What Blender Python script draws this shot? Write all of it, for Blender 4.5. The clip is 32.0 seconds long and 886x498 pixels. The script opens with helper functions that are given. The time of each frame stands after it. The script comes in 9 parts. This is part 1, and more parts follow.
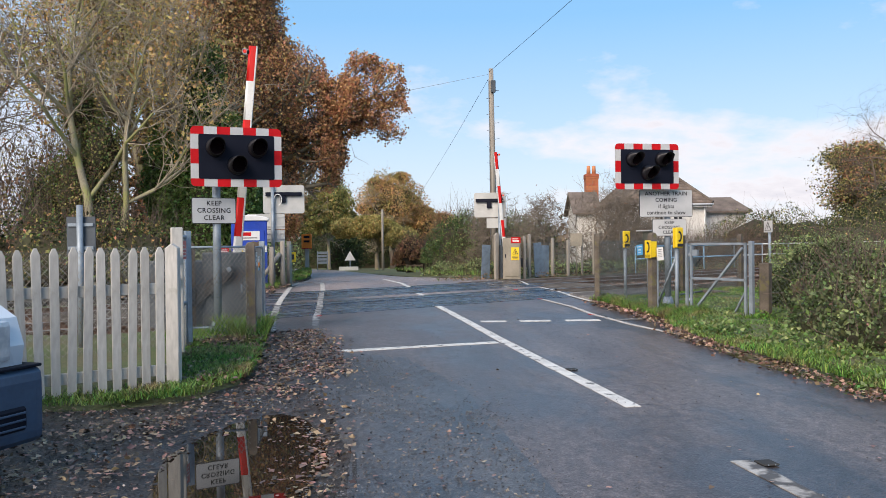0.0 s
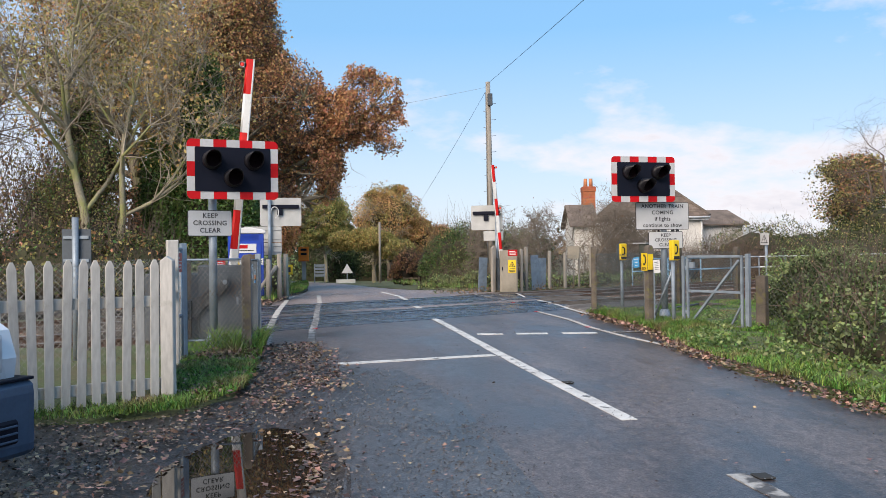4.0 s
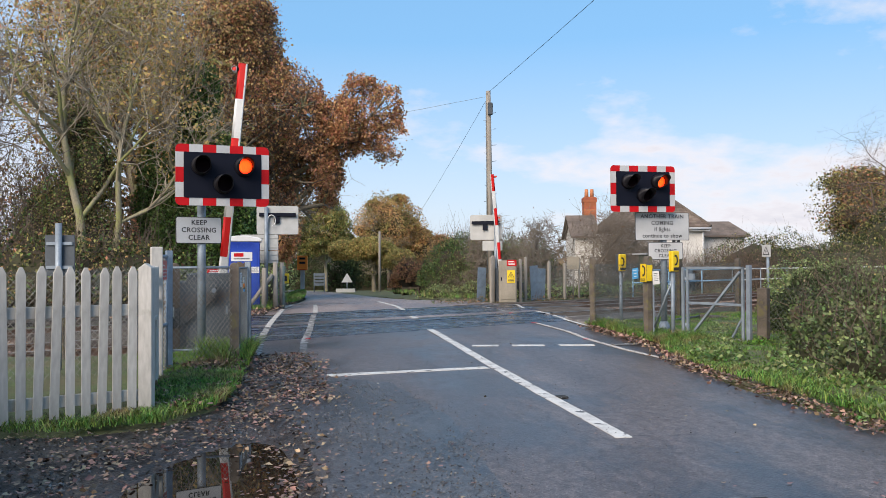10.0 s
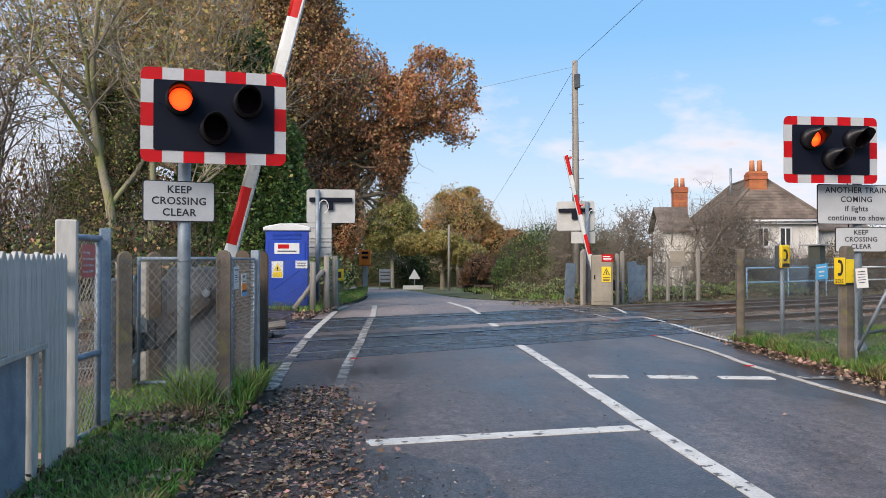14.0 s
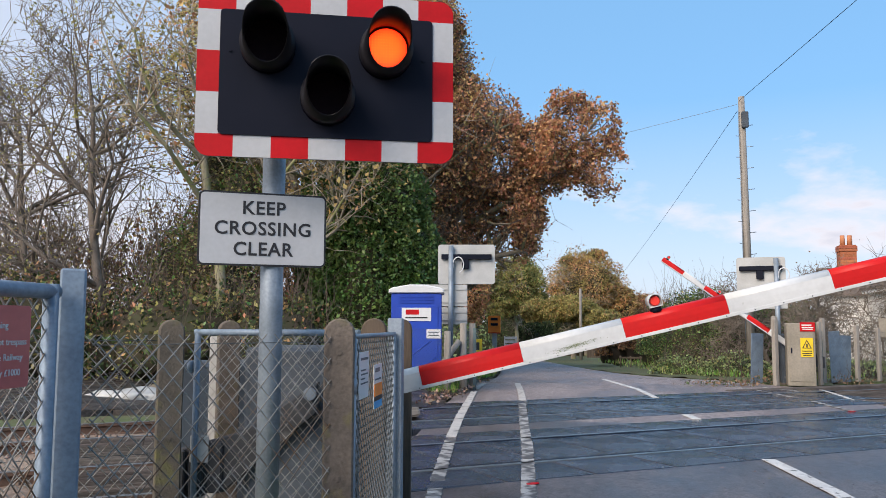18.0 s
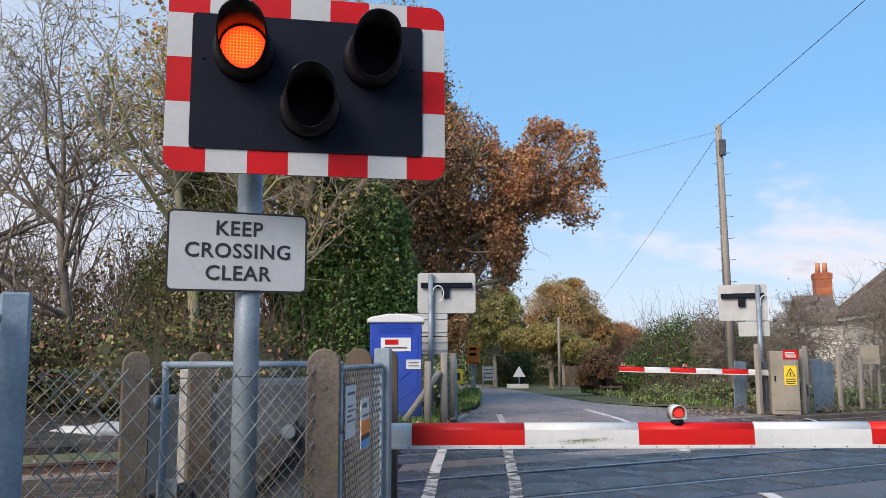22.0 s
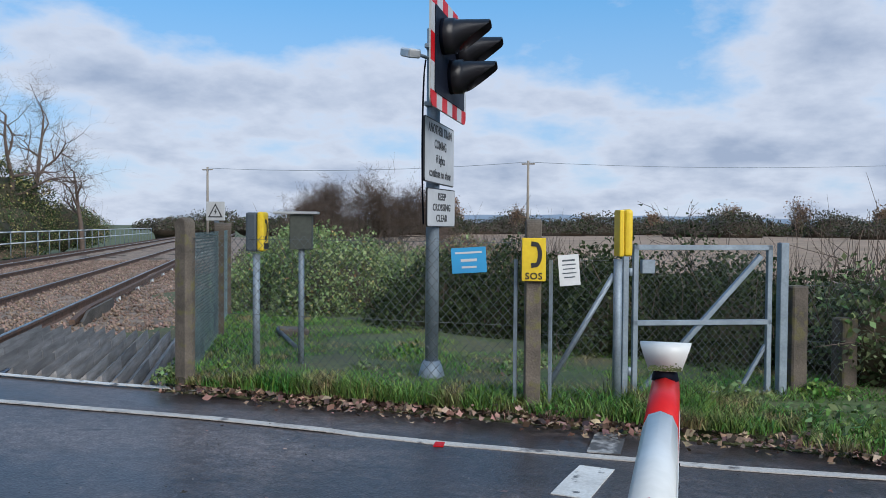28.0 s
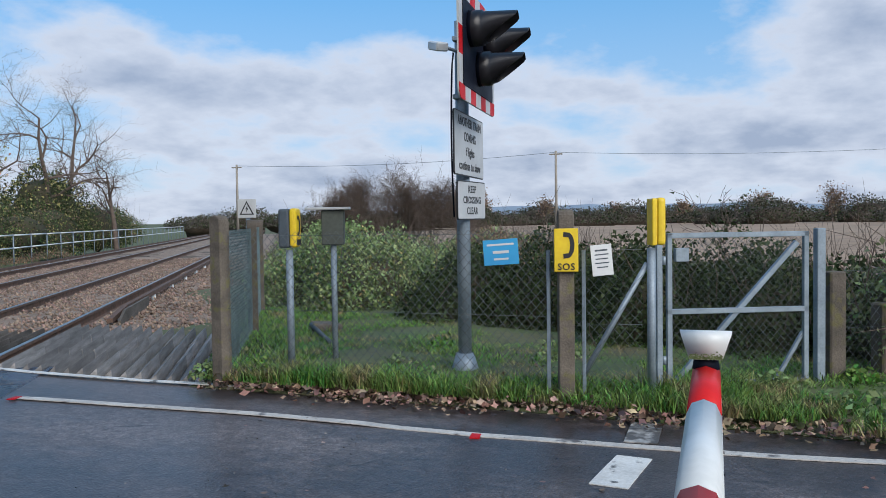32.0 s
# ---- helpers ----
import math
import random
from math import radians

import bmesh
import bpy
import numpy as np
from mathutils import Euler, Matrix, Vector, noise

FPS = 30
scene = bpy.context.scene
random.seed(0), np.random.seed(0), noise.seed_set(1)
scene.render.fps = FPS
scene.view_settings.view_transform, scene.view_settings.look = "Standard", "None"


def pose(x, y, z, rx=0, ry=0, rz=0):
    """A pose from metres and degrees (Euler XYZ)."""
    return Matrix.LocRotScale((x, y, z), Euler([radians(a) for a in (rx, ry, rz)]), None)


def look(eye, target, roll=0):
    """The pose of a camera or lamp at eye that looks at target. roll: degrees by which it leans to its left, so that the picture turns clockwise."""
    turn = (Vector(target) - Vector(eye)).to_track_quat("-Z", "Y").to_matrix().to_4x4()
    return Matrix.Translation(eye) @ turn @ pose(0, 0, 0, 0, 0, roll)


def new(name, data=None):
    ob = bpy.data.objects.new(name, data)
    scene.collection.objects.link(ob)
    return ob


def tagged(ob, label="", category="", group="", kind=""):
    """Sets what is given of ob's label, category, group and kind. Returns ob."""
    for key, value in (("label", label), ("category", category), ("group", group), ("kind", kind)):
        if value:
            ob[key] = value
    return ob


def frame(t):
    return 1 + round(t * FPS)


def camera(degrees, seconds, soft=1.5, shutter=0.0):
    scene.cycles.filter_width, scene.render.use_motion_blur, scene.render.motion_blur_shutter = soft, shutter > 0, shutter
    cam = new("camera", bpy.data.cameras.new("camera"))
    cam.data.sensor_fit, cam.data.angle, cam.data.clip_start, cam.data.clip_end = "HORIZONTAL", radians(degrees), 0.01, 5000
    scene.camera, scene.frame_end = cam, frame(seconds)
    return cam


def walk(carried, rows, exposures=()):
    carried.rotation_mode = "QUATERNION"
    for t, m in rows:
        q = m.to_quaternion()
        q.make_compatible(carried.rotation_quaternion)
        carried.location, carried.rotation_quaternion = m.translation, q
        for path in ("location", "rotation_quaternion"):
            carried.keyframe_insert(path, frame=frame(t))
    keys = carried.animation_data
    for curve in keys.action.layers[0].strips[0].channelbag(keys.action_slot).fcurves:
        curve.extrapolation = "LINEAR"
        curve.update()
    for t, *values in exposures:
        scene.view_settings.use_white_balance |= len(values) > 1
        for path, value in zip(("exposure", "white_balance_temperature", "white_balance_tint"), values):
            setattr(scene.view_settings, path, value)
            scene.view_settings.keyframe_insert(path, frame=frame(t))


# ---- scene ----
cam = camera(56.6, 32.0, soft=0.85)
PATH = [
    (0, (0.542, 0.287, 1.32), (0.713, 2.28, 1.299), -0.7),
    (0.5, (0.551, 0.294, 1.315), (0.723, 2.286, 1.299), -0.7),
    (1, (0.545, 0.296, 1.322), (0.719, 2.288, 1.31), -0.6),
    (1.5, (0.55, 0.281, 1.317), (0.725, 2.274, 1.311), -0.5),
    (2, (0.547, 0.287, 1.321), (0.723, 2.279, 1.32), -0.5),
    (2.5, (0.551, 0.284, 1.318), (0.728, 2.276, 1.322), -0.6),
    (3, (0.554, 0.276, 1.319), (0.731, 2.268, 1.326), -0.7),
    (3.5, (0.557, 0.288, 1.318), (0.735, 2.28, 1.328), -0.7),
    (5.5, (0.558, 0.299, 1.317), (0.733, 2.292, 1.326), -0.7),
    (6, (0.554, 0.303, 1.321), (0.73, 2.295, 1.331), -0.6),
    (6.5, (0.551, 0.308, 1.321), (0.73, 2.3, 1.334), -0.4),
    (7, (0.554, 0.308, 1.318), (0.734, 2.3, 1.333), -0.4),
    (7.5, (0.558, 0.308, 1.322), (0.739, 2.3, 1.338), -0.4),
    (8, (0.557, 0.302, 1.324), (0.74, 2.293, 1.344), -0.4),
    (8.5, (0.563, 0.306, 1.324), (0.744, 2.298, 1.348), -0.3),
    (9, (0.558, 0.312, 1.326), (0.741, 2.304, 1.354), -0.3),
    (9.5, (0.61, 0.371, 1.322), (0.789, 2.363, 1.354), -0.3),
    (10, (0.685, 0.54, 1.309), (0.859, 2.533, 1.343), -0.3),
    (10.5, (0.687, 0.891, 1.311), (0.864, 2.883, 1.341), -0.2),
    (11, (0.734, 1.304, 1.289), (0.91, 3.296, 1.318), -0.4),
    (11.5, (0.798, 1.777, 1.29), (0.971, 3.77, 1.318), -0.4),
    (12, (0.812, 2.286, 1.298), (0.982, 4.279, 1.325), -0.4),
    (12.5, (0.83, 2.852, 1.287), (0.996, 4.845, 1.312), -0.3),
    (13, (0.784, 3.429, 1.265), (0.929, 5.423, 1.289), -0.2),
    (13.5, (0.733, 4.017, 1.249), (0.81, 6.015, 1.272), -0.1),
    (14, (0.669, 4.616, 1.253), (0.677, 6.616, 1.279), 0.0),
    (14.5, (0.637, 5.205, 1.253), (0.569, 7.203, 1.281), 0.1),
    (15, (0.565, 5.794, 1.277), (0.422, 7.788, 1.305), 0.6),
    (15.5, (0.419, 6.343, 1.292), (0.212, 8.332, 1.332), 1.2),
    (17.5, (-0.124, 7.936, 1.298), (-0.409, 9.908, 1.467), 0.6),
    (18, (-0.214, 8.036, 1.304), (-0.485, 10.008, 1.489), 0.2),
    (18.5, (-0.24, 8.064, 1.304), (-0.498, 10.038, 1.497), -0.1),
    (19, (-0.243, 8.053, 1.306), (-0.484, 10.028, 1.509), -0.3),
    (19.5, (-0.241, 8.058, 1.307), (-0.471, 10.033, 1.517), -0.4),
    (20, (-0.241, 8.072, 1.304), (-0.462, 10.048, 1.522), -0.4),
    (20.5, (-0.24, 8.083, 1.309), (-0.458, 10.058, 1.532), -0.6),
    (21, (-0.239, 8.086, 1.309), (-0.458, 10.061, 1.536), -0.6),
    (21.5, (-0.268, 8.124, 1.303), (-0.485, 10.098, 1.543), -0.5),
    (22, (-0.325, 8.339, 1.304), (-0.538, 10.311, 1.561), -0.2),
    (22.5, (-0.397, 8.685, 1.347), (-0.599, 10.649, 1.667), -0.1),
    (23, (-0.506, 9.122, 1.358), (-0.685, 11.078, 1.737), -0.6),
    (23.5, (-0.543, 9.631, 1.293), (-0.604, 11.616, 1.527), -1.4),
    (24, (-0.548, 10.179, 1.261), (-0.4, 12.173, 1.299), -1.0),
    (24.2, (-0.544, 10.410, 1.257), (-0.271, 12.391, 1.259), -0.8),
    (24.6, (-0.506, 10.870, 1.252), (0.005, 12.802, 1.181), 0.1),
    (24.8, (-0.487, 11.092, 1.254), (0.068, 13.012, 1.175), 0.3),
    (25, (-0.482, 11.304, 1.257), (0.115, 13.211, 1.175), 0.5),
    (25.2, (-0.470, 11.518, 1.254), (0.202, 13.401, 1.172), 0.6),
    (25.5, (-0.438, 11.820, 1.266), (0.563, 13.550, 1.186), 1.4),
    (25.8, (-0.410, 12.020, 1.285), (0.860, 13.563, 1.202), 1.8),
    (26, (-0.410, 12.124, 1.278), (1.007, 13.534, 1.208), 2.2),
    (26.1, (-0.403, 12.182, 1.286), (1.080, 13.522, 1.218), 2.2),
    (26.3, (-0.390, 12.286, 1.305), (1.229, 13.458, 1.245), 2.7),
    (26.5, (-0.388, 12.369, 1.323), (1.356, 13.345, 1.263), 2.7),
    (28.5, (-0.438, 12.577, 1.352), (1.444, 13.252, 1.299), 0.3),
    (29, (-0.437, 12.583, 1.344), (1.446, 13.257, 1.296), -0.1),
    (29.5, (-0.434, 12.585, 1.345), (1.448, 13.26, 1.298), -0.4),
    (30, (-0.425, 12.576, 1.343), (1.455, 13.257, 1.291), -0.4),
    (30.5, (-0.431, 12.566, 1.35), (1.448, 13.249, 1.288), -0.7),
    (31, (-0.415, 12.555, 1.347), (1.461, 13.244, 1.279), -0.6),
    (31.5, (-0.431, 12.575, 1.347), (1.441, 13.274, 1.274), -0.5),
    (32, (-0.451, 12.588, 1.353), (1.403, 13.336, 1.281), -0.8),
]
walk(cam, [(t, look(eye, target, roll)) for t, eye, target, roll in PATH], exposures=[(0, 0.36, 6980, 17), (9, 0.34, 6930, 17), (10.5, 0.25, 6880, 16), (12, 0.11, 6830, 16), (13, 0.22, 6850, 16), (15, 0.33, 6850, 18), (20, 0.29, 6700, 17), (23, 0.22, 6700, 17), (24, 0.04, 6550, 14), (26, -0.24, 6050, 11), (28.5, -0.03, 5900, 10), (32, -0.03, 5950, 10)])

# ---- light ----
world = bpy.data.worlds.new("sky")
scene.world = world
world.use_nodes = True
wn, wl = world.node_tree.nodes, world.node_tree.links
wn.clear()
SUN_EL, SUN_AZ = 34.0, 212.0   # degrees; azimuth from +y towards +x
sky = wn.new("ShaderNodeTexSky")
sky.sky_type, sky.sun_disc = "NISHITA", False
sky.sun_elevation, sky.sun_rotation = radians(SUN_EL), radians(SUN_AZ)
sky.air_density, sky.dust_density, sky.ozone_density = 1.0, 0.6, 2.5
# clouds lie on a plane high above: the direction is divided by its height
co = wn.new("ShaderNodeTexCoord")
sep = wn.new("ShaderNodeSeparateXYZ")
wl.new(co.outputs["Generated"], sep.inputs[0])


def wmath(op, a, b=None, clamp=False):
    n = wn.new("ShaderNodeMath")
    n.operation, n.use_clamp = op, clamp
    for i, v in enumerate((a, b)):
        if v is None:
            continue
        if isinstance(v, (int, float)):
            n.inputs[i].default_value = v
        else:
            wl.new(v, n.inputs[i])
    return n.outputs[0]


up = wmath("ADD", wmath("MAXIMUM", sep.outputs[2], 0.0), 0.30)
cxy = wn.new("ShaderNodeCombineXYZ")
wl.new(wmath("DIVIDE", sep.outputs[0], up), cxy.inputs[0])
wl.new(wmath("DIVIDE", sep.outputs[1], up), cxy.inputs[1])
cxy.inputs[2].default_value = 5.3
cl1 = wn.new("ShaderNodeTexNoise")
cl1.inputs["Scale"].default_value, cl1.inputs["Detail"].default_value, cl1.inputs["Roughness"].default_value = 2.5, 8.0, 0.55
wl.new(cxy.outputs[0], cl1.inputs["Vector"])
cl2 = wn.new("ShaderNodeTexNoise")
cl2.inputs["Scale"].default_value, cl2.inputs["Detail"].default_value = 1.1, 2.0
wl.new(cxy.outputs[0], cl2.inputs["Vector"])
dens = wmath("ADD", wmath("MULTIPLY", cl1.outputs["Fac"], 0.62), wmath("MULTIPLY", cl2.outputs["Fac"], 0.38))
# more cloud low down and towards +x
low = wmath("SUBTRACT", 0.38, wmath("MULTIPLY", sep.outputs[2], 1.35))
east = wmath("MULTIPLY", sep.outputs[0], 0.145)
over = wmath("MULTIPLY", wmath("MAXIMUM", wmath("SUBTRACT", sep.outputs[2], 0.46), 0.0), 1.1)   # broken bright cloud overhead
cov = wmath("ADD", wmath("ADD", wmath("SUBTRACT", dens, 0.637), over), wmath("ADD", wmath("MULTIPLY", low, 0.46), east))
mask = wmath("MULTIPLY", wmath("MULTIPLY", cov, 9.5, True), 0.92)
# darker undersides where the cloud is thick
thick = wmath("MULTIPLY", wmath("SUBTRACT", cov, 0.085), 7.0, True)
cc = wn.new("ShaderNodeMix")
cc.data_type = "RGBA"
cc.inputs[6].default_value, cc.inputs[7].default_value = (7.0, 7.2, 7.7, 1), (3.7, 4.2, 5.2, 1)
wl.new(thick, cc.inputs[0])
mx = wn.new("ShaderNodeMix")
mx.data_type = "RGBA"
wl.new(mask, mx.inputs[0])
hsv = wn.new("ShaderNodeHueSaturation")
hsv.inputs["Saturation"].default_value, hsv.inputs["Value"].default_value = 1.25, 1.15
wl.new(sky.outputs[0], hsv.inputs["Color"])
# thin high haze pales the blue
hz = wn.new("ShaderNodeMix")
hz.data_type = "RGBA"
hz.inputs[0].default_value = 0.62
hz.inputs[7].default_value = (2.3, 5.3, 8.6, 1)
wl.new(hsv.outputs[0], hz.inputs[6])
# the air whitens towards the horizon
pale = wn.new("ShaderNodeMix")
pale.data_type = "RGBA"
pale.inputs[7].default_value = (6.4, 6.8, 7.4, 1)
west = wmath("MULTIPLY", wmath("SUBTRACT", -0.14, sep.outputs[0]), 1.5, True)   # brighter haze on the sun's side
wl.new(wmath("ADD", wmath("MULTIPLY", wmath("SUBTRACT", 0.26, wmath("ABSOLUTE", sep.outputs[2])), 2.5, True), west, True), pale.inputs[0])
wl.new(hz.outputs[2], pale.inputs[6])
wl.new(pale.outputs[2], mx.inputs[6])
wl.new(cc.outputs[2], mx.inputs[7])
bg = wn.new("ShaderNodeBackground")
bg.inputs["Strength"].default_value = 0.105
wl.new(mx.outputs[2], bg.inputs["Color"])
wo = wn.new("ShaderNodeOutputWorld")
wl.new(bg.outputs[0], wo.inputs[0])

sun = new("sun", bpy.data.lights.new("sun", "SUN"))
sun.data.energy, sun.data.angle, sun.data.color = 3.7, radians(40), (1.0, 0.91, 0.78)
sun.rotation_euler = (radians(90 - SUN_EL), 0, radians(180 - SUN_AZ))

# ---- materials ----


def material(name, c1, c2=None, scale=6.0, rough=0.6, metal=0.0, bump=0.0, fine=0.0, spread=0.0, island=0.0,
             r2=None, stretch=(1, 1, 1), edge=(0.35, 0.65), wear=None, wear_at=(0.62, 0.70), wear_scale=3.0, coat=0.0, noise_detail=4.0, grain_scale=None, through_light=0.0, spec=0.5):
    """Two colours mixed by noise, with a second finer grain, optional wear colour, bump, and a shift per object or per piece."""
    m = bpy.data.materials.new(name)
    m.use_nodes = True
    n, l = m.node_tree.nodes, m.node_tree.links
    b = n["Principled BSDF"]
    c2 = c2 or tuple(v * 0.8 for v in c1)
    tc = n.new("ShaderNodeTexCoord")
    mp = n.new("ShaderNodeMapping")
    mp.inputs["Scale"].default_value = stretch
    l.new(tc.outputs["Object"], mp.inputs[0])
    big = n.new("ShaderNodeTexNoise")
    big.inputs["Scale"].default_value, big.inputs["Detail"].default_value = scale, noise_detail
    l.new(mp.outputs[0], big.inputs["Vector"])
    ramp = n.new("ShaderNodeMapRange")
    ramp.inputs[1].default_value, ramp.inputs[2].default_value = edge
    l.new(big.outputs["Fac"], ramp.inputs[0])
    mix = n.new("ShaderNodeMix")
    mix.data_type = "RGBA"
    mix.inputs[6].default_value, mix.inputs[7].default_value = (*c1, 1), (*c2, 1)
    l.new(ramp.outputs[0], mix.inputs[0])
    out = mix.outputs[2]
    grain = n.new("ShaderNodeTexNoise")
    grain.inputs["Scale"].default_value, grain.inputs["Detail"].default_value = grain_scale or scale * 14, 3.0
    l.new(mp.outputs[0], grain.inputs["Vector"])
    if fine:
        g = n.new("ShaderNodeMix")
        g.data_type, g.blend_type = "RGBA", "OVERLAY"
        g.inputs[0].default_value = fine if grain_scale else fine * 0.42
        l.new(out, g.inputs[6])
        bw = n.new("ShaderNodeRGBToBW")
        l.new(grain.outputs["Color"], bw.inputs[0])
        gr = n.new("ShaderNodeMapRange")
        gr.inputs[1].default_value, gr.inputs[2].default_value = 0.36, 0.64
        l.new(bw.outputs[0], gr.inputs[0])
        l.new(gr.outputs[0], g.inputs[7])
        out = g.outputs[2]
    if wear:
        w = n.new("ShaderNodeTexNoise")
        w.inputs["Scale"].default_value, w.inputs["Detail"].default_value = wear_scale, 8.0
        l.new(tc.outputs["Object"], w.inputs["Vector"])
        wr = n.new("ShaderNodeMapRange")
        wr.inputs[1].default_value, wr.inputs[2].default_value = wear_at
        l.new(w.outputs["Fac"], wr.inputs[0])
        wm = n.new("ShaderNodeMix")
        wm.data_type = "RGBA"
        wm.inputs[7].default_value = (*wear, 1)
        l.new(wr.outputs[0], wm.inputs[0])
        l.new(out, wm.inputs[6])
        out = wm.outputs[2]
    if spread or island:
        hs = n.new("ShaderNodeHueSaturation")
        if island:
            src = n.new("ShaderNodeNewGeometry").outputs["Random Per Island"]
        else:
            src = n.new("ShaderNodeObjectInfo").outputs["Random"]
        amount = island or spread
        v = n.new("ShaderNodeMapRange")
        v.inputs[3].default_value, v.inputs[4].default_value = 1 - amount, 1 + amount
        l.new(src, v.inputs[0])
        l.new(v.outputs[0], hs.inputs["Value"])
        h = n.new("ShaderNodeMapRange")
        h.inputs[3].default_value, h.inputs[4].default_value = 0.5 + 0.05 * amount, 0.5 - 0.05 * amount
        sh = n.new("ShaderNodeMath")
        sh.operation = "FRACT"
        mu = n.new("ShaderNodeMath")
        mu.operation = "MULTIPLY"
        mu.inputs[1].default_value = 7.31
        l.new(src, mu.inputs[0])
        l.new(mu.outputs[0], sh.inputs[0])
        l.new(sh.outputs[0], h.inputs[0])
        l.new(h.outputs[0], hs.inputs["Hue"])
        l.new(out, hs.inputs["Color"])
        out = hs.outputs[0]
    l.new(out, b.inputs["Base Color"])
    b.inputs["Specular IOR Level"].default_value = spec
    if through_light:
        tl = n.new("ShaderNodeBsdfTranslucent")
        l.new(out, tl.inputs["Color"])
        ms = n.new("ShaderNodeMixShader")
        ms.inputs[0].default_value = through_light
        l.new(b.outputs[0], ms.inputs[1])
        l.new(tl.outputs[0], ms.inputs[2])
        l.new(ms.outputs[0], n["Material Output"].inputs["Surface"])
    b.inputs["Metallic"].default_value, b.inputs["Coat Weight"].default_value = metal, coat
    rr = n.new("ShaderNodeMapRange")
    rr.inputs[3].default_value, rr.inputs[4].default_value = rough, r2 if r2 is not None else min(1.0, rough + 0.12)
    l.new(ramp.outputs[0], rr.inputs[0])
    l.new(rr.outputs[0], b.inputs["Roughness"])
    if bump:
        bp = n.new("ShaderNodeBump")
        bp.inputs["Strength"].default_value, bp.inputs["Distance"].default_value = min(1.0, bump), 0.01
        l.new(grain.outputs["Fac"], bp.inputs["Height"])
        l.new(bp.outputs[0], b.inputs["Normal"])
    return m


def glow(name, colour, strength, ground, rim):
    m = bpy.data.materials.new(name)
    m.use_nodes = True
    n, l = m.node_tree.nodes, m.node_tree.links
    b = n["Principled BSDF"]
    tc = n.new("ShaderNodeTexCoord")
    v = n.new("ShaderNodeTexVoronoi")
    v.inputs["Scale"].default_value, v.inputs["Randomness"].default_value = 72.0, 0.0
    l.new(tc.outputs["Object"], v.inputs["Vector"])
    r = n.new("ShaderNodeMapRange")
    r.inputs[1].default_value, r.inputs[2].default_value = 0.25, 0.50
    r.inputs[3].default_value, r.inputs[4].default_value = strength, strength * 0.62
    l.new(v.outputs["Distance"], r.inputs[0])
    # hotter in the middle of the lens, deeper coloured at its rim
    ln = n.new("ShaderNodeVectorMath")
    ln.operation = "LENGTH"
    l.new(tc.outputs["Object"], ln.inputs[0])
    k = n.new("ShaderNodeMapRange")
    k.inputs[1].default_value, k.inputs[2].default_value = 0.060, 0.097
    l.new(ln.outputs["Value"], k.inputs[0])
    cm = n.new("ShaderNodeMix")
    cm.data_type = "RGBA"
    cm.inputs[7].default_value = (*rim, 1)
    l.new(k.outputs[0], cm.inputs[0])
    dots = n.new("ShaderNodeMix")
    dots.data_type = "RGBA"
    dots.inputs[6].default_value, dots.inputs[7].default_value = (*colour, 1), (*ground, 1)
    gap = n.new("ShaderNodeMapRange")
    gap.inputs[1].default_value, gap.inputs[2].default_value = 0.24, 0.42
    l.new(v.outputs["Distance"], gap.inputs[0])
    l.new(gap.outputs[0], dots.inputs[0])
    l.new(dots.outputs[2], cm.inputs[6])
    b.inputs["Base Color"].default_value = (*[c * 0.3 for c in colour], 1)
    l.new(cm.outputs[2], b.inputs["Emission Color"])
    l.new(r.outputs[0], b.inputs["Emission Strength"])
    return m


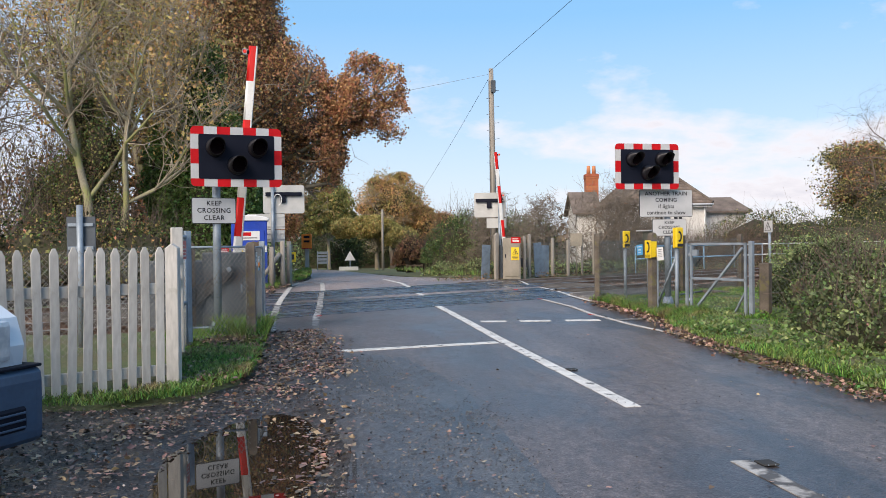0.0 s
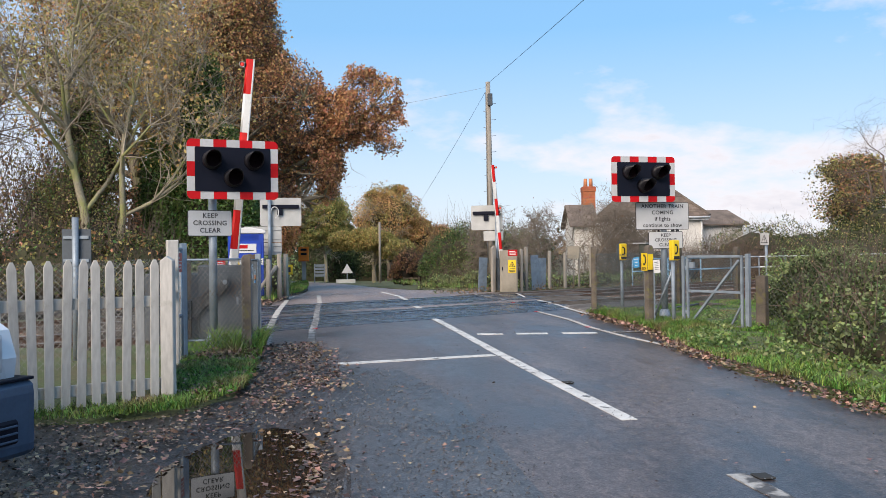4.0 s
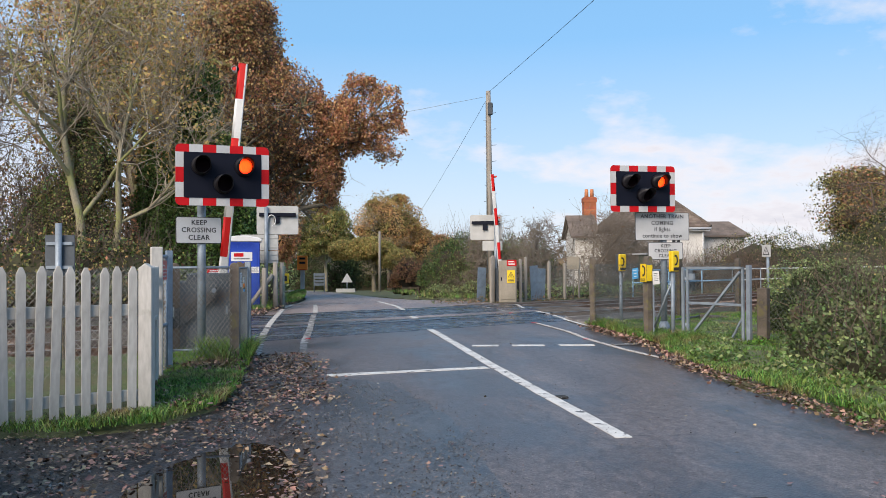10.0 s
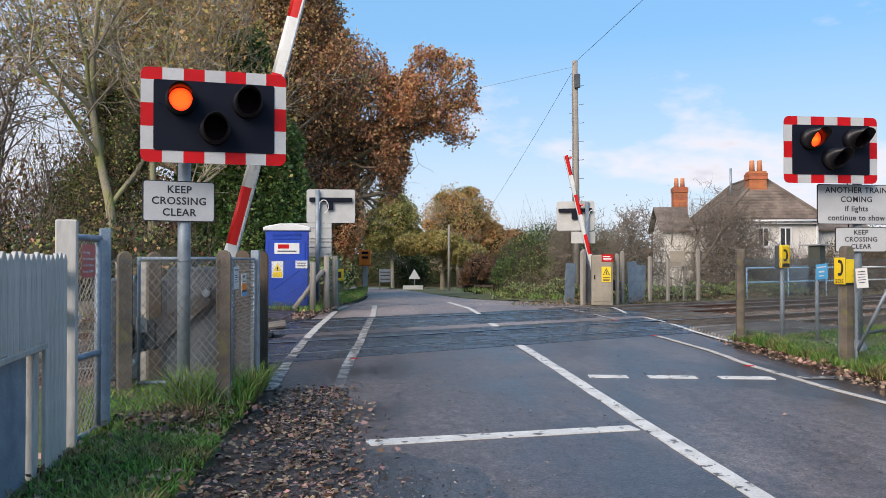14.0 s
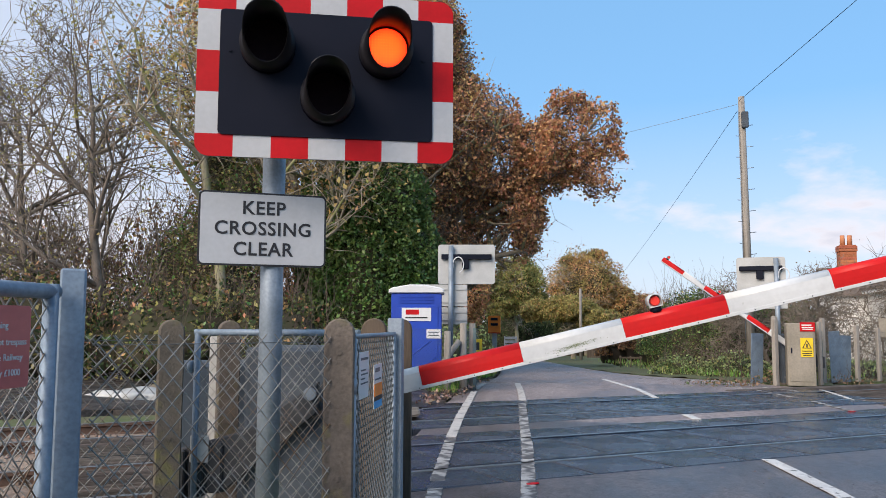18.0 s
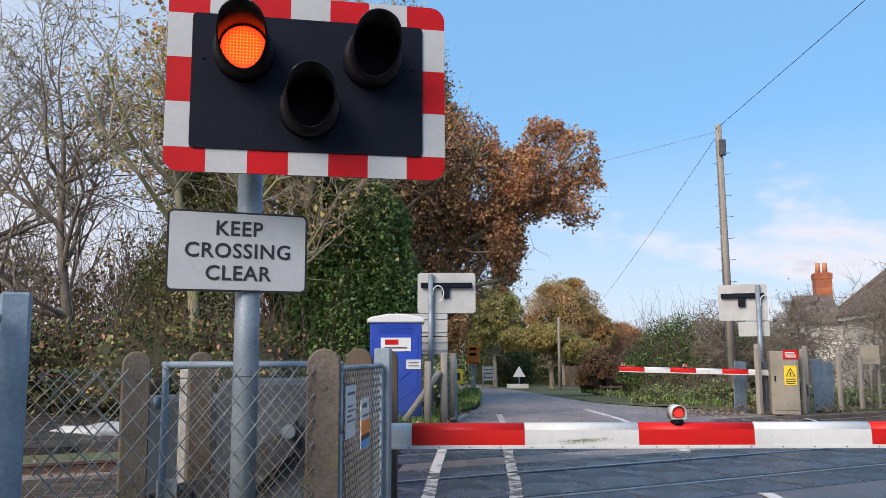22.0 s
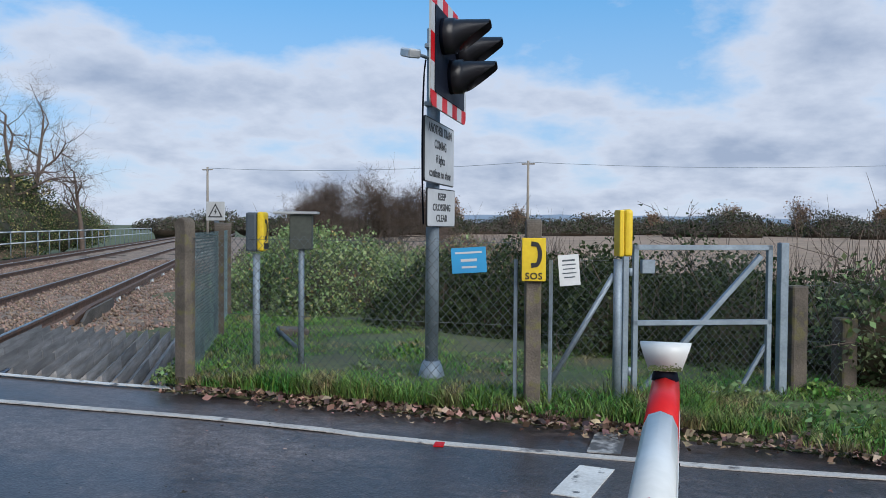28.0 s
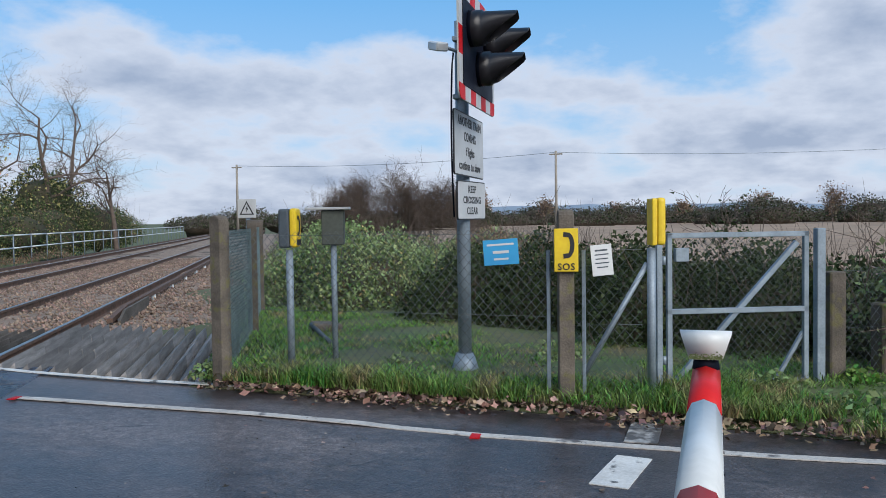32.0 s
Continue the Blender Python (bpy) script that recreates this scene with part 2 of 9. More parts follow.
def asphalt(name, c1, c2, damp, rough):
    """Rolled asphalt: long pale wheel tracks, damp dark patches with a soft sheen, stone grain and a few fine cracks."""
    m = bpy.data.materials.new(name)
    m.use_nodes = True
    n, l = m.node_tree.nodes, m.node_tree.links
    b = n["Principled BSDF"]
    tc = n.new("ShaderNodeTexCoord")

    def noisy(scale, detail, stretch=(1, 1, 1), rgh=0.5):
        mp = n.new("ShaderNodeMapping")
        mp.inputs["Scale"].default_value = stretch
        l.new(tc.outputs["Object"], mp.inputs[0])
        t = n.new("ShaderNodeTexNoise")
        t.inputs["Scale"].default_value, t.inputs["Detail"].default_value, t.inputs["Roughness"].default_value = scale, detail, rgh
        l.new(mp.outputs[0], t.inputs["Vector"])
        return t

    def ramp(src, lo, hi, a=0.0, z=1.0):
        r = n.new("ShaderNodeMapRange")
        for i, v in enumerate((lo, hi, a, z)):
            r.inputs[i + 1].default_value = v
        l.new(src, r.inputs[0])
        return r.outputs[0]

    def mixed(kind, fac, a, z):
        x = n.new("ShaderNodeMix")
        x.data_type, x.blend_type = "RGBA", kind
        for i, v in ((0, fac), (6, a), (7, z)):
            if isinstance(v, (int, float)):
                x.inputs[i].default_value = v
            elif isinstance(v, tuple):
                x.inputs[i].default_value = (*v, 1)
            else:
                l.new(v, x.inputs[i])
        return x.outputs[2]

    track = ramp(noisy(0.9, 5.0, (1.0, 0.16, 1.0), 0.55).outputs["Fac"], 0.34, 0.66)
    out = mixed("MIX", track, c1, c2)
    wet = ramp(noisy(0.75, 9.0, (1.0, 0.45, 1.0), 0.62).outputs["Fac"], 0.46, 0.58)
    out = mixed("MIX", wet, out, damp)
    grain = noisy(130.0, 3.0, rgh=0.7)
    bw = n.new("ShaderNodeRGBToBW")
    l.new(grain.outputs["Color"], bw.inputs[0])
    out = mixed("OVERLAY", 0.72, out, ramp(bw.outputs[0], 0.34, 0.66, 0.12, 0.88))
    stone = n.new("ShaderNodeTexVoronoi")
    stone.inputs["Scale"].default_value = 70.0
    l.new(tc.outputs["Object"], stone.inputs["Vector"])
    sb = n.new("ShaderNodeRGBToBW")
    l.new(stone.outputs["Color"], sb.inputs[0])
    out = mixed("OVERLAY", 0.48, out, ramp(sb.outputs[0], 0.15, 0.85, 0.2, 0.85))
    blot = n.new("ShaderNodeRGBToBW")
    l.new(noisy(17.0, 4.0, (1, 0.6, 1), 0.65).outputs["Color"], blot.inputs[0])
    out = mixed("OVERLAY", 0.66, out, ramp(blot.outputs[0], 0.36, 0.64, 0.22, 0.80))
    # hairline cracks, broken off here and there
    warp = n.new("ShaderNodeMix")
    warp.data_type, warp.blend_type = "RGBA", "ADD"
    warp.inputs[0].default_value = 0.9
    l.new(tc.outputs["Object"], warp.inputs[6])
    l.new(noisy(1.6, 5.0).outputs["Color"], warp.inputs[7])
    vo = n.new("ShaderNodeTexVoronoi")
    vo.feature = "DISTANCE_TO_EDGE"
    vo.inputs["Scale"].default_value = 0.55
    l.new(warp.outputs[2], vo.inputs["Vector"])
    cut = n.new("ShaderNodeMath")
    cut.operation = "MULTIPLY"
    l.new(ramp(vo.outputs["Distance"], 0.003, 0.010, 1.0, 0.0), cut.inputs[0])
    l.new(ramp(noisy(0.6, 3.0).outputs["Fac"], 0.52, 0.60, 0.0, 0.75), cut.inputs[1])
    out = mixed("MIX", cut.outputs[0], out, (0.022, 0.021, 0.022))
    l.new(out, b.inputs["Base Color"])
    l.new(ramp(wet, 0.0, 1.0, rough, rough * 0.70), b.inputs["Roughness"])
    b.inputs["Specular IOR Level"].default_value = 0.40
    bp = n.new("ShaderNodeBump")
    bp.inputs["Strength"].default_value, bp.inputs["Distance"].default_value = 0.30, 0.005
    l.new(stone.outputs["Distance"], bp.inputs["Height"])
    l.new(bp.outputs[0], b.inputs["Normal"])
    return m


M = {}
M["asphalt"] = asphalt("asphalt", (0.082, 0.068, 0.067), (0.132, 0.110, 0.105), (0.044, 0.036, 0.037), 0.44)
# lighter colours put the far road's low-angle sky sheen into the asphalt
M["asphalt_lane"] = asphalt("sheen_pale_asphalt", (0.205, 0.168, 0.160), (0.265, 0.220, 0.208), (0.150, 0.120, 0.114), 0.62)
M["wet"] = asphalt("wet_asphalt", (0.042, 0.043, 0.050), (0.085, 0.082, 0.083), (0.020, 0.021, 0.026), 0.40)
M["paint"] = material("road_paint", (0.62, 0.61, 0.58), (0.48, 0.47, 0.45), 4.0, 0.6, fine=0.3, bump=0.3, wear=(0.10, 0.10, 0.10), wear_at=(0.60, 0.66), wear_scale=9.0)
M["paint_worn"] = material("worn_road_paint", (0.42, 0.41, 0.39), (0.30, 0.29, 0.28), 4.0, 0.65, fine=0.3, bump=0.3, wear=(0.075, 0.072, 0.072), wear_at=(0.43, 0.54), wear_scale=7.0)
# dark rubber; its blue tint puts some reflected sky into the colour
M["rubber"] = material("sky_tinted_rubber", (0.010, 0.013, 0.024), (0.030, 0.034, 0.047), 1.5, 0.07, fine=0.3, spread=0.35, r2=0.32, edge=(0.42, 0.60), spec=0.6)
ribs = M["rubber"].node_tree
wv = ribs.nodes.new("ShaderNodeTexWave")
wv.inputs["Scale"].default_value, wv.bands_direction = 12.0, "X"
wv2 = ribs.nodes.new("ShaderNodeTexWave")
wv2.inputs["Scale"].default_value, wv2.bands_direction = 12.0, "Y"
wa = ribs.nodes.new("ShaderNodeMath")
wb_ = ribs.nodes.new("ShaderNodeBump")
wb_.inputs["Strength"].default_value, wb_.inputs["Distance"].default_value = 0.5, 0.006
tcr = ribs.nodes.new("ShaderNodeTexCoord")
for w_ in (wv, wv2):
    ribs.links.new(tcr.outputs["Object"], w_.inputs["Vector"])
ribs.links.new(wv.outputs["Fac"], wa.inputs[0])
ribs.links.new(wv2.outputs["Fac"], wa.inputs[1])
ribs.links.new(wa.outputs[0], wb_.inputs["Height"])
ribs.links.new(wb_.outputs[0], ribs.nodes["Principled BSDF"].inputs["Normal"])
M["paint_ghost"] = material("nearly_worn_away_paint", (0.26, 0.24, 0.225), (0.17, 0.155, 0.145), 4.0, 0.65, fine=0.3, bump=0.3, wear=(0.088, 0.080, 0.078), wear_at=(0.42, 0.56), wear_scale=6.0)
M["steel_rail"] = material("rusted_rail", (0.125, 0.068, 0.045), (0.075, 0.048, 0.034), 9.0, 0.75, fine=0.4, bump=0.3)
M["rail_top"] = material("polished_rail_top", (0.48, 0.46, 0.45), (0.33, 0.31, 0.29), 5.0, 0.34, metal=1.0)
M["ballast"] = material("ballast_stone", (0.27, 0.19, 0.145), (0.155, 0.108, 0.084), 3.0, 0.9, island=0.45)
M["bed"] = material("ballast_bed", (0.27, 0.20, 0.15), (0.16, 0.115, 0.085), 2.2, 0.95, fine=0.8, bump=1.0)
M["sleeper"] = material("weathered_sleeper", (0.115, 0.098, 0.085), (0.060, 0.050, 0.043), 2.0, 0.9, fine=0.5, bump=0.5, stretch=(1, 8, 4), spread=0.3)
M["guard"] = material("grey_weathered_timber", (0.25, 0.24, 0.235), (0.155, 0.148, 0.145), 2.0, 0.8, fine=0.35, bump=0.3, stretch=(1, 9, 9), spread=0.32)
M["mud"] = material("gravelly_mud", (0.050, 0.041, 0.037), (0.022, 0.019, 0.018), 1.6, 0.24, fine=0.9, bump=1.0, r2=0.7, grain_scale=45.0)
M["turf"] = material("turf", (0.070, 0.100, 0.032), (0.095, 0.088, 0.045), 1.4, 0.9, fine=0.6, bump=0.8)
M["grass"] = material("grass_blades", (0.092, 0.220, 0.032), (0.160, 0.250, 0.056), 1.6, 0.55, island=0.8, through_light=0.3, wear=(0.28, 0.215, 0.105), wear_at=(0.52, 0.66), wear_scale=2.6)
M["field"] = material("stubble_field", (0.31, 0.215, 0.145), (0.235, 0.162, 0.105), 0.08, 0.95, fine=0.5)
M["dry"] = material("fallen_leaves", (0.102, 0.062, 0.042), (0.27, 0.178, 0.126), 9.0, 0.42, island=0.9)
M["chip"] = material("wet_gravel_chips", (0.060, 0.058, 0.060), (0.13, 0.125, 0.125), 9.0, 0.30, island=0.5)
M["galv"] = material("galvanised_steel", (0.26, 0.31, 0.36), (0.18, 0.22, 0.26), 5.0, 0.5, metal=0.35, fine=0.25, bump=0.1)
M["bluesteel"] = material("blue_grey_steel", (0.20, 0.27, 0.34), (0.14, 0.19, 0.25), 5.0, 0.5, metal=0.2, fine=0.3, bump=0.1)
M["wire"] = material("galvanised_wire", (0.130, 0.149, 0.161), (0.081, 0.093, 0.099), 3.0, 0.5, metal=0.4)
M["wire_old"] = material("dull_old_wire", (0.33, 0.33, 0.31), (0.20, 0.19, 0.175), 3.0, 0.6, metal=0.15, wear=(0.16, 0.10, 0.06), wear_at=(0.55, 0.65))
M["wire_green"] = material("green_wire", (0.14, 0.20, 0.20), (0.09, 0.13, 0.13), 3.0, 0.5, metal=0.2)
M["white_wood"] = material("white_painted_timber", (0.45, 0.44, 0.415), (0.33, 0.32, 0.295), 2.5, 0.6, fine=0.3, bump=0.25, stretch=(1, 1, 0.25), wear=(0.17, 0.17, 0.125), wear_at=(0.60, 0.74), wear_scale=4.0, spread=0.10)
M["concrete"] = material("weathered_concrete", (0.122, 0.102, 0.082), (0.068, 0.058, 0.048), 5.0, 0.9, fine=0.4, bump=0.5, wear=(0.11, 0.10, 0.045), wear_at=(0.54, 0.64), wear_scale=9.0, spread=0.2)
M["white"] = material("white_enamel", (0.64, 0.65, 0.65), (0.56, 0.57, 0.57), 3.0, 0.4, fine=0.08)
M["sign_face"] = material("grey_white_sign_face", (0.45, 0.46, 0.47), (0.39, 0.40, 0.41), 3.0, 0.42, fine=0.08)
M["sign_back"] = material("grey_sign_back", (0.42, 0.43, 0.42), (0.35, 0.36, 0.35), 3.0, 0.55, fine=0.12)
M["red"] = material("red_reflective", (0.50, 0.006, 0.010), (0.41, 0.005, 0.008), 4.0, 0.46, fine=0.1, spec=0.2)
M["black"] = material("black_enamel", (0.006, 0.008, 0.016), (0.008, 0.010, 0.019), 4.0, 0.5, spec=0.10)
M["ink"] = material("black_lettering", (0.012, 0.012, 0.014), (0.016, 0.016, 0.018), 4.0, 0.5)
M["yellow"] = material("yellow_plastic", (0.75, 0.53, 0.015), (0.62, 0.43, 0.012), 3.0, 0.42, fine=0.15, wear=(0.30, 0.26, 0.05), wear_at=(0.66, 0.75), wear_scale=8.0)
M["orange"] = material("orange_enamel", (0.90, 0.24, 0.015), (0.80, 0.20, 0.012), 3.0, 0.45)
M["blue"] = material("blue_plastic", (0.010, 0.055, 0.40), (0.008, 0.04, 0.30), 1.5, 0.38, fine=0.1)
M["rail_blue"] = material("pale_blue_railing_paint", (0.22, 0.42, 0.60), (0.18, 0.34, 0.50), 3.0, 0.5)
M["skyblue"] = material("light_blue_sign", (0.06, 0.36, 0.66), (0.05, 0.30, 0.58), 3.0, 0.45)
M["cabinet"] = material("beige_cabinet", (0.27, 0.24, 0.19), (0.20, 0.18, 0.14), 2.0, 0.6, fine=0.25)
M["box_green"] = material("grey_green_box", (0.085, 0.095, 0.080), (0.060, 0.068, 0.058), 3.0, 0.6, fine=0.25)
M["machine"] = material("grey_machine_paint", (0.066, 0.084, 0.102), (0.042, 0.054, 0.068), 2.0, 0.5, fine=0.2, wear=(0.24, 0.25, 0.26), wear_at=(0.66, 0.74))
M["arm_dark"] = material("dark_grey_steel", (0.030, 0.034, 0.040), (0.018, 0.020, 0.024), 3.0, 0.5, fine=0.3, wear=(0.10, 0.10, 0.10), wear_at=(0.64, 0.72))
M["render"] = material("white_rendered_wall", (0.60, 0.59, 0.565), (0.49, 0.48, 0.455), 0.8, 0.9, fine=0.2, bump=0.2)
M["tile"] = material("brown_roof_tile", (0.19, 0.150, 0.125), (0.11, 0.088, 0.075), 1.5, 0.85, fine=0.4, spread=0.2, island=0.2)
M["brick"] = material("red_brick", (0.42, 0.13, 0.06), (0.32, 0.10, 0.05), 3.0, 0.9, fine=0.4, spread=0.2)
M["pot"] = material("clay_pot", (0.50, 0.20, 0.09), (0.40, 0.15, 0.07), 3.0, 0.8)
M["bark"] = material("bark", (0.27, 0.23, 0.17), (0.17, 0.145, 0.11), 3.0, 0.95, fine=0.5, bump=0.8, stretch=(1, 1, 0.3), wear=(0.22, 0.23, 0.11), wear_at=(0.5, 0.62), wear_scale=1.2)
M["twig"] = material("twigs", (0.44, 0.385, 0.30), (0.30, 0.255, 0.19), 3.0, 0.95)
M["pale_bark"] = material("pale_mossy_bark", (0.31, 0.28, 0.20), (0.21, 0.19, 0.135), 3.0, 0.95, fine=0.5, bump=0.8, stretch=(1, 1, 0.3), wear=(0.24, 0.25, 0.10), wear_at=(0.46, 0.58), wear_scale=1.2)
M["leaf_sage"] = material("sage_green_bramble", (0.088, 0.120, 0.052), (0.130, 0.150, 0.074), 0.7, 0.55, spec=0.35, island=0.6, through_light=0.25)
M["dark_twig"] = material("dark_twigs", (0.14, 0.10, 0.08), (0.09, 0.07, 0.057), 3.0, 0.95)
M["grey_twig"] = material("grey_brown_twigs", (0.225, 0.19, 0.155), (0.145, 0.12, 0.098), 3.0, 0.95)
M["pole_wood"] = material("grey_pole_timber", (0.30, 0.275, 0.24), (0.20, 0.18, 0.155), 2.0, 0.9, fine=0.4, stretch=(6, 6, 0.5))
M["glass_dark"] = material("dark_window_glass", (0.02, 0.023, 0.027), (0.03, 0.033, 0.036), 2.0, 0.08)
M["van"] = material("pale_grey_van_paint", (0.55, 0.60, 0.66), (0.52, 0.57, 0.63), 1.0, 0.25, coat=0.6)
M["bumper"] = material("dark_bumper_plastic", (0.030, 0.065, 0.12), (0.024, 0.05, 0.095), 3.0, 0.5, fine=0.2)
M["tyre"] = material("tyre_rubber", (0.02, 0.02, 0.02), (0.03, 0.03, 0.03), 8.0, 0.8)
# blue-grey stands for the air's haze over far land
M["hill"] = material("haze_blue_hills", (0.22, 0.27, 0.33), (0.18, 0.225, 0.28), 0.01, 1.0)
M["wood_brown"] = material("brown_timber", (0.125, 0.09, 0.062), (0.075, 0.057, 0.042), 2.0, 0.85, fine=0.4, stretch=(6, 6, 0.6))
M["lens_dark"] = material("dark_red_lens", (0.012, 0.004, 0.006), (0.008, 0.003, 0.005), 40.0, 0.6, spec=0.08)
M["lens_red"] = material("red_lens", (0.90, 0.035, 0.015), (0.75, 0.025, 0.012), 60.0, 0.3, bump=0.3)
M["glow_red"] = glow("lit_red_lens", (1.0, 0.23, 0.020), 3.7, (1.0, 0.045, 0.005), (1.0, 0.020, 0.004))
M["glow_amber"] = glow("lit_amber_lens", (1.0, 0.56, 0.006), 2.1, (1.0, 0.40, 0.004), (1.0, 0.26, 0.004))
M["hood"] = material("black_hood", (0.007, 0.007, 0.010), (0.010, 0.009, 0.012), 4.0, 0.30, spec=0.30)
M["leaf_oak"] = material("autumn_oak_leaves", (0.58, 0.315, 0.160), (0.42, 0.225, 0.112), 0.45, 0.6, island=0.6, through_light=0.4)
M["leaf_gold"] = material("golden_leaves", (0.62, 0.43, 0.17), (0.48, 0.34, 0.135), 0.4, 0.6, island=0.55, through_light=0.4)
M["leaf_ivy"] = material("ivy_leaves", (0.080, 0.160, 0.036), (0.140, 0.215, 0.060), 0.6, 0.40, island=0.65, through_light=0.25)
M["leaf_bramble"] = material("bramble_leaves", (0.165, 0.240, 0.088), (0.250, 0.300, 0.130), 0.8, 0.5, spec=0.4, island=0.6, through_light=0.25)
M["leaf_olive"] = material("olive_leaves", (0.40, 0.36, 0.13), (0.28, 0.27, 0.095), 0.5, 0.6, island=0.55, through_light=0.4)
M["leaf_lane"] = material("green_gold_leaves", (0.58, 0.35, 0.145), (0.29, 0.255, 0.088), 0.40, 0.6, island=0.55, through_light=0.38, edge=(0.42, 0.58), wear=(0.50, 0.25, 0.10), wear_at=(0.55, 0.65), wear_scale=0.35)
M["leaf_far"] = material("far_brown_thicket", (0.288, 0.186, 0.120), (0.192, 0.138, 0.090), 0.2, 0.9, island=0.4, through_light=0.2)
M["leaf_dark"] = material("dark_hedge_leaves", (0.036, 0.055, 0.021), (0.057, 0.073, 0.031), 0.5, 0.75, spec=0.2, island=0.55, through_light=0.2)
M["leaf_hedgerow"] = material("grey_brown_hedgerow", (0.095, 0.080, 0.064), (0.062, 0.064, 0.046), 0.03, 0.9, island=0.35)

# ---- mesh helpers ----


def part(name, bm, mat, parent=None, label="", smooth=False):
    me = bpy.data.meshes.new(name)
    bm.to_mesh(me)
    bm.free()
    for mm in (mat if isinstance(mat, (list, tuple)) else [mat]):
        me.materials.append(mm)
    if smooth:
        for p in me.polygons:
            p.use_smooth = True
    ob = new(name, me)
    if parent is not None:
        ob.parent = parent
    if label:
        tagged(ob, label)
    return ob


def raw(name, verts, faces, mat, parent=None, label="", smooth=False):
    """A mesh from numpy arrays of vertices and of equal-sided faces."""
    verts, faces = np.asarray(verts, np.float32), np.asarray(faces, np.int32)
    me = bpy.data.meshes.new(name)
    k = faces.shape[1]
    me.vertices.add(len(verts))
    me.vertices.foreach_set("co", verts.ravel())
    me.loops.add(faces.size)
    me.loops.foreach_set("vertex_index", faces.ravel())
    me.polygons.add(len(faces))
    me.polygons.foreach_set("loop_start", np.arange(0, faces.size, k, dtype=np.int32))
    me.polygons.foreach_set("loop_total", np.full(len(faces), k, np.int32))
    if smooth:
        me.polygons.foreach_set("use_smooth", np.ones(len(faces), bool))
    me.update(calc_edges=True)
    me.materials.append(mat)
    ob = new(name, me)
    if parent is not None:
        ob.parent = parent
    if label:
        tagged(ob, label)
    return ob


def thing(name, m, label, category, group="", kind=""):
    e = new(name)
    e.matrix_world = m
    e.empty_display_size = 0.1
    return tagged(e, label, category, group, kind)


def box(bm, x0, y0, z0, x1, y1, z1, bevel=0.0, m=None, seg=1):
    vs = [bm.verts.new(p) for p in ((x0, y0, z0), (x1, y0, z0), (x1, y1, z0), (x0, y1, z0), (x0, y0, z1), (x1, y0, z1), (x1, y1, z1), (x0, y1, z1))]
    fs = [bm.faces.new([vs[i] for i in f]) for f in ((3, 2, 1, 0), (4, 5, 6, 7), (0, 1, 5, 4), (1, 2, 6, 5), (2, 3, 7, 6), (3, 0, 4, 7))]
    if bevel:
        es = list({e for f in fs for e in f.edges})
        r = bmesh.ops.bevel(bm, geom=es, offset=bevel, segments=seg, affect="EDGES", profile=0.6)
        vs = list({v for v in vs if v.is_valid} | set(r["verts"]))
    if m is not None:
        bmesh.ops.transform(bm, matrix=m, verts=vs)
    return bm


def tube(bm, a, b, r, r2=None, n=10, caps=True):
    a, b = Vector(a), Vector(b)
    r2 = r if r2 is None else r2
    q = (b - a).to_track_quat("Z", "Y").to_matrix()
    rings = []
    for c, rad in ((a, r), (b, r2)):
        rings.append([bm.verts.new(c + q @ Vector((rad * math.cos(2 * math.pi * i / n), rad * math.sin(2 * math.pi * i / n), 0))) for i in range(n)])
    for i in range(n):
        f = bm.faces.new((rings[0][i], rings[0][(i + 1) % n], rings[1][(i + 1) % n], rings[1][i]))
        f.smooth = True
    if caps:
        bm.faces.new(rings[0][::-1])
        bm.faces.new(rings[1])
    return bm


def prism(bm, outline, y0, y1, bevel=0.0):
    """An outline in x, z drawn out from y0 to y1."""
    a = [bm.verts.new((x, y0, z)) for x, z in outline]
    b = [bm.verts.new((x, y1, z)) for x, z in outline]
    n = len(outline)
    fs = [bm.faces.new(a), bm.faces.new(b[::-1])]
    for i in range(n):
        fs.append(bm.faces.new((a[(i + 1) % n], a[i], b[i], b[(i + 1) % n])))
    bmesh.ops.recalc_face_normals(bm, faces=fs)
    if bevel:
        es = [e for e in {e for f in fs[:2] for e in f.edges}]
        bmesh.ops.bevel(bm, geom=es, offset=bevel, segments=1, affect="EDGES")
    return bm


def rounded(w, h, r, n=5, cx=0.0, cz=0.0):
    """A rounded rectangle's outline in x, z, centred."""
    pts = []
    for qx, qz, a0 in ((1, 1, 0), (-1, 1, 90), (-1, -1, 180), (1, -1, 270)):
        for i in range(n + 1):
            a = radians(a0 + 90 * i / n)
            pts.append((cx + qx * (w / 2 - r) + r * math.cos(a), cz + qz * (h / 2 - r) + r * math.sin(a)))
    return pts


def B():
    return bmesh.new()


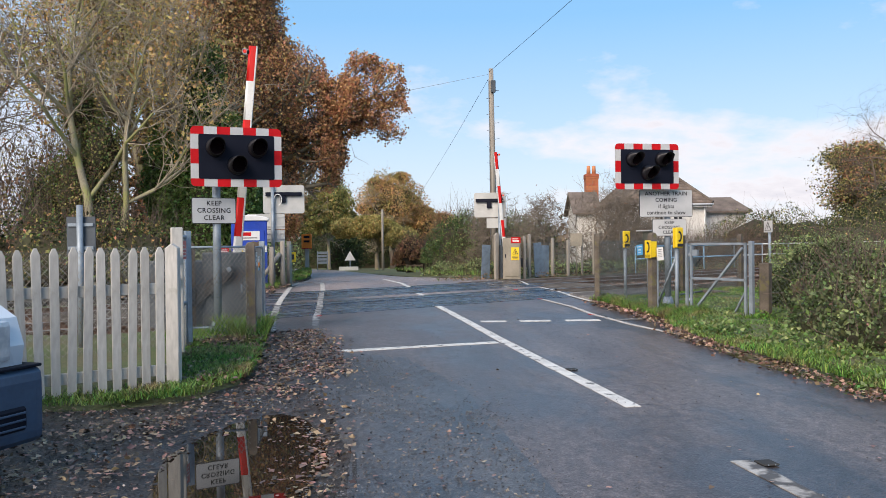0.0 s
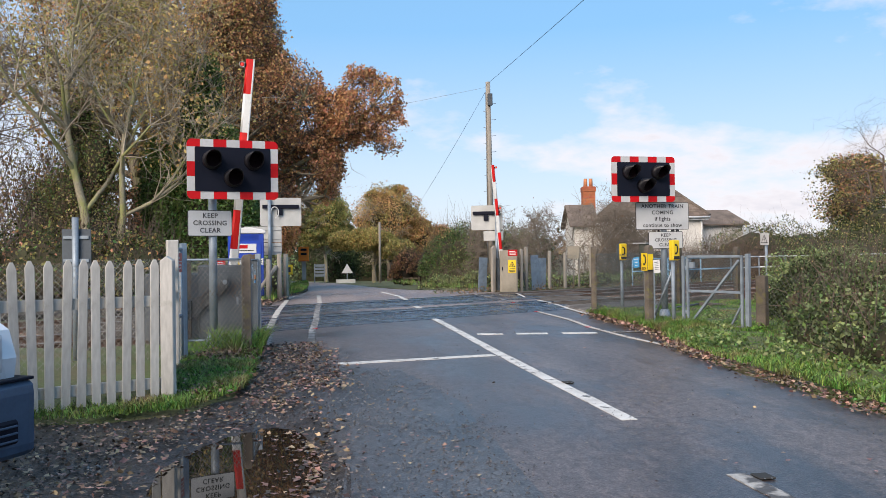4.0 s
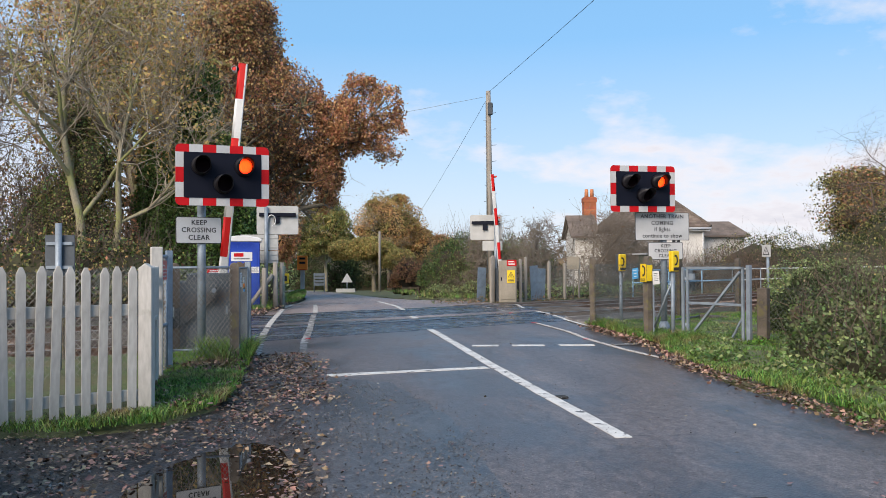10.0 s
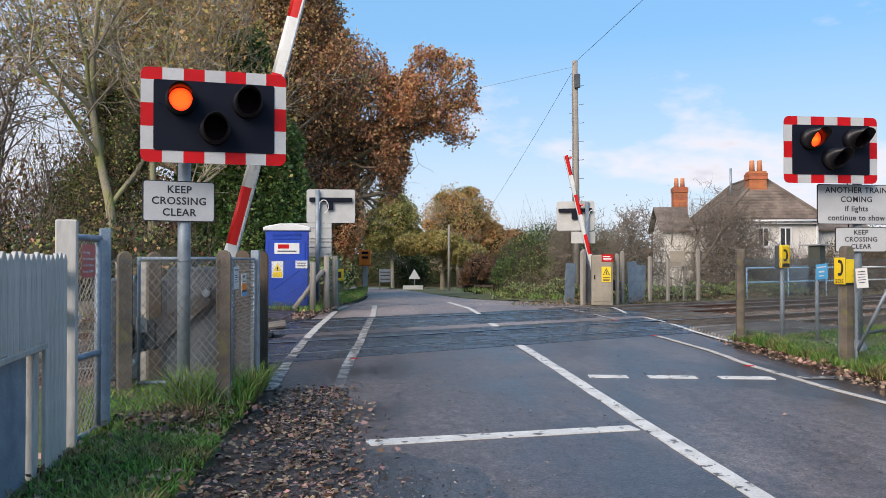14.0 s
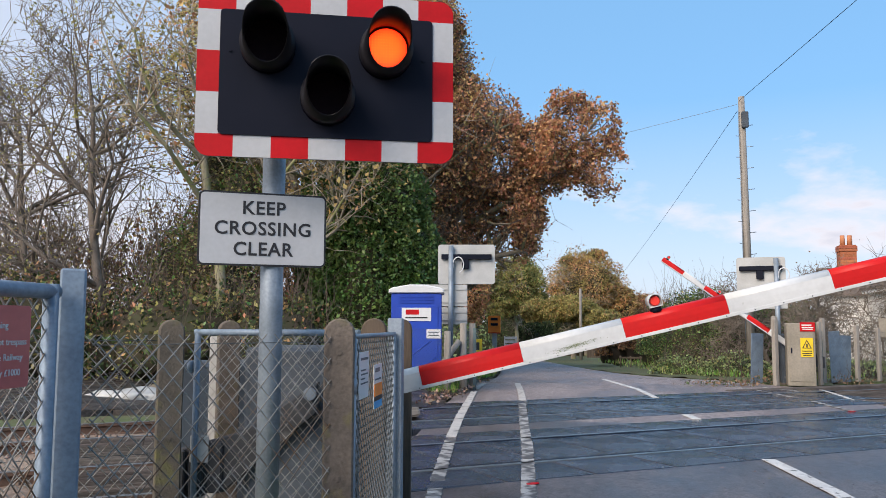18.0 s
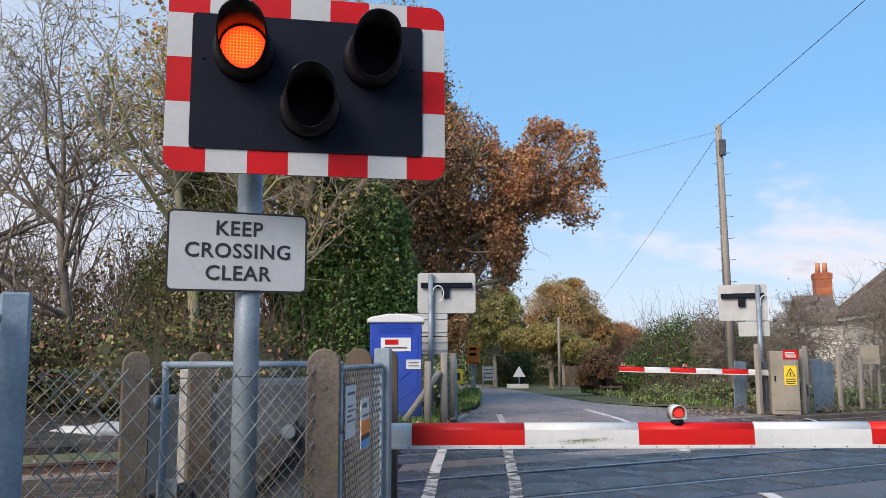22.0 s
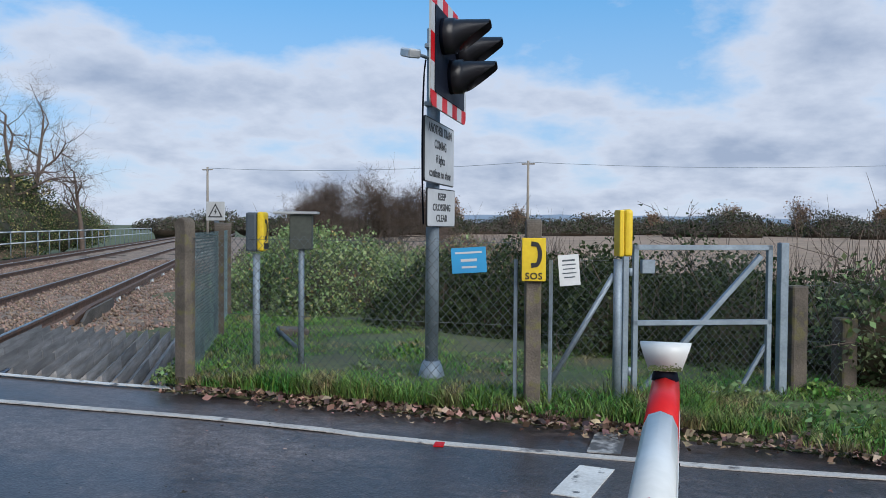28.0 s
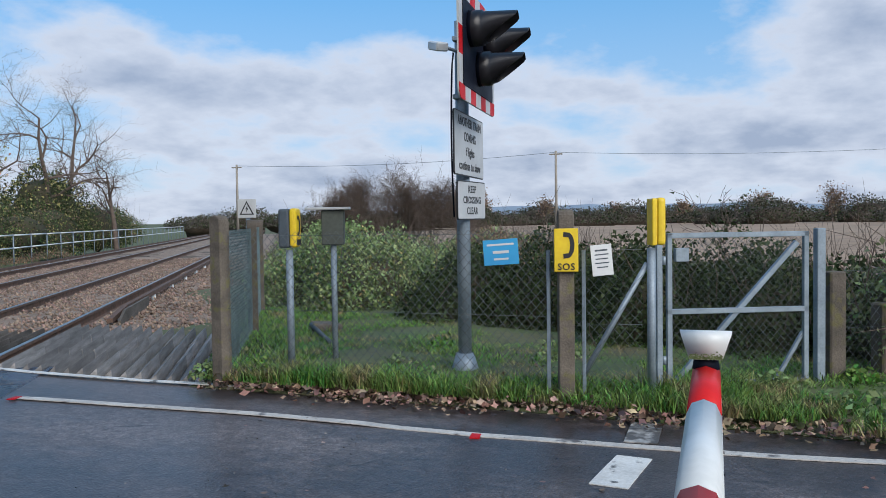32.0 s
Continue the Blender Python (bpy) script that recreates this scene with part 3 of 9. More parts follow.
def writing(parent, text, size, x, y, z, mat, align="CENTER", turn=None, spacing=1.0, bold=0.0):
    """Letters that stand upright in the x, z plane of their thing and face -y."""
    cu = bpy.data.curves.new("letter", "FONT")
    cu.body, cu.size, cu.align_x, cu.align_y, cu.extrude, cu.space_character, cu.offset = text, size, align, "CENTER", 0.0008, spacing, bold
    cu.resolution_u = 3
    tmp = bpy.data.objects.new("letter", cu)
    scene.collection.objects.link(tmp)
    dg = bpy.context.evaluated_depsgraph_get()
    me = bpy.data.meshes.new_from_object(tmp.evaluated_get(dg))
    bpy.data.objects.remove(tmp)
    bpy.data.curves.remove(cu)
    me.transform((turn or Matrix()) @ pose(x, y, z, 90, 0, 0))
    bm = bmesh.new()
    bm.from_mesh(me)
    bpy.data.meshes.remove(me)
    left, groups = set(bm.verts), []
    while left:
        todo, isle = [left.pop()], []
        while todo:
            v = todo.pop()
            isle.append(v)
            for e in v.link_edges:
                o = e.other_vert(v)
                if o in left:
                    left.remove(o)
                    todo.append(o)
        groups.append((min(v.co.x for v in isle), max(v.co.x for v in isle), isle))
    groups.sort(key=lambda g: g[0])
    joined = []
    for lo, hi, isle in groups:
        if joined and lo < joined[-1][1] - 0.3 * (hi - lo):
            joined[-1][1] = max(joined[-1][1], hi)
            joined[-1][2] += isle
        else:
            joined.append([lo, hi, list(isle)])
    for lo, hi, isle in joined:
        one, at = bmesh.new(), {}
        for v in isle:
            at[v] = one.verts.new(v.co)
        for f in {f for v in isle for f in v.link_faces}:
            one.faces.new([at[v] for v in f.verts])
        part("letter", one, mat, parent)
    bm.free()


def bars(parent, rows, x, y, z, mat, name="lettering_bar"):
    """Plain bars for writing that stays unread: rows of (dx, dz, width, height)."""
    for dx, dz, w, h in rows:
        b = B()
        box(b, x + dx - w / 2, y - 0.0012, z + dz - h / 2, x + dx + w / 2, y, z + dz + h / 2)
        part(name, b, mat, parent)


def diamond_mesh(name, length, height, pitch, r, mat, parent, x0=0.0, z0=0.0, drop=None):
    """Chain link in the x, z plane: two sets of slanting wires, the one before the other, as thin three-sided rods."""
    v, f = [], []

    def rod(p, q, off):
        d = np.array([q[0] - p[0], 0, q[1] - p[1]], float)
        ln = np.linalg.norm(d)
        if ln < 0.02:
            return
        d /= ln
        s = np.array([-d[2], 0, d[0]])
        base = len(v)
        for c in (p, q):
            o = np.array([c[0], off, c[1]])
            for a in (90, 210, 330):
                v.append(o + r * (math.cos(radians(a)) * s + math.sin(radians(a)) * np.array([0, 1, 0])))
        for i in range(3):
            j = (i + 1) % 3
            f.append((base + i, base + j, base + 3 + j, base + 3 + i))
    k = 1.12
    n = int((length + height / k) / pitch) + 2
    for i in range(-1, n):
        for sgn in (1, -1):
            a = i * pitch
            # x = a - (z / k) for one set, mirrored for the other
            xa, za, xb, zb = a, 0.0, a - height / k, height
            if xa > length:
                za = (xa - length) * k
                xa = length
            if xb < 0:
                zb = height + xb * k
                xb = 0.0
            if za >= height or zb <= 0 or zb <= za:
                continue
            if sgn < 0:
                xa, xb = length - xa, length - xb
            rod((x0 + xa, z0 + za), (x0 + xb, z0 + zb), 0.0022 * sgn)
    return raw(name, v, f, mat, parent)


def wire_line(name, a, b, sag, r, mat, parent=None, n=14):
    bm = B()
    pts = []
    for i in range(n + 1):
        t = i / n
        p = Vector(a).lerp(Vector(b), t)
        p.z -= sag * 4 * t * (1 - t)
        pts.append(p)
    for p, q in zip(pts, pts[1:]):
        tube(bm, p, q, r, n=5, caps=False)
    bmesh.ops.remove_doubles(bm, verts=bm.verts[:], dist=r * 0.5)
    return part(name, bm, mat, parent)

# ---- the ground, the road and the railway ----
RNG = np.random.default_rng(7)
YAW = 33.0                                   # the railway's direction
TC, TS = math.cos(radians(YAW)), math.sin(radians(YAW))
TR = pose(0, 0, 0, 0, 0, YAW)
RAILS = (13.73, 15.22, 17.27, 18.78)         # offsets of the four running rails


def uv_to_xy(u, v):
    return u * TC - v * TS, u * TS + v * TC


def zg(x, y):
    """The lie of the land: level at the crossing, falling away beyond it."""
    return -0.025 * min(max(0.0, y - 29.0), 90.0)


def strip(name, pts, width, z, mat, parent=None, thick=0.006, label=""):
    """A flat ribbon along points x, y; ragged by a few millimetres."""
    bm = B()
    rows = []
    dense = []
    ragged = name in ("left_edge_line", "inner_line")
    for (xa, ya), (xb, yb) in zip(pts, pts[1:]):
        k = max(1, int(math.hypot(xb - xa, yb - ya) / (0.05 if ragged else 0.25)))
        dense += [(xa + (xb - xa) * i / k, ya + (yb - ya) * i / k) for i in range(k)]
    dense.append(pts[-1])
    for i, (x, y) in enumerate(dense):
        xa, ya = dense[max(0, i - 1)]
        xb, yb = dense[min(len(dense) - 1, i + 1)]
        ln = math.hypot(xb - xa, yb - ya) or 1
        nx, ny = -(yb - ya) / ln, (xb - xa) / ln
        j = [width / 2 + (0.016 * noise.noise((x * 15, y * 15, s * 9.0)) - 0.004 if ragged else 0.008 * noise.noise((x * 5, y * 5, s * 9.0))) for s in (0, 1)]
        zz = z + zg(x, y) + (0.0085 if 15.0 < y < 26.0 else 0.0)
        rows.append([bm.verts.new((x + nx * j[0], y + ny * j[0], zz)), bm.verts.new((x - nx * j[1], y - ny * j[1], zz))])
    top = [bm.faces.new((a[0], a[1], b[1], b[0])) for a, b in zip(rows, rows[1:])]
    bmesh.ops.recalc_face_normals(bm, faces=bm.faces[:])
    r = bmesh.ops.extrude_face_region(bm, geom=top)
    bmesh.ops.translate(bm, vec=(0, 0, -thick), verts=[e for e in r["geom"] if isinstance(e, bmesh.types.BMVert)])
    bmesh.ops.recalc_face_normals(bm, faces=bm.faces[:])
    return part(name, bm, mat, parent, label)


def dip(x, y):
    """The hollow in the yard that holds the puddle."""
    e = ((x + 0.27) / 0.62) ** 2 + ((y - 5.2) / 2.08) ** 2
    return -0.10 * min(1.0, max(0.0, 1.25 - e))


def sheet(name, pts, z, mat, label, kind="structure", rise=0.0, step=0.35, rough=0.03, follow=True, seed=0.0, sink=False):
    """A patch of ground inside an outline, with an uneven surface that rises inside the rim."""
    poly = np.array(pts, float)
    x0, y0 = poly.min(0)
    x1, y1 = poly.max(0)
    nx, ny = int((x1 - x0) / step) + 2, int((y1 - y0) / step) + 2
    gx, gy = np.meshgrid(np.linspace(x0, x1, nx), np.linspace(y0, y1, ny))
    P = np.stack([gx.ravel(), gy.ravel()], 1)
    a, b = poly, np.roll(poly, -1, 0)
    inside = np.zeros(len(P), bool)
    dist = np.full(len(P), 1e9)
    near = P.copy()
    for p, q in zip(a, b):
        cond = (p[1] > P[:, 1]) != (q[1] > P[:, 1])
        with np.errstate(divide="ignore", invalid="ignore"):
            xi = (q[0] - p[0]) * (P[:, 1] - p[1]) / (q[1] - p[1]) + p[0]
        inside ^= cond & (P[:, 0] < xi)
        d = q - p
        t = np.clip(((P - p) @ d) / max(1e-9, d @ d), 0, 1)
        pr = p + t[:, None] * d
        ds = np.linalg.norm(P - pr, axis=1)
        m = ds < dist
        dist[m], near[m] = ds[m], pr[m]
    keep = inside | (dist < step * 0.72)
    out = ~inside
    P[out] = near[out]
    depth = np.where(inside, dist, 0)
    Z = np.array([z + (zg(x, y) if follow else 0) + (dip(x, y) if sink else 0) + rise * min(1, dd / 0.7) + rough * min(1, dd / 0.4) * noise.noise((x * 1.7, y * 1.7, seed)) for (x, y), dd in zip(P, depth)])
    idx = np.arange(nx * ny).reshape(ny, nx)
    F = np.stack([idx[:-1, :-1], idx[:-1, 1:], idx[1:, 1:], idx[1:, :-1]], -1).reshape(-1, 4)
    F = F[keep[F].all(1)]
    V, F = np.column_stack([P, Z]), F.tolist()
    if rise:
        # an earth bank under the rim
        rim = []
        for p, q in zip(a, b):
            k = max(1, int(np.linalg.norm(q - p) / 0.5))
            rim += [p + (q - p) * i / k for i in range(k)]
        top = [(x, y, z - 0.004 + (zg(x, y) if follow else 0)) for x, y in rim]
        base, m = len(V), len(rim)
        V = np.concatenate([V, top, [(x, y, h - 0.35) for x, y, h in top]])
        F += [(base + i, base + (i + 1) % m, base + m + (i + 1) % m, base + m + i) for i in range(m)]
    ob = raw(name, V, F, mat, smooth=True)
    return tagged(ob, label, "ground", kind=kind)


# one sheet to the horizon
ax = np.concatenate([-np.geomspace(3000, 70, 14), np.linspace(-60, 60, 61), np.geomspace(70, 3000, 14)])
ay = np.concatenate([-np.geomspace(3000, 70, 14), np.linspace(-60, 130, 96), np.geomspace(140, 3000, 14)])
gx, gy = np.meshgrid(ax, ay)
gz = np.array([zg(x, y) - 0.10 - (0.20 if 12.6 < y * TC - x * TS < 19.4 else 0.0) + 0.04 * noise.noise((x * 0.3, y * 0.3, 2.0)) for x, y in zip(gx.ravel(), gy.ravel())])
gi = np.arange(gx.size).reshape(gx.shape)
gf = np.stack([gi[:-1, :-1], gi[:-1, 1:], gi[1:, 1:], gi[1:, :-1]], -1).reshape(-1, 4)
tagged(raw("ground", np.column_stack([gx.ravel(), gy.ravel(), gz]), gf, M["turf"], smooth=True), "rough turf and soil that reaches the horizon", "ground", kind="structure")

# the road: left and right edge by y
EDGES = [(-40, -0.6, 5.2), (-6, 0.40, 4.85), (0, 0.48, 4.75), (5, 0.46, 4.7), (7, 0.22, 4.6), (8, -0.35, 4.55), (9, -0.72, 4.5), (11, -1.0, 4.7), (12, -1.3, 5.0), (14, -1.6, 5.12), (17, -1.85, 5.16), (20, -2.0, 5.2), (24, -2.15, 5.3), (27, -2.2, 5.0), (29, -1.75, 3.8), (31, -1.8, 2.5), (34, -1.95, 1.6), (40, -2.4, 0.7), (50, -3.4, -0.4), (65, -5.4, -2.4), (90, -11, -8), (130, -24, -21)]


def road_edges(y):
    for (ya, la, ra), (yb, lb, rb) in zip(EDGES, EDGES[1:]):
        if ya <= y <= yb:
            t = (y - ya) / (yb - ya)
            return la + (lb - la) * t, ra + (rb - ra) * t
    return EDGES[-1][1:]


rv, rf = [], []
ys = np.concatenate([np.arange(-40, 0, 2.0), np.arange(0, 30, 0.4), np.arange(30, 131, 1.5)])
for i, y in enumerate(ys):
    l, r = road_edges(y)
    l += 0.06 * noise.noise((y * 0.9, 1.0, 0.0))
    r += 0.05 * noise.noise((y * 0.9, 5.0, 0.0))
    for k in range(9):
        x = l + (r - l) * k / 8
        rv.append((x, y, zg(x, y) + (-0.012 if k in (0, 8) else 0.0)))
    if i:
        for k in range(8):
            a = (i - 1) * 9 + k
            rf.append((a, a + 1, a + 10, a + 9))
cut = 8 * int(np.argmax(ys > 19.4))
tagged(raw("road", rv, rf[:cut], M["asphalt"], smooth=True), "dark grey asphalt lane, damp in patches", "road", kind="structure")
# beyond the crossing the road's sheen is painted as a paler surface
tagged(raw("road", rv, rf[cut:], M["asphalt_lane"], smooth=True), "asphalt lane beyond the crossing, grazing sheen painted as paler colour", "road", kind="structure")

# painted lines
PAINT = 0.005
M["paint_edge"] = material("cream_edge_paint", (0.50, 0.47, 0.43), (0.38, 0.355, 0.33), 4.0, 0.65, fine=0.3, bump=0.3, wear=(0.11, 0.10, 0.10), wear_at=(0.60, 0.68), wear_scale=6.0)
marks = thing("road_markings", Matrix(), "white painted lines worn on dark asphalt", "road marking", kind="structure")
strip("centre_line", [(2.56, 6.55), (2.36, 9.0), (2.20, 11.2), (2.03, 14.0), (1.83, 16.6)], 0.13, PAINT, M["paint"], marks)
strip("stop_line", [(0.17, 10.25), (2.12, 10.75)], 0.17, PAINT + 0.001, M["paint"], marks)
for a, b in ((2.27, 2.68), (2.90, 3.40), (3.64, 4.19)):
    strip("dash", [(a, 13.47 - 0.075 * (a - 2.2)), (b, 13.47 - 0.075 * (b - 2.2))], 0.20, PAINT, M["paint"], marks)
strip("dash", [(4.50, 13.33), (4.99, 13.36)], 0.20, PAINT, M["paint_worn"], marks)
strip("centre_dash", [(2.68, 4.95), (2.84, 3.0)], 0.12, PAINT, M["paint_worn"], marks)
strip("centre_dash", [(2.96, 0.6), (3.05, -1.4)], 0.12, PAINT, M["paint_worn"], marks)
strip("edge_line", [(4.98, 11.45), (4.66, 11.22), (4.46, 12.6), (4.36, 14.3), (4.36, 16.0), (4.22, 18.06)], 0.08, PAINT, M["paint_edge"], marks)
strip("edge_line", [(4.30, 21.7), (4.20, 23.3)], 0.085, PAINT, M["paint_worn"], marks)
strip("edge_line", [(4.12, 24.0), (3.9, 25.4), (3.6, 27.0)], 0.085, PAINT, M["paint_worn"], marks)
strip("outer_edge_line", [(5.15, 16.6), (5.08, 17.6), (5.08, 18.9), (5.14, 19.8), (5.16, 20.6)], 0.07, PAINT, M["paint"], marks)
strip("outer_edge_line", [(5.17, 21.1), (5.10, 22.3)], 0.07, PAINT, M["paint"], marks)
strip("outer_edge_line", [(5.02, 23.8), (5.12, 25.0), (5.20, 26.2)], 0.07, PAINT, M["paint"], marks)
strip("left_edge_line", [(-0.95, 12.5), (-1.20, 14.8), (-1.42, 17.5)], 0.13, PAINT, M["paint_worn"], marks)
strip("left_edge_line", [(-1.44, 17.7), (-1.60, 20.0), (-1.78, 23.4), (-1.84, 24.4)], 0.13, PAINT, M["paint_edge"], marks)
strip("left_edge_line", [(-1.86, 25.0), (-1.85, 26.9)], 0.12, PAINT, M["paint_edge"], marks)
strip("inner_line", [(-0.10, 10.4), (-0.28, 12.0), (-0.42, 14.2)], 0.12, PAINT, M["paint_ghost"], marks)
strip("inner_line", [(-0.42, 14.2), (-0.53, 17.0), (-0.63, 18.8), (-0.79, 22.0)], 0.13, PAINT, M["paint_worn"], marks)
strip("inner_line", [(-0.80, 22.6), (-0.95, 25.0), (-1.11, 27.1)], 0.13, PAINT, M["paint_edge"], marks)
strip("give_way_line", [(-1.80, 27.3), (-1.15, 27.35), (-0.2, 27.55)], 0.10, PAINT, M["paint_worn"], marks)
strip("give_way_line", [(0.1, 27.65), (0.55, 27.75)], 0.10, PAINT, M["paint_worn"], marks)
strip("centre_dash", [(1.72, 20.1), (1.67, 20.7)], 0.13, PAINT, M["paint"], marks)
strip("centre_line", [(1.57, 23.6), (1.40, 26.0), (0.93, 28.8)], 0.11, PAINT, M["paint"], marks)
strip("right_edge_far", [(4.6, 25.6), (4.1, 27.2), (3.2, 28.6), (1.8, 29.6)], 0.08, PAINT, M["paint_worn"], marks)
for a, b in (((0.35, 32.5), (0.1, 34.0)), ((-0.3, 37), (-0.6, 39)), ((-1.2, 44), (-1.5, 46.5))):
    strip("centre_dash", [a, b], 0.10, PAINT, M["paint_worn"], marks)

# the railway
track_bed = sheet("track_bed", [uv_to_xy(u, v) for u, v in ((-60, 12.2), (7.0, 12.3), (7.2, 20.5), (-60, 20.6))], -0.17, M["bed"], "brown stone ballast bed beside the crossing", rise=0.03, step=1.0, rough=0.06, follow=False)
sheet("track_bed", [uv_to_xy(u, v) for u, v in ((13.8, 11.35), (110, 11.2), (110, 20.6), (18.2, 20.3))], -0.17, M["bed"], "brown stone ballast bed along the tracks", rise=0.03, step=1.0, rough=0.06, follow=False)


def rail_mesh(u0, u1, v, name, parent):
    bm = B()
    prof = [(-0.07, -0.155), (0.07, -0.155), (0.07, -0.142), (0.012, -0.125), (0.012, -0.05), (0.036, -0.035), (0.036, -0.006), (-0.036, -0.006), (-0.036, -0.035), (-0.012, -0.05), (-0.012, -0.125), (-0.07, -0.142)]
    k = max(1, int((u1 - u0) / 10))
    rings = [[bm.verts.new((u0 + (u1 - u0) * i / k, v + a, b)) for a, b in prof] for i in range(k + 1)]
    for r0, r1 in zip(rings, rings[1:]):
        for i in range(len(prof)):
            j = (i + 1) % len(prof)
            bm.faces.new((r0[i], r0[j], r1[j], r1[i]))
    bm.faces.new(rings[0])
    bm.faces.new(rings[-1][::-1])
    bmesh.ops.recalc_face_normals(bm, faces=bm.faces[:])
    r = part(name, bm, M["steel_rail"], parent)
    bm = B()
    box(bm, u0, v - 0.024, -0.006, u1, v + 0.024, 0.004, 0.003)
    part("running_surface", bm, M["rail_top"], r, "bright worn steel running surface")
    return r


SLEEPER = B()
box(SLEEPER, -0.125, -1.25, -0.30, 0.125, 1.25, -0.155, 0.012)
sleeper_me = None
for label, (va, vb), ul, ur in (("near track with rusty rails worn bright on top", RAILS[:2], 7.2, 16.0), ("far track with rusty rails worn bright on top", RAILS[2:], 9.2, 18.3)):
    tr = thing("railway_track", TR, label, "railway track", "tracks", kind="structure")
    for v in (va, vb):
        rail_mesh(-70, 150, v, "rail", tr)
    mid = (va + vb) / 2
    for u in [*np.arange(ul - 0.4, -24, -0.68), *np.arange(ur + 0.4, 68, 0.68)]:
        if sleeper_me is None:
            o = part("sleeper", SLEEPER, M["sleeper"], tr)
            sleeper_me = o.data
        else:
            o = new("sleeper", sleeper_me)
            o.parent = tr
        o.location = (u, mid, 0.02 * random.uniform(-1, 1))
# conductor rails on their insulators
for u0, u1, v in ((19.2, 140, RAILS[0] - 0.42), (21.0, 140, RAILS[3] + 0.42), (-60, 3.0, RAILS[0] - 0.42)):
    cr = thing("conductor_rail", TR, "rusty raised conductor rail with a sloping end", "railway track", "conductor rails", kind="structure")
    bm = B()
    prism(bm, [(u0, -0.10), (u0 + 1.2, -0.03), (u1, -0.03), (u1, 0.05), (u0 + 1.2, 0.05), (u0, -0.03)], v - 0.04, v + 0.04)
    part("rail", bm, M["steel_rail"], cr)
    bm = B()
    prism(bm, [(u0 - 0.05, -0.18), (u0 + 2.6, -0.18), (u0 + 2.6, 0.06), (u0 + 0.4, 0.06), (u0 - 0.05, -0.06)], v - 0.16, v - 0.12)
    part("guard_board", bm, M["sleeper"], cr, "dark timber guard board")
    for u in np.arange(u0 + 1.5, min(u1, u0 + 42), 2.7):
        bm = B()
        tube(bm, (u, v, -0.16), (u, v, -0.03), 0.05, 0.035, 8)
        part("insulator", bm, M["white"], cr)

# loose ballast stones, the nearest stretches only
OCT = np.array([(1, 0, 0), (0, 1, 0), (-1, 0, 0), (0, -1, 0), (0, 0, 1), (0, 0, -1)], float)
OCF = np.array([(0, 1, 4), (1, 2, 4), (2, 3, 4), (3, 0, 4), (1, 0, 5), (2, 1, 5), (3, 2, 5), (0, 3, 5)])


def stones(areas, r0, r1, z, name, mat, label):
    V, F, base = [], [], 0
    for (ua, ub, va, vb, cnt) in areas:
        for _ in range(cnt):
            u, v = RNG.uniform(ua, ub), RNG.uniform(va, vb)
            r = RNG.uniform(r0, r1)
            q = OCT * (r * RNG.uniform(0.6, 1.2, (6, 1))) * RNG.uniform(0.7, 1.3, 3)
            a = RNG.uniform(0, 6.28)
            R2 = np.array([[math.cos(a), -math.sin(a), 0], [math.sin(a), math.cos(a), 0.3], [0, -0.3, 1]])
            V.append(q @ R2.T + (u, v, z + RNG.uniform(-0.03, 0.03)))
            F.append(OCF + base)
            base += 6
    ob = raw(name, np.concatenate(V), np.concatenate(F), mat)
    ob.matrix_world = TR
    return tagged(ob, label, "ballast", kind="stuff")


stones([(16.4, 42, 11.6, 13.6, 7500), (17.8, 42, 13.8, 15.15, 5200), (18.8, 42, 15.3, 17.2, 6000), (20.2, 42, 17.35, 18.7, 3600), (22, 42, 18.9, 20.2, 1600), (-12, 6.8, 12.4, 20.2, 6500)], 0.018, 0.042, -0.135, "ballast_stones", M["ballast"], "pale brown broken stone ballast between the rails")

# rubber crossing panels, each a piece of its own, laid along the rails
panel_cache = {}
crossing = thing("crossing_surface", TR, "dark ribbed rubber level crossing panels, wet and shiny", "crossing panel", kind="structure")
for va, vb, piece in ((12.98, 13.675, 0.9), (13.80, 15.165, 0.9), (15.275, 15.93, 0.9), (16.58, 17.215, 0.9), (17.34, 18.725, 0.9), (18.835, 19.50, 0.9)):
    mid = (va + vb) / 2
    u0 = ((-1.62 if va < 13.7 else -2.22) - 0.035 * (mid - 14.4) + mid * TS) / TC
    u1 = (5.22 + mid * TS) / TC
    n = int(round((u1 - u0) / piece))
    for i in range(n):
        key = round(vb - va, 3)
        if key not in panel_cache:
            bm = B()
            w = (u1 - u0) / n
            box(bm, -w / 2 + 0.006, -(vb - va) / 2, -0.10, w / 2 - 0.006, (vb - va) / 2, 0.0, 0.012)
            o = part("panel", bm, M["rubber"], crossing)
            panel_cache[key] = o.data
        else:
            o = new("panel", panel_cache[key])
            o.parent = crossing
        o.location = (u0 + (i + 0.5) * (u1 - u0) / n, mid, 0.006 + random.uniform(-0.002, 0.003))
        o.rotation_euler = (random.uniform(-0.003, 0.003), random.uniform(-0.003, 0.003), 0)
# a solid black strip beside each rail stands for the groove's shade
for v, s in ((RAILS[0], 1), (RAILS[1], -1), (RAILS[2], 1), (RAILS[3], -1)):
    bm = B()
    ua, ub = (-2.3 + v * TS) / TC, (5.3 + v * TS) / TC
    box(bm, ua, min(v + s * 0.027, v + s * 0.095), -0.05, ub, max(v + s * 0.027, v + s * 0.095), 0.0105)
    part("flangeway", bm, M["black"], crossing, "black strip painted as the shaded flange groove")
    bm = B()
    box(bm, ua, v - 0.030, -0.05, ub, v + 0.026, 0.0135, 0.003)
    part("rail_head", bm, M["rail_top"], crossing, "bright worn rail head flush with the panels")

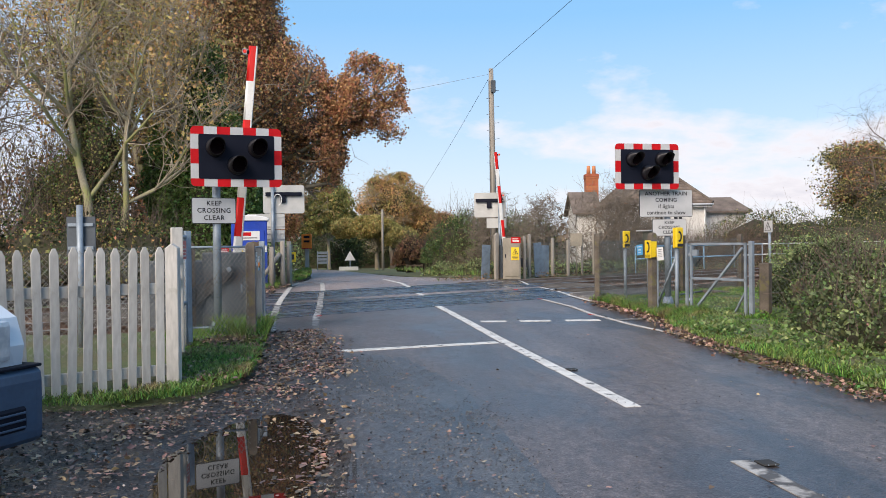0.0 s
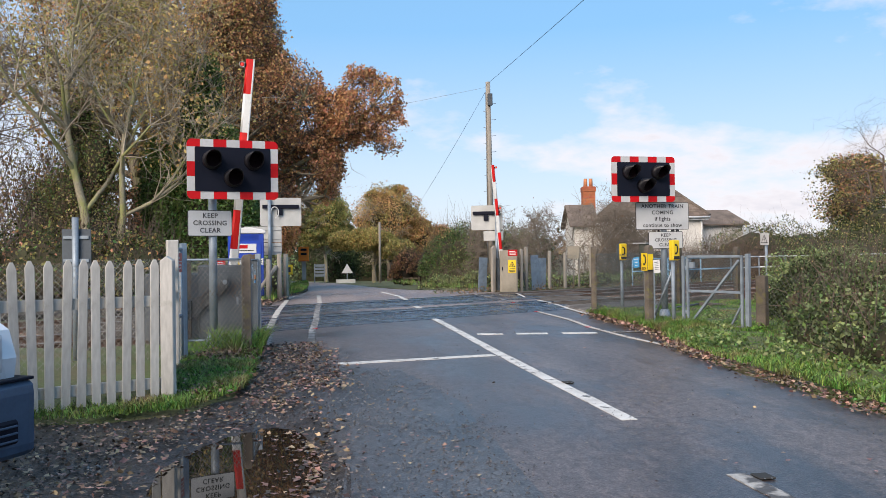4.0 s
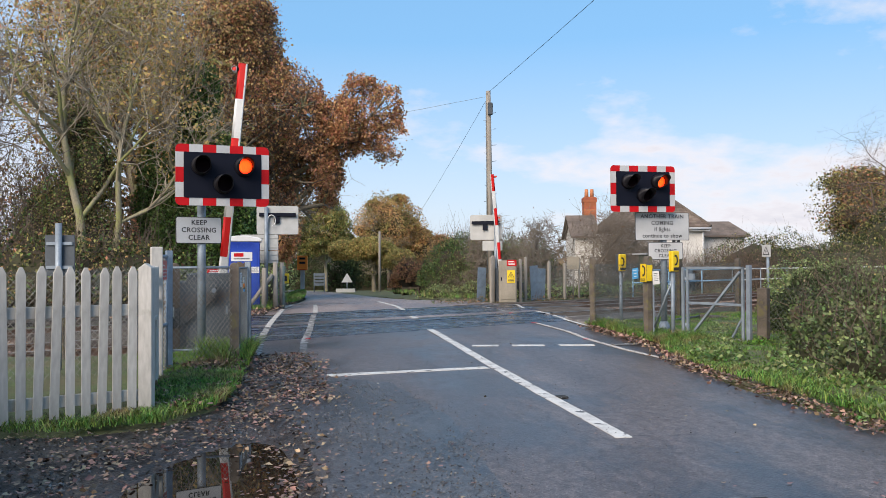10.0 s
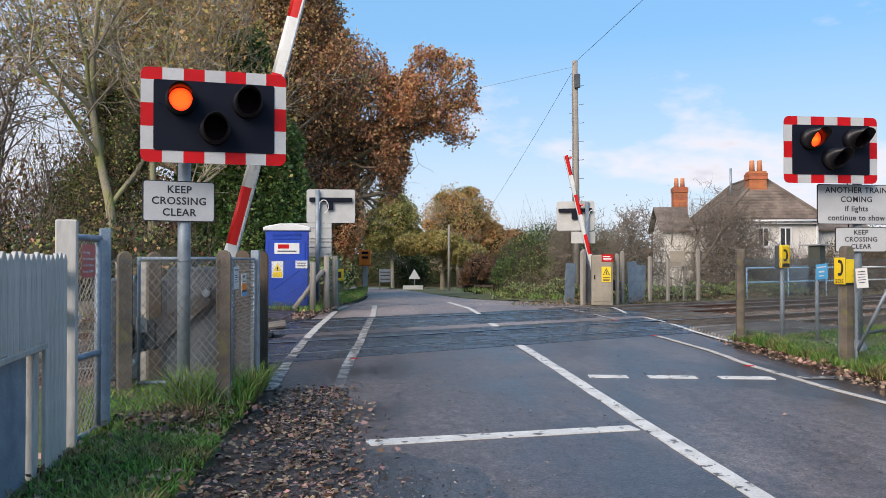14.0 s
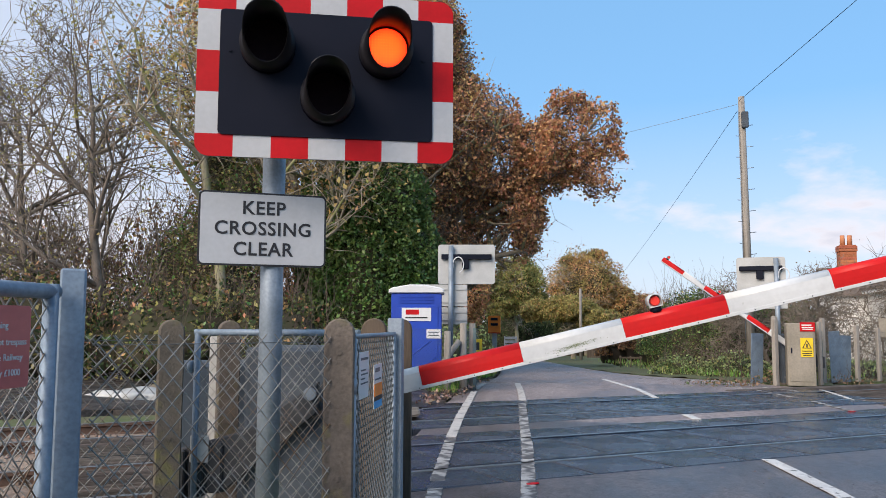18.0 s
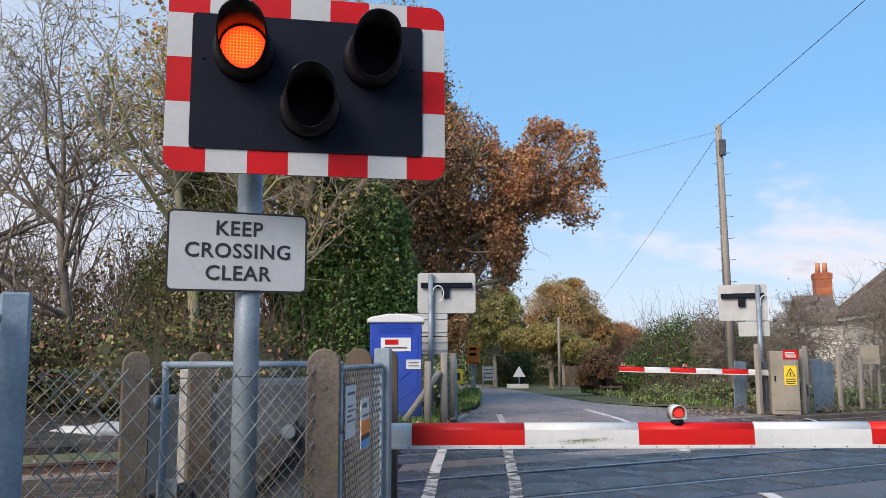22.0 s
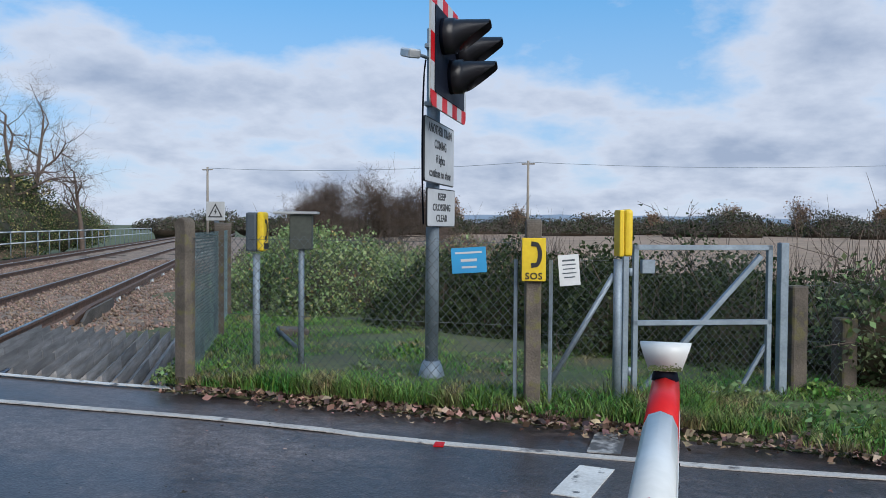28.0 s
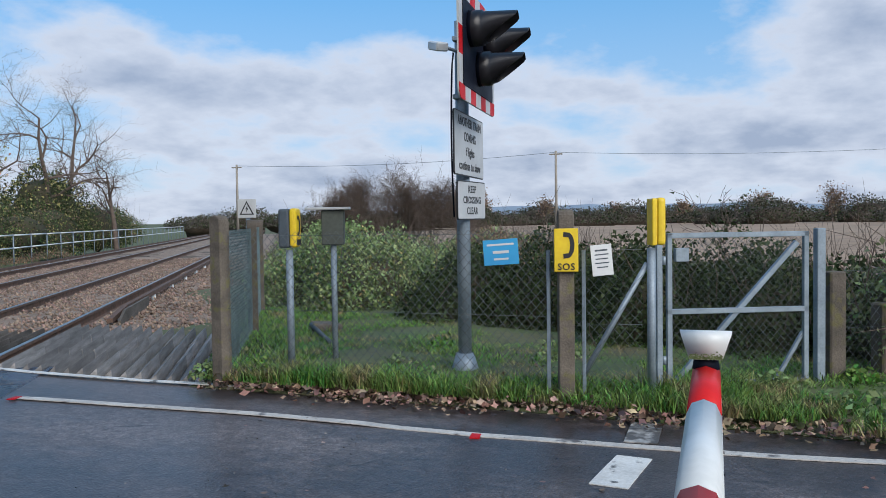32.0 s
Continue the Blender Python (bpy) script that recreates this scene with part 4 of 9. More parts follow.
M["guard_dark"] = material("grey_brown_timber", (0.15, 0.135, 0.12), (0.085, 0.075, 0.066), 2.0, 0.85, fine=0.5, bump=0.5, stretch=(1, 9, 9), spread=0.2)
# ridged timber guards beside the crossing
def ridged(name, u0, u1, v0, v1, rows, z, skew0, skew1, label, mat):
    """Rows of saw-toothed planks laid along the track, each row in short lengths."""
    g = thing(name, TR, label, "trespass guard", "trespass guards", kind="structure")
    w = (v1 - v0) / rows
    for i in range(rows):
        v = v0 + i * w
        a, end = u0 + skew0 * i * w, u1 + skew1 * i * w + random.uniform(-0.08, 0.08)
        n = max(1, round((end - a) / 0.95))
        for k in range(n):
            p, q = a + (end - a) * k / n + 0.006, a + (end - a) * (k + 1) / n - 0.006
            dz = z + random.uniform(-0.008, 0.008)
            prof = ((v + 0.012, dz - 0.12), (v + 0.030, dz + 0.045), (v + w * 0.22, dz + 0.055), (v + w * 0.93, dz - 0.035), (v + w * 0.93, dz - 0.12))
            bm = B()
            ra, rb = [bm.verts.new((p, *c)) for c in prof], [bm.verts.new((q, *c)) for c in prof]
            for m_ in range(5):
                bm.faces.new((ra[m_], ra[(m_ + 1) % 5], rb[(m_ + 1) % 5], rb[m_]))
            bm.faces.new(ra[::-1])
            bm.faces.new(rb)
            bmesh.ops.recalc_face_normals(bm, faces=bm.faces[:])
            part("slat", bm, mat, g)


SK = TS / TC
ridged("trespass_guard", (5.19 + 11.45 * TS) / TC, 16.9, 11.45, 13.55, 15, 0.0, SK, 0.55, "grey weathered ridged timber guard beside the rail", M["guard"])
ridged("trespass_guard", (5.25 + 13.85 * TS) / TC, 18.0, 13.85, 15.12, 8, -0.05, SK, 0.1, "brown weathered ridged timber guard between the rails", M["sleeper"])
ridged("trespass_guard", (5.25 + 15.3 * TS) / TC, 19.0, 15.3, 17.18, 11, -0.05, SK, 0.1, "grey-brown weathered ridged timber guard between the tracks", M["guard_dark"])
ridged("trespass_guard", (5.25 + 17.4 * TS) / TC, 20.4, 17.4, 18.68, 8, -0.05, SK, 0.1, "brown weathered ridged timber guard in the far track", M["sleeper"])
ridged("trespass_guard", 4.4, (-2.36 + 13.85 * TS) / TC, 13.85, 15.12, 8, -0.04, 0.0, SK, "dark weathered ridged timber guard in the near track", M["sleeper"])
ridged("trespass_guard", 4.2, (-2.36 + 15.3 * TS) / TC, 15.3, 17.18, 11, -0.04, 0.0, SK, "dark weathered ridged timber guard between the tracks", M["sleeper"])
ridged("trespass_guard", 5.0, (-1.75 + 12.6 * TS) / TC, 12.6, 13.6, 6, -0.04, 0.0, SK, "dark broken timber guard beside the near rail", M["sleeper"])
ridged("trespass_guard", 6.0, (-2.50 + 17.4 * TS) / TC, 17.4, 18.68, 8, -0.04, 0.0, SK, "dark weathered ridged timber guard in the far track", M["sleeper"])
bm = B()
box(bm, 16.6, 19.55, -0.12, 27.0, 19.75, 0.02, 0.02)
o = part("edging_timber", bm, M["sleeper"])
o.matrix_world = TR
tagged(o, "long dark timber edging along the far track", "timber", kind="structure")

# verges, yard and puddle
sheet("yard_mud", [(-9, -4), (0.45, -4), (0.5, 3), (0.42, 5.5), (0.15, 7.3), (-0.35, 8.7), (-0.85, 8.6), (-1.1, 7.5), (-1.7, 7.15), (-9, 7.2)], 0.002, M["mud"], "wet gravelly mud yard strewn with brown leaves", step=0.12, rough=0.014, seed=3.0, sink=True)
sheet("wet_shoulder", [(0.3, -4), (1.35, -4), (1.5, 4), (1.35, 7.5), (0.9, 9.6), (0.2, 10.1), (-0.3, 8.6), (0.1, 7.2), (0.38, 5.5), (0.4, 3)], 0.0045, M["wet"], "dark wet asphalt shoulder", step=0.15, rough=0.004, seed=4.0, sink=True)
sheet("verge", [(-9, 7.05), (-1.6, 6.95), (-0.95, 7.2), (-0.62, 8.2), (-0.68, 9.3), (-0.92, 11.2), (-1.06, 12.3), (-1.25, 12.9), (-6, 12.6), (-9, 11.5)], -0.006, M["turf"], "grassy verge with fallen leaves", rise=0.09, step=0.25, seed=5.0)
sheet("verge", [(5.05, 17.1), (5.08, 14.0), (5.02, 12.2), (4.78, 11.3), (4.62, 9.6), (4.66, 7.0), (4.8, 2.0), (5.0, -8), (16, -8), (16, 18), (9.5, 18.6), (6.0, 17.4)], -0.006, M["turf"], "grassy verge along the road edge", rise=0.12, step=0.35, seed=6.0)
sheet("verge", [(-2.12, 21.4), (-2.15, 23.3), (-2.1, 26.8), (-1.8, 28.6), (-1.95, 33), (-2.4, 40), (-8, 42), (-12, 30), (-7, 22), (-7.0, 20.1), (-4.0, 20.9)], -0.006, M["mud"], "muddy verge beyond the crossing", rise=0.10, step=0.5, seed=7.0)
sheet("trackside_ground", [(-7.02, 22.0), (-12.02, 30), (-30, 20), (-30, 7.5), (-12, 17.3), (-7.02, 20.1)], -0.006, M["mud"], "dark trampled ground beside the ballast", rise=0.06, step=0.5, seed=9.0)
sheet("verge", [(5.25, 26.9), (3.9, 29.2), (2.6, 31.2), (1.7, 34.2), (0.8, 40), (4, 48), (16, 48), (30, 45), (20, 38.0), (9, 30.4), (6.6, 28.9)], -0.006, M["turf"], "rough verge beside the cabinet", rise=0.03, step=0.6, seed=8.0)
sheet("field", [(11, -60), (900, -400), (900, 260), (70, 50), (17, 14)], -0.03, M["field"], "pale harvested field beyond the hedge", step=14.0, rough=0.0, follow=False)

water = material("puddle_water", (0.018, 0.015, 0.012), (0.014, 0.012, 0.010), 2.0, 0.015, r2=0.02)
sheet("puddle", [(-0.62, 4.2), (-0.72, 5.0), (-0.80, 5.7), (-0.70, 6.2), (-0.52, 6.65), (-0.30, 6.95), (-0.02, 7.02), (0.16, 6.8), (0.22, 6.2), (0.30, 5.6), (0.18, 5.0), (0.15, 4.3), (-0.1, 3.6), (-0.45, 3.5)], -0.052, water, "still brown puddle that mirrors the signals", step=0.12, rough=0.0)
sheet("leaf_mould", [(-0.66, 8.25), (-0.2, 7.7), (0.06, 8.1), (0.14, 9.4), (0.03, 10.7), (-0.22, 12.6), (-0.84, 12.6), (-0.86, 11.2), (-0.70, 10.2)], 0.0075, M["mud"], "dark wet leaf mould along the road edge", step=0.2, rough=0.006, seed=9.0)

# ---- the signals, barriers, fences and fittings at the crossing ----
MOVES = []          # (object, rows) keyed at the end


def sign_plate(parent, w, h, x, z, y, face, name="sign_plate", border=0.012, r=0.03):
    """A plate facing -y with a dark rim and a pale face."""
    bm = B()
    prism(bm, rounded(w, h, r, 5, x, z), y, y + 0.012)
    p = part(name, bm, M["ink"], parent)
    bm = B()
    prism(bm, rounded(w - 2 * border, h - 2 * border, max(0.004, r - border), 5, x, z), y - 0.002, y + 0.004)
    part("sign_face", bm, face, p)
    return p


def post_tube(parent, x, y, z0, z1, r, mat, name="post", n=16):
    bm = B()
    tube(bm, (x, y, z0), (x, y, z1), r, n=n)
    return part(name, bm, mat, parent)


W, H = 1.225, 0.815
BORDER = 0.107


def hood_mesh():
    """A lamp hood: a tube cut aslant, long above and short below."""
    bm = B()
    n = 28
    rings = []
    for k, (y, r) in enumerate(((0.02, 0.128), (-0.05, 0.128), (-0.052, 0.116))):
        rings.append([bm.verts.new((r * math.cos(2 * math.pi * i / n), y, r * math.sin(2 * math.pi * i / n))) for i in range(n)])
    far, inner = [], []
    for i in range(n):
        a = 2 * math.pi * i / n
        up = (math.sin(a) + 1) / 2
        ln = 0.075 + 0.225 * min(1.0, up * 1.30)
        rr = 0.116 - 0.020 * ln / 0.3
        far.append(bm.verts.new((rr * math.cos(a), -ln, rr * math.sin(a) + 0.012 * up)))
        inner.append(bm.verts.new(((rr - 0.006) * math.cos(a), -ln, (rr - 0.006) * math.sin(a) + 0.012 * up)))
    back = [bm.verts.new((0.106 * math.cos(2 * math.pi * i / n), -0.03, 0.106 * math.sin(2 * math.pi * i / n))) for i in range(n)]
    rings += [far, inner, back]
    for a, b in zip(rings, rings[1:]):
        for i in range(n):
            f = bm.faces.new((a[i], a[(i + 1) % n], b[(i + 1) % n], b[i]))
            f.smooth = True
    bmesh.ops.recalc_face_normals(bm, faces=bm.faces[:])
    return bm


def lens_rows(times):
    """Rows for a lamp's lens that turns its lit face to the front while the lamp is on."""
    rows, state = [(0.0, 180.0)], False
    for t, on in times:
        if on == state:
            continue
        a, b = (180.0, 360.0) if on else (0.0, 180.0)
        f, g = t * 30.0, round(t) * 30
        f0 = (g if f >= g else g - 3) if abs(f - g) < 3.5 else int(f) - 1
        for i in range(4):
            rows.append(((f0 + i) / 30.0, a + (b - a) * i / 3))
        state = on
    rows.append((32.0, rows[-1][1]))
    return rows


def flash_times():
    left, right = [(7.767, 1), (8.367, 0), (8.767, 1), (9.067, 0)], [(7.767, 1), (8.367, 0), (8.667, 1), (8.967, 0), (9.267, 1), (9.44, 0)]
    P0, T0 = 0.734, 0.632
    k = 12
    while T0 + k * P0 < 31.9:
        t = T0 + k * P0
        left += [(t, 1), (t + P0 / 2, 0)]
        right += [(t + P0 / 2, 1), (t + P0, 0)]
        k += 1
    right = [r for r in right if r[0] < 31.85]
    left = [r for r in left if r[0] < 31.85]
    return left, right, [(4.6, 1), (7.767, 0)]


def signal(m, label, post_xy, post_h, signs):
    """A road signal: post, chequered board, three hooded lamps; signs below it. Faces -y of its pose."""
    s = thing("road_signal", m, label, "road signal", "road signals")
    px, py = post_xy
    post_tube(s, px, py, 0.0, post_h, 0.056, M["galv"])
    bm = B()
    tube(bm, (px, py, 0.0), (px, py, 0.24), 0.15, 0.075, 8)
    part("base", bm, M["galv"], s)
    for z in (post_h - 0.15, post_h - 0.62):
        bm = B()
        box(bm, px - 0.08, py - 0.075, z - 0.02, px + 0.08, py + 0.06, z + 0.02, 0.006)
        part("clamp", bm, M["galv"], s)
    zc = post_h - H / 2 + 0.03
    bm = B()
    prism(bm, rounded(W, H, 0.065, 6, 0, zc), 0.0, 0.012)
    board = part("board", bm, M["sign_back"], s)
    # chequered border: seven blocks across and five down, corners red
    nx, nz = 7, 5
    for i in range(nx):
        for j in range(nz):
            if 0 < i < nx - 1 and 0 < j < nz - 1:
                continue
            bw, bh = (W - 2 * BORDER) / (nx - 2), (H - 2 * BORDER) / (nz - 2)
            xs = [-W / 2 + i * W / nx, -W / 2 + (i + 1) * W / nx]
            zs = [zc - H / 2 + j * H / nz, zc - H / 2 + (j + 1) * H / nz]
            if j in (0, nz - 1):
                zs = [zc - H / 2, zc - H / 2 + BORDER] if j == 0 else [zc + H / 2 - BORDER, zc + H / 2]
            elif i == 0:
                xs = [-W / 2, -W / 2 + BORDER]
            else:
                xs = [W / 2 - BORDER, W / 2]
            if j not in (0, nz - 1):
                zs = [zc - H / 2 + BORDER + (j - 1) * bh, zc - H / 2 + BORDER + j * bh]
            red = (i + j) % 2 == 0
            bm = B()
            if (i in (0, nx - 1)) and (j in (0, nz - 1)):
                r = 0.065
                qx, qz = (-1 if i == 0 else 1), (-1 if j == 0 else 1)
                cx, cz = (xs[0] + r if qx < 0 else xs[1] - r), (zs[0] + r if qz < 0 else zs[1] - r)
                arc = [(cx + qx * r * math.cos(radians(a)), cz + qz * r * math.sin(radians(a))) for a in range(0, 91, 15)]
                ix, iz = (xs[1] if qx < 0 else xs[0]), (zs[1] if qz < 0 else zs[0])
                ox, oz = (xs[0] if qx < 0 else xs[1]), (zs[0] if qz < 0 else zs[1])
                prism(bm, [(ix, iz), (ox, iz)] + arc + [(ix, oz)], -0.003, 0.001)
            else:
                prism(bm, [(xs[0], zs[0]), (xs[1], zs[0]), (xs[1], zs[1]), (xs[0], zs[1])], -0.003, 0.001)
            part("reflective_block", bm, M["red"] if red else M["sign_face"], board)
    bm = B()
    prism(bm, rounded(W - 2 * BORDER + 0.006, H - 2 * BORDER + 0.006, 0.02, 3, 0, zc), -0.010, -0.0035)
    panel = part("black_panel", bm, M["black"], board, "matt black lamp panel")
    for bx in (-0.46, 0.46):
        bm = B()
        tube(bm, (bx, -0.016, zc + 0.10), (bx, -0.008, zc + 0.10), 0.008, n=8)
        part("bolt", bm, M["black"], panel)
    bm = B()
    box(bm, -0.30, 0.014, zc + 0.02, 0.42, 0.085, zc + 0.13, 0.012)
    part("lamp_bracket", bm, M["black"], s)
    left, right, amber = flash_times()
    for x, z, times, mat, what in ((-0.285, 0.125, left, M["glow_red"], "red lamp"), (0.275, 0.125, right, M["glow_red"], "red lamp"), (0.0, -0.115, amber, M["glow_amber"], "amber lamp")):
        lamp = part("lamp_hood", hood_mesh(), M["hood"], s, "black %s hood" % what)
        lamp.location = (x, -0.055, zc + z)
        bm = B()
        tube(bm, (0, 0.045, 0), (0, -0.02, 0), 0.13, 0.12, 24)
        part("lamp_case", bm, M["black"], lamp)
        # the lens is a shallow drum: lit face to -y, dark face to +y
        bm = B()
        tube(bm, (0, -0.004, 0), (0, -0.0005, 0), 0.097, n=28)
        lens = part("lens", bm, mat, lamp, "round %s lens of small bright points" % what)
        bm = B()
        tube(bm, (0, 0.0, 0), (0, 0.004, 0), 0.1055, n=28)
        lens.data.materials.append(M["lens_dark"])
        bm2 = bmesh.new()
        bm2.from_mesh(lens.data)
        vm = {}
        for v in bm.verts:
            vm[v] = bm2.verts.new(v.co)
        for f in bm.faces:
            g = bm2.faces.new([vm[v] for v in f.verts])
            g.material_index = 1
        bm.free()
        bm2.to_mesh(lens.data)
        bm2.free()
        MOVES.append((lens, [(t, pose(0, -0.034, 0, 0, 0, a)) for t, a in lens_rows(times)]))
    for build in signs:
        build(s, px, py)
    return s


def keep_clear(x, z, w, h, yaw=0.0):
    def build(s, px, py):
        y = py - 0.075
        p = sign_plate(s, w, h, x, z, y, M["sign_face"], "keep_clear_sign", 0.009, 0.028)
        for t, dz in (("KEEP", 0.30), ("CROSSING", 0.0), ("CLEAR", -0.30)):
            writing(p, t, h * 0.255, x, y - 0.0035, z + dz * h * 0.93, M["ink"], spacing=1.08, bold=0.0016)
        p.matrix_basis = Matrix.Translation((x, y, 0)) @ pose(0, 0, 0, 0, 0, yaw) @ Matrix.Translation((-x, -y, 0))
    return build


def another_train(x, z, w, h):
    def build(s, px, py):
        y = py - 0.075
        p = sign_plate(s, w, h, x, z, y, M["sign_face"], "another_train_sign", 0.009, 0.03)
        for t, dz in (("ANOTHER TRAIN", 0.35), ("COMING", 0.12), ("if lights", -0.11), ("continue to show", -0.34)):
            writing(p, t, h * 0.20, x, y - 0.0035, z + dz * h, M["ink"], spacing=1.08, bold=0.0016)
    return build


def on_board(m, x, y):
    """A point of the world in a pose's own x and y."""
    q = m.inverted() @ Vector((x, y, 0))
    return q.x, q.y


mL = pose(-1.295, 11.80, 0, 0, 0, 17.0)
mR = pose(5.465, 14.67, 0, 0, 0, 7.2)
pl = on_board(mL, -1.61, 11.96)
pr = on_board(mR, 5.94, 14.98)
kl = on_board(mL, -1.60, 11.86)
signal(mL, "chequered red and white signal with black lamps", (pl[0], pl[1]), 2.875, [keep_clear(kl[0] - 0.022, 1.768, 0.615, 0.36, 10.0)])
ra, rk = on_board(mR, 5.89, 14.9), on_board(mR, 6.0, 14.9)
sR = signal(mR, "chequered road signal over another train sign", (pr[0], pr[1]), 2.975, [another_train(ra[0], 1.945, 1.05, 0.50), keep_clear(rk[0] - 0.05, 1.505, 0.64, 0.315, -8.0)])
# camera and cable on the right-hand signal's post
bm = B()
box(bm, -0.05, -0.14, -0.035, 0.05, 0.14, 0.035, 0.01, pose(pr[0] - 0.22, pr[1] + 0.14, 2.74, 14, 0, -60))
part("camera_housing", bm, M["white"], sR, "small white camera housing")
bm = B()
tube(bm, (pr[0], pr[1], 2.72), (pr[0] - 0.18, pr[1] + 0.10, 2.74), 0.014, n=6)
part("camera_arm", bm, M["galv"], sR)
bm = B()
prev = Vector((pr[0] - 0.03, pr[1] + 0.06, 2.72))
for i in range(1, 15):
    t = i / 14
    cur = Vector((pr[0] - 0.03 - 0.06 * math.sin(t * 3.1), pr[1] + 0.07, 2.72 - 1.35 * t))
    tube(bm, prev, cur, 0.008, n=5, caps=False)
    prev = cur
bmesh.ops.remove_doubles(bm, verts=bm.verts[:], dist=0.005)
part("cable", bm, M["black"], sR, "black looped cable")

# barriers: a boom on its pivot, and its machine


def boom(name, pivot, yaw, length, face, rows, label, lights):
    b = thing(name, Matrix(), label, "barrier", "barriers")
    h, t = 0.0615, 0.037
    prof = [(-t, -h), (t, -h), (t, -h * 0.1), (t * 0.96, h * 0.45), (t * 0.66, h * 0.85), (0, h), (-t * 0.66, h * 0.85), (-t * 0.96, h * 0.45), (-t, -h * 0.1)]
    n0 = 0.517
    cuts = [-0.05] + [n0 + 0.5695 * k for k in range(5)] + [length]
    for i, (a, c) in enumerate(zip(cuts, cuts[1:])):
        bm = B()
        rings = []
        for x in (a + 0.0006, c - 0.0006):
            k = 1.0
            rings.append([bm.verts.new((x, p * k, q * k)) for p, q in prof])
        for j in range(len(prof)):
            f = bm.faces.new((rings[0][j], rings[0][(j + 1) % len(prof)], rings[1][(j + 1) % len(prof)], rings[1][j]))
            f.smooth = 3 <= j <= 6
        bm.faces.new(rings[0][::-1])
        bm.faces.new(rings[1])
        bmesh.ops.recalc_face_normals(bm, faces=bm.faces[:])
        part("red_band" if i % 2 else "white_band", bm, M["boom_red"] if i % 2 else M["boom_white"], b)
    bm = B()
    box(bm, -0.05, -t - 0.0015, -h - 0.004, length, t + 0.0015, -h + 0.014, 0.001)
    part("bottom_strip", bm, M["boom_white"], b, "white riveted strip under the boom")
    for x in np.arange(0.5, length, 0.155):
        for s in (-1, 1):
            bm = B()
            tube(bm, (x, s * (t - 0.004), -h + 0.005), (x, s * (t + 0.004), -h + 0.005), 0.0032, n=6)
            part("rivet", bm, M["black"], b)
    # specks of green algae in a streak on the second white band
    rng = np.random.default_rng(5)
    V, F = [], []
    for _ in range(520):
        u = rng.normal(0, 1)
        x0, z0, r = 1.375 + 0.060 * u, -0.026 + 0.0060 * rng.normal() + 0.003 * u, rng.uniform(0.0005, 0.0018)
        k = len(V)
        V += [(x0 + r * math.cos(a) * 1.3, -t - 0.0006, z0 + r * math.sin(a)) for a in (0.3, 1.4, 2.6, 3.9, 5.2)]
        F.append(tuple(range(k, k + 5)))
    tagged(raw("algae", V, F, M["algae"], b), kind="stuff")
    for x in lights:
        zt = h
        bm = B()
        tube(bm, (x, 0, zt - 0.012), (x, 0, zt + 0.018), 0.036, 0.030, 10)
        part("lamp_foot", bm, M["black"], b)
        bm = B()
        z0 = zt + 0.016
        sec = [(0.038, 0.0)] + [(0.038 * math.cos(math.pi * i / 12), 0.034 + 0.036 * math.sin(math.pi * i / 12)) for i in range(13)] + [(-0.038, 0.0)]
        outer = [[bm.verts.new((x + p, sy * (0.040 + 0.024 * q / 0.070), z0 + q)) for p, q in sec] for sy in (-1, 1)]
        inner = [[bm.verts.new((x + p * 0.87, sy * (0.040 + 0.024 * q / 0.070), z0 + 0.004 + q * 0.90)) for p, q in sec] for sy in (-1, 1)]
        deep = [[bm.verts.new((x + p * 0.85, sy * 0.026, z0 + 0.004 + q * 0.88)) for p, q in sec] for sy in (-1, 1)]
        n = len(sec)
        for i in range(n):
            j = (i + 1) % n
            f = bm.faces.new((outer[0][i], outer[0][j], outer[1][j], outer[1][i]))
            f.smooth = True
            for e in (0, 1):
                bm.faces.new((outer[e][i], outer[e][j], inner[e][j], inner[e][i]))
                bm.faces.new((inner[e][i], inner[e][j], deep[e][j], deep[e][i]))
        for e in (0, 1):
            bm.faces.new(deep[e])
        bmesh.ops.recalc_face_normals(bm, faces=bm.faces[:])
        lp = part("boom_lamp", bm, M["boom_white"], b, "small white boom lamp")
        V, F = [], []
        for _ in range(260):
            y0, q, r = rng.uniform(-0.040, 0.040), abs(rng.normal(0, 0.006)) + 0.001, rng.uniform(0.0006, 0.0020)
            k = len(V)
            V += [(x - 0.0386, y0 + r * math.cos(a) * 1.5, z0 + q + r * math.sin(a)) for a in (0.3, 1.4, 2.6, 3.9, 5.2)]
            F.append(tuple(range(k, k + 5)))
        tagged(raw("algae", V, F, M["algae"], lp), kind="stuff")
        for sy in (-1, 1):
            bm = B()
            tube(bm, (x, sy * 0.0265, z0 + 0.034), (x, sy * 0.046, z0 + 0.034), 0.031, 0.024, 18)
            part("red_lens", bm, M["lens_red"], lp)
    MOVES.append((b, [(t, pose(*pivot, 0, 0, yaw) @ pose(0, 0, 0, 0, -a, 0)) for t, a in rows]))
    return b


